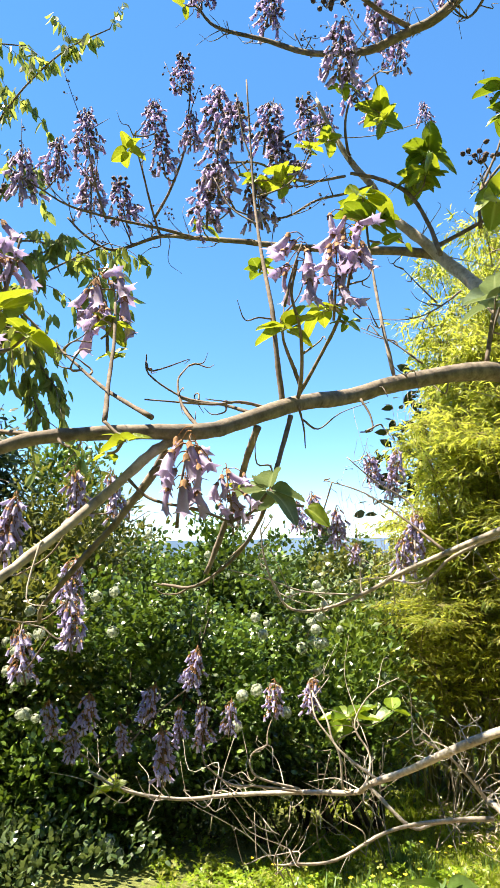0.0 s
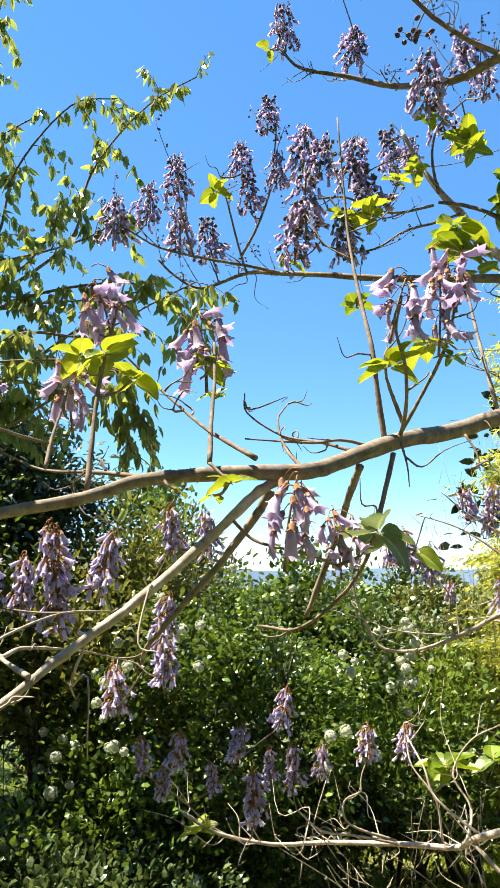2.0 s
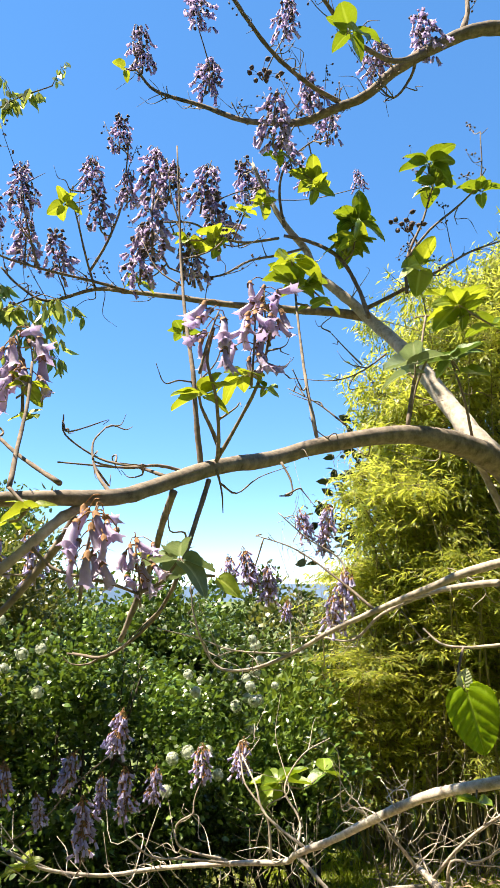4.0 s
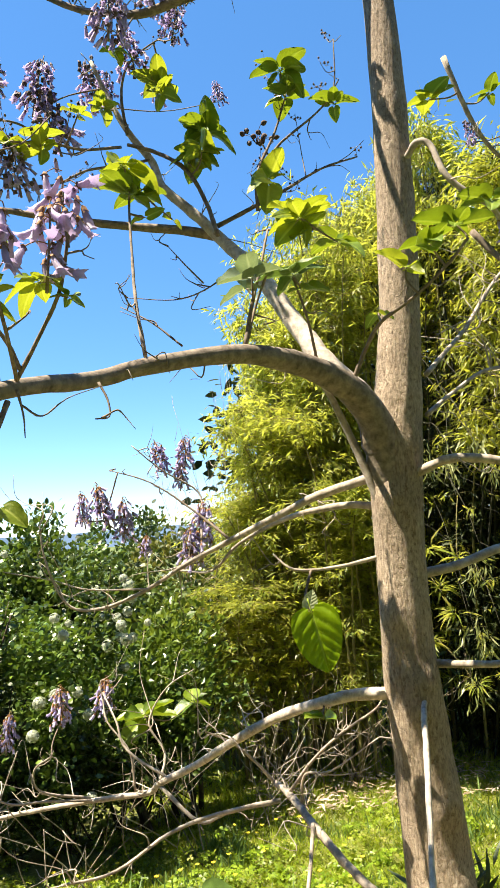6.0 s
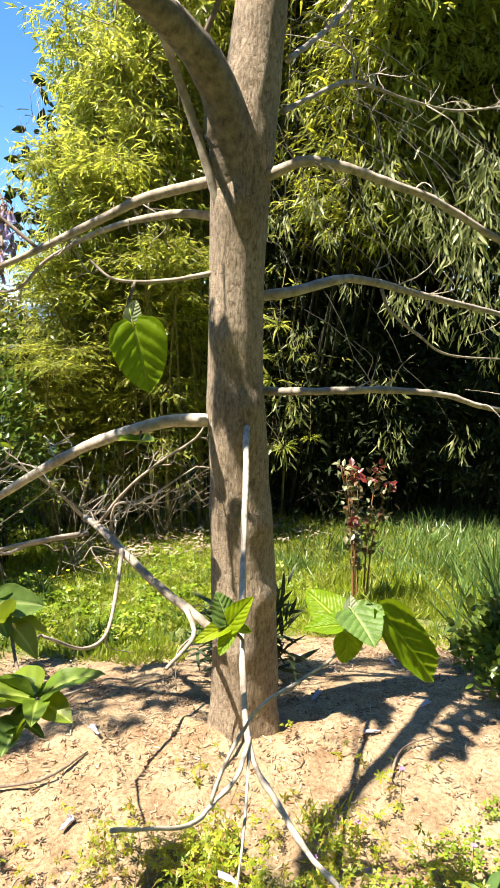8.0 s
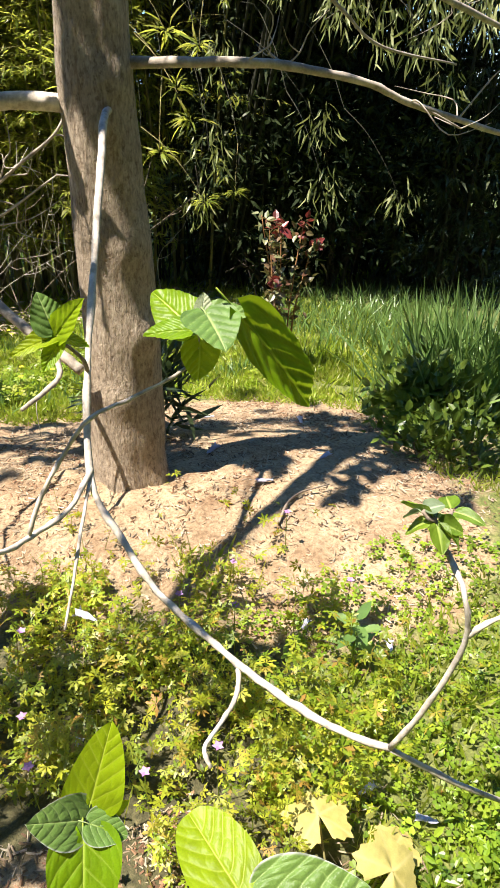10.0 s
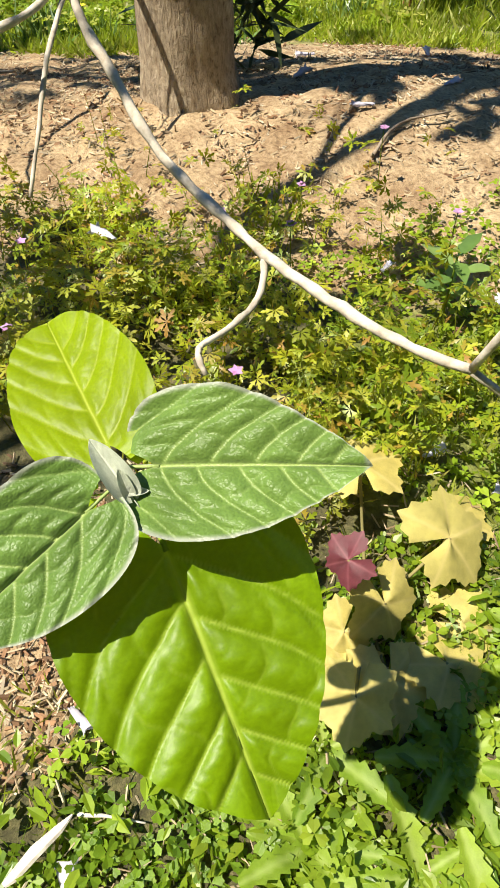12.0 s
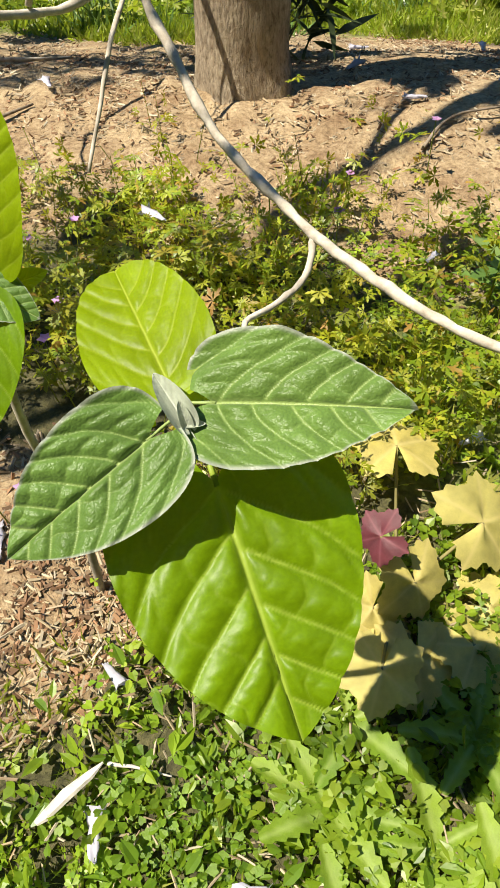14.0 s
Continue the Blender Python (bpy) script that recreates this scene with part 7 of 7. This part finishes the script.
def weeds():
    r = np.random.default_rng(62)
    b = Build()
    ob = new("cranesbill_weeds", bpy.data.meshes.new("cranesbill_weeds"))
    x, y = r.uniform(0.05, 1.9, 13000), r.uniform(0.9, 2.0, 13000)
    dens = np.exp(-((x - 0.8) / 0.56) ** 4) * (1 / (1 + np.exp((y - 1.60 + 0.35 * np.clip(x - 0.95, 0, 1) - 0.07 * np.sin(9 * x)) * 10))) * (1 / (1 + np.exp((0.98 - y) * 25)))
    dens = dens * np.clip(0.32 + 1.3 * np.sin(23 * x + 5 * np.sin(9 * y)) * np.sin(19 * y + 4 * np.sin(11 * x)), 0.05, 1)
    k = (r.random(len(x)) < dens) & (np.hypot((x - 0.58) / 0.26, (y - 1.02) / 0.18) > 1)
    x, y = x[k], y[k]
    for layer, (lo, hi, size) in enumerate(((0.005, 0.05, 0.016), (0.05, 0.11, 0.015), (0.10, 0.19, 0.0145))):
        p = np.stack([x, y, ground_z(x, y)], -1) + r.normal(size=(len(x), 3)) * (0.014, 0.014, 0)
        p[:, 2] += r.uniform(lo, hi, len(x)) * np.clip(1.9 - 0.85 * y, 0.4, 1.0)
        w = r.normal(size=p.shape) * (1, 1, 0.3)
        turn, sz = frames_for(w, np.array((0, 0, 1.0)) + r.normal(size=p.shape) * 0.6), r.uniform(0.5, 1.35, size=(len(p), 1)) * size * np.ones(3)
        if layer == 2:
            rest = loose_parts("leaf", LOBED, WEED_ONE, ob, p, turn, sz, (0.85, 1.1))
            p, turn, sz = p[rest], turn[rest], sz[rest]
        b.many(LOBED, turn, p, sz)
    for i in range(0, len(x), 6):
        g = float(ground_z(x[i], y[i]))
        o = r.normal(size=2) * 0.02
        b.tube([(x[i], y[i], g - 0.005), (x[i] + o[0] * 0.4, y[i] + o[1] * 0.4, g + 0.04), (x[i] + o[0], y[i] + o[1], g + r.uniform(0.06, 0.12))], [0.0011, 0.0007], 3, 2, 1)
    ob.data = b.mesh("cranesbill_weeds", [WEED, WEED], False)
    tagged(ob, "yellow-green cranesbill weeds covering the soil", "weeds", kind="stuff")


def clover():
    r = np.random.default_rng(63)
    b = Build()
    ob = new("clover_carpet", bpy.data.meshes.new("clover_carpet"))
    x, y = r.uniform(0.1, 1.35, 13500), r.uniform(0.1, 0.95, 13500)
    k = r.random(len(x)) < 1 / (1 + np.exp((y - 0.80 - 0.05 * np.sin(9 * x) - 0.12 * (x - 0.7)) * 30))
    x, y = x[k], y[k]
    p = np.stack([x, y, ground_z(x, y) + r.uniform(0.0, 1.0, len(x)) ** 1.5 * 0.05 * (0.6 + 0.4 * np.sin(31 * x + 3 * np.sin(17 * y)) * np.sin(27 * y))], -1)
    turn, sz = frames_for(r.normal(size=p.shape) * (1, 1, 0.35), np.array((-0.1, -0.1, 1.0)) + r.normal(size=p.shape) * 0.6), r.uniform(0.45, 1.45, size=(len(p), 1)) * 0.0095 * np.ones(3)
    rest = loose_parts("leaf", TREFOIL, CLOVER_ONE, ob, p, turn, sz, (0.72, 0.72))
    b.many(TREFOIL, turn[rest], p[rest], sz[rest])
    x, y = r.uniform(0.1, 1.35, 4000), r.uniform(0.1, 0.85, 4000)
    p = np.stack([x, y, ground_z(x, y) + r.uniform(0.0, 0.03, len(x))], -1)
    b.many(OVAL, frames_for(r.normal(size=p.shape) * (1, 1, 0.3) + (0, 0, 0.5), np.array((0, 0, 1.0)) + r.normal(size=p.shape) * 0.6), p, r.uniform(0.5, 1.4, size=(len(p), 1)) * np.array((0.014, 0.02, 0.02)))
    x, y = r.uniform(1.1, 1.9, 1500), r.uniform(0.6, 1.4, 1500)
    p = np.stack([x, y, ground_z(x, y) + r.uniform(0.004, 0.03, len(x))], -1)
    b.many(TREFOIL, frames_for(r.normal(size=p.shape) * (1, 1, 0.2), np.array((0, 0, 1.0)) + r.normal(size=p.shape) * 0.35), p, r.uniform(0.6, 1.3, size=(len(p), 1)) * 0.011 * np.ones(3))
    ob.data = b.mesh("clover_carpet", [CLOVER], False)
    tagged(ob, "carpet of small green clover leaves", "clover", kind="stuff")


BROAD = leaf_mat("broad_lawn_leaf", [(0.22, 0.36, 0.03), (0.31, 0.43, 0.04), (0.17, 0.30, 0.025)], (0.5, 0.66, 0.04), 0.35, 0.55, True, (0.5, 0.6, 0.2))


def lawn_weeds():
    r = np.random.default_rng(68)
    b = Build()
    c = np.stack([r.uniform(-0.2, 2.6, 150), r.uniform(2.75, 4.6, 150)], -1)
    c = c[(r.random(150) < np.clip(1.6 - 0.7 * (c[:, 1] - 2.75), 0.15, 1)) & (mulch_at(c[:, 0], c[:, 1]) > 1.05)]
    for x, y in c:
        n = int(r.integers(20, 60))
        q = np.array((x, y)) + r.normal(size=(n, 2)) * r.uniform(0.03, 0.08)
        p = np.stack([q[:, 0], q[:, 1], ground_z(q[:, 0], q[:, 1]) + r.uniform(0.01, 0.085, n)], -1)
        b.many(LOBED if r.random() < 0.5 else TREFOIL, frames_for(r.normal(size=p.shape) * (1, 1, 0.3), np.array((0, 0, 1.0)) + r.normal(size=p.shape) * 0.45), p, r.uniform(0.6, 1.3, size=(n, 1)) * r.uniform(0.014, 0.026) * np.ones(3), int(r.integers(2)))
    x, y = r.uniform(1.6, 3.6, 700), r.uniform(4.5, 5.4, 700)
    p = np.stack([x, y, ground_z(x, y) + r.uniform(0.03, 0.06, len(x))], -1)
    b.many(BAMBOO_LEAF, frames_for(r.normal(size=p.shape) * (1, 1, 0.1), np.array((0, 0, 1.0)) + r.normal(size=p.shape) * 0.3), p, r.uniform(0.6, 1.3, size=(len(p), 1)) * np.array((0.015, 0.08, 0.05)), 2)
    tagged(new("lawn_weeds", b.mesh("lawn_weeds", [GRASS, CLOVER, STRAW], False)), "leafy weed tufts and dry fallen leaves on the lawn", "weeds", kind="stuff")


def dandelions():
    r = np.random.default_rng(64)
    n = 15
    v, f = [], []
    for i in range(n):
        u = i / (n - 1)
        w = 0.145 * math.sin(math.pi * min(1, u * 0.82 + 0.06)) ** 0.8 * (0.72 + 0.36 * (i % 2)) + 0.006
        z = 0.22 * u - 0.30 * u * u + 0.015 * math.sin(u * 14)
        v += [(k * w, u - 0.03 * (i % 2) * abs(k), z + 0.45 * w * abs(k) ** 1.5) for k in (-1, -0.5, 0, 0.5, 1)]
    for i in range(n - 1):
        f += [(5 * i + k, 5 * i + k + 1, 5 * i + k + 6, 5 * i + k + 5) for k in range(4)]
    one = Build()
    one.add(v, f)
    mesh = one.mesh("leaf", [BROAD])
    mesh.attributes.new("vein", "FLOAT", "POINT").data.foreach_set("value", np.array([0.0, 0.0, 0.35, 0.0, 0.0] * n, np.float32))
    for x, y in ((0.90, 0.60), (0.83, 0.66), (0.98, 0.66), (0.93, 0.54), (0.80, 0.57), (1.06, 0.60), (1.0, 0.52), (0.87, 0.50), (1.12, 0.68), (0.95, 0.45), (1.05, 0.48), (0.88, 0.72), (1.1, 0.55)):
        gz = float(ground_z(x, y))
        t = thing("dandelion", "flat rosette of long toothed green leaves", "plant", (x, y, gz), "rosettes in the lawn")
        k = int(r.integers(5, 9))
        turn = frames_for(np.stack([np.cos(np.arange(k) * 6.28 / k + r.random()), np.sin(np.arange(k) * 6.28 / k), np.full(k, 0.35)], -1), np.tile((0, 0, 1.0), (k, 1)) + r.normal(size=(k, 3)) * 0.15)
        for i in range(k):
            part("leaf", mesh, t, "", Matrix.Translation((x, y, gz + 0.008)) @ Matrix(turn[i].tolist()).to_4x4() @ Matrix.Scale(r.uniform(0.045, 0.085), 4))


def mulch_chips():
    r = np.random.default_rng(65)
    b = Build()
    ob = new("straw_mulch", bpy.data.meshes.new("straw_mulch"))
    chip = ([(-0.5, 0, 0), (0, -0.05, 0.5), (0.5, 0, 0), (-0.4, 1, 0), (0, 1.05, 0.45), (0.45, 0.95, 0)], [(0, 1, 4, 3), (1, 2, 5, 4)])
    x, y = r.uniform(-0.4, 3.0, 90000), r.uniform(0.7, 3.3, 90000)
    k = mulch_at(x, y) < 1.05
    near = (x < 0.95) & (y < 1.3)
    k = k & ((r.random(len(x)) < 0.5) | near)
    x, y = x[k], y[k]
    p = np.stack([x, y, ground_z(x, y) + 0.001], -1)
    b.many(chip, frames_for(r.normal(size=p.shape) * (1, 1, 0.15), np.array((0, 0, 1.0)) + r.normal(size=p.shape) * 0.25), p, r.uniform(0.4, 1.5, size=(len(p), 1)) ** 1.6 * np.array((0.0024, 0.0105, 0.003)))
    x, y = r.uniform(0.38, 0.95, 2200), r.uniform(0.82, 1.12, 2200)
    p = np.stack([x, y, ground_z(x, y) + 0.002], -1)
    b.many(chip, frames_for(r.normal(size=p.shape) * (1, 1, 0.3), np.array((0, 0, 1.0)) + r.normal(size=p.shape) * 0.5), p, r.uniform(0.4, 1.5, size=(len(p), 1)) * np.array((0.004, 0.007, 0.005)), 1)
    x, y = r.uniform(0.38, 0.95, 2600), r.uniform(0.82, 1.12, 2600)
    p = np.stack([x, y, ground_z(x, y) + 0.002], -1)
    turn, sz = frames_for(r.normal(size=p.shape) * (1, 1, 0.2), np.array((0, 0, 1.0)) + r.normal(size=p.shape) * 0.3), r.uniform(0.5, 1.4, size=(len(p), 1)) * np.array((0.0026, 0.009, 0.003))
    rest = loose_parts("chip", chip, CHIP_ONE, ob, p, turn, sz, (0.65, 0.95))
    b.many(chip, turn[rest], p[rest], sz[rest])
    x, y = r.uniform(0.3, 1.2, 1500), r.uniform(0.35, 0.95, 1500)
    p = np.stack([x, y, ground_z(x, y) + r.uniform(0.004, 0.02, len(x))], -1)
    b.many(chip, frames_for(r.normal(size=p.shape) * (1, 1, 0.3), np.array((0, 0, 1.0)) + r.normal(size=p.shape) * 0.3), p, r.uniform(0.5, 1.6, size=(len(p), 1)) * np.array((0.0018, 0.014, 0.002)))
    x, y = r.uniform(-0.4, 3.0, 30000), r.uniform(0.7, 3.3, 30000)
    k = (mulch_at(x, y) < 1.1) & ((np.sin(7 * x + 2 * np.sin(5 * y)) * np.sin(6 * y + 1.5 * np.sin(4 * x)) > r.normal(size=len(x)) * 0.35) | (y < 1.2))
    x, y = x[k], y[k]
    p = np.stack([x, y, ground_z(x, y) + 0.002], -1)
    b.many(chip, frames_for(r.normal(size=p.shape) * (1, 1, 0.25), np.array((0, 0, 1.0)) + r.normal(size=p.shape) * 0.4), p, r.uniform(0.4, 1.5, size=(len(p), 1)) * np.array((0.004, 0.01, 0.004)), 1)
    ob.data = b.mesh("straw_mulch", [STRAW, BARK_CHIP], False)
    tagged(ob, "pale straw and bark chips round the trunk", "mulch", kind="stuff")


lawn()
weeds()
clover()
lawn_weeds()
dandelions()
mulch_chips()


# ---- small things on the ground ----
def fallen_flower(place, turn, size, seed):
    r = np.random.default_rng(seed)
    b = Build()
    sv = np.array(NEAR_BELL[0])
    sv[:, 2] *= 0.45
    sv += r.normal(size=sv.shape) * 0.025
    b.many((sv, NEAR_BELL[1]), frames_for([(math.cos(turn), math.sin(turn), -0.02)], [(0.1, 0, 1.0)]), [(place[0], place[1], float(ground_z(place[0], place[1])) + place[2])], [size])
    ob = new("fallen_flower", b.mesh("fallen_flower", [WHITE_PETAL]))
    tagged(ob, "faded pale lilac blossom lying on the ground", "flower", "fallen blossoms")


for i, (x, y, z, a, s) in enumerate(((1.565, 2.03, 0.01, 0.5, 0.06), (0.95, 1.478, 0.09, 2.0, 0.05), (0.68, 0.86, 0.02, -1.2, 0.032), (0.63, 0.70, 0.024, 1.3, 0.042), (0.78, 0.80, 0.02, 0.3, 0.03), (0.51, 0.69, 0.024, 0.8, 0.04), (1.82, 1.80, 0.01, 0.2, 0.05), (2.05, 2.15, 0.01, 1.0, 0.05),
                                    (0.73, 0.64, 0.024, -0.6, 0.032), (1.30, 1.27, 0.05, 0.4, 0.03), (0.60, 1.02, 0.01, 1.5, 0.05), (1.42, 1.13, 0.02, 0.9, 0.04), (1.15, 0.95, 0.03, 0.0, 0.035), (1.22, 0.85, 0.02, 2.2, 0.035), (1.60, 1.75, 0.01, 2.6, 0.05), (1.9, 2.5, 0.01, 2.6, 0.06), (0.8, 1.25, 0.06, 0.6, 0.03), (0.7, 1.9, 0.02, 0.6, 0.05), (0.9, 2.2, 0.02, 1.6, 0.05))):
    fallen_flower((x, y, z), a, s, 300 + i)


def pink_flower(place, seed):
    r = np.random.default_rng(seed)
    g = float(ground_z(place[0], place[1]))
    t = thing("cranesbill_flower", "tiny pink five-petalled flower on thin stalk", "flower", (place[0], place[1], g), "flowers among the weeds")
    b = Build()
    top = np.array((place[0], place[1], g + place[2]))
    b.tube([(place[0] + 0.01, place[1] + 0.01, g - 0.01), (place[0], place[1], g + place[2] * 0.6), top], [0.001, 0.0008], 4, 3)
    part("stalk", b.mesh("stalk", [WEED]), t)
    f = Build()
    k = np.arange(5) * 2 * math.pi / 5 + r.random()
    f.many(SMALL, frames_for(np.stack([np.cos(k), np.sin(k), np.full(5, 0.3)], -1), np.tile((-0.2, -0.4, 1.0), (5, 1))), np.tile(top, (5, 1)), np.full((5, 3), 0.0095) * (1.2, 1, 1))
    part("petals", f.mesh("petals", [PINK]), t)


rp = np.random.default_rng(70)
for i in range(20):
    x, y = rp.uniform(0.4, 1.5), rp.uniform(1.02, 1.7)
    pink_flower((x, y, rp.uniform(0.08, 0.15)), 400 + i)


def lawn_flower(x, y, seed):
    r = np.random.default_rng(seed)
    g = float(ground_z(x, y))
    t = thing("yellow_lawn_flower", "small yellow buttercup in the lawn", "flower", (x, y, g), "yellow flowers in the lawn")
    b = Build()
    b.tube([(x, y, g - 0.01), (x, y + 0.004, g + 0.05), (x + 0.005, y, g + 0.09)], [0.0015, 0.001], 4, 2)
    part("stalk", b.mesh("stalk", [GRASS]), t)
    f = Build()
    k = np.arange(6) * 2 * math.pi / 6 + r.random()
    f.many(SMALL, frames_for(np.stack([np.cos(k), np.sin(k), np.full(6, 0.4)], -1), np.tile((0, 0, 1.0), (6, 1))), np.tile((x + 0.005, y, g + 0.09), (6, 1)), np.full((6, 3), 0.014) * (1.4, 1, 1))
    part("petals", f.mesh("petals", [YELLOW]), t)


for i in range(44):
    lawn_flower(rp.uniform(0.0, 1.9), rp.uniform(2.95, 4.4), 500 + i)


def stick(label, pts, r0, r1, mat):
    b = Build()
    b.tube([(x, y, float(ground_z(x, y)) + z) for x, y, z in pts], [r0, r1], 7, 4, 0, 0.12, rng_tree)
    tagged(new("fallen_stick", b.mesh("fallen_stick", [mat])), label, "stick", "sticks on the ground")


def splinter(label, a, b, width, thick):
    """A flat split sliver of wood, pointed at one end, between two places."""
    a, b = np.array(a), np.array(b)
    along, up = unit(b - a), np.array((0, 0, 1.0))
    side = unit(np.cross(along, up))
    ln = np.linalg.norm(b - a)
    m = Build()
    v = []
    for u, w, d in ((0, 0.45, 0.6), (0.12, 0.8, 0.9), (0.45, 1.0, 1.0), (0.8, 0.72, 0.8), (1.0, 0.16, 0.3)):
        c = a + along * ln * u + side * width * 0.08 * math.sin(u * 9)
        v += [c - side * width * w / 2, c - side * width * w * 0.2 + up * thick * d, c + side * width * w * 0.3 + up * thick * d * 0.8, c + side * width * w / 2]
    f = [(0, 1, 2, 3), (19, 18, 17, 16)]
    for k in range(4):
        f += [(4 * k + i, 4 * k + 4 + i, 4 * k + 4 + (i + 1) % 4, 4 * k + (i + 1) % 4) for i in range(4)]
    m.add(v, f)
    tagged(new("wood_splinter", m.mesh("wood_splinter", [DEADWOOD], False)), label, "splinter", "sticks on the ground")


splinter("flat weathered pale wood splinter on the clover", (0.592, 0.745, 0.045), (0.658, 0.768, 0.052), 0.0115, 0.004)
stick("thin dry twig in the clover", ((0.66, 0.77, 0.02), (0.685, 0.755, 0.02), (0.71, 0.738, 0.018)), 0.0016, 0.001, DEADWOOD)
stick("thin dry twig on the mulch", ((1.5, 1.6, 0.01), (1.6, 1.66, 0.014), (1.72, 1.65, 0.01)), 0.004, 0.002, TWIG)
stick("thin dry twig on the mulch", ((0.7, 2.6, 0.01), (0.85, 2.55, 0.02), (1.02, 2.62, 0.01)), 0.008, 0.003, PALE)
stick("dry twig lying on the pale mulch", ((0.5, 2.2, 0.01), (0.7, 2.1, 0.02), (0.85, 2.15, 0.01)), 0.006, 0.003, TWIG)
stick("small pale bark sliver by the plant", ((0.612, 1.245, 0.03), (0.616, 1.215, 0.035), (0.62, 1.185, 0.03)), 0.009, 0.007, DEADWOOD)
stick("small pale bark sliver by the plant", ((0.745, 1.0, 0.01), (0.748, 0.985, 0.012), (0.752, 0.965, 0.01)), 0.004, 0.003, DEADWOOD)


def little_weed(place, seed):
    r = np.random.default_rng(seed)
    g = float(ground_z(place[0], place[1]))
    t = thing("blue_green_weed", "small blue-green weed with narrow whorled leaves", "plant", (place[0], place[1], g))
    b = Build()
    b.tube([(place[0], place[1], g - 0.01), (place[0], place[1], g + 0.06), (place[0], place[1], g + 0.12)], [0.002, 0.0015], 5, 2)
    part("stem", b.mesh("stem", [CLOVER]), t)
    f = Build()
    k = np.arange(9) * 2.4
    f.many(OVAL, frames_for(np.stack([np.cos(k), np.sin(k), np.full(9, 0.25)], -1), np.tile((0, 0, 1.0), (9, 1))), np.stack([np.full(9, place[0]), np.full(9, place[1]), g + np.linspace(0.05, 0.12, 9)], -1), np.full((9, 3), 0.062) * (0.6, 1, 1))
    part("leaves", f.mesh("leaves", [LONG_GRASS]), t)


little_weed((1.347, 1.169), 7)
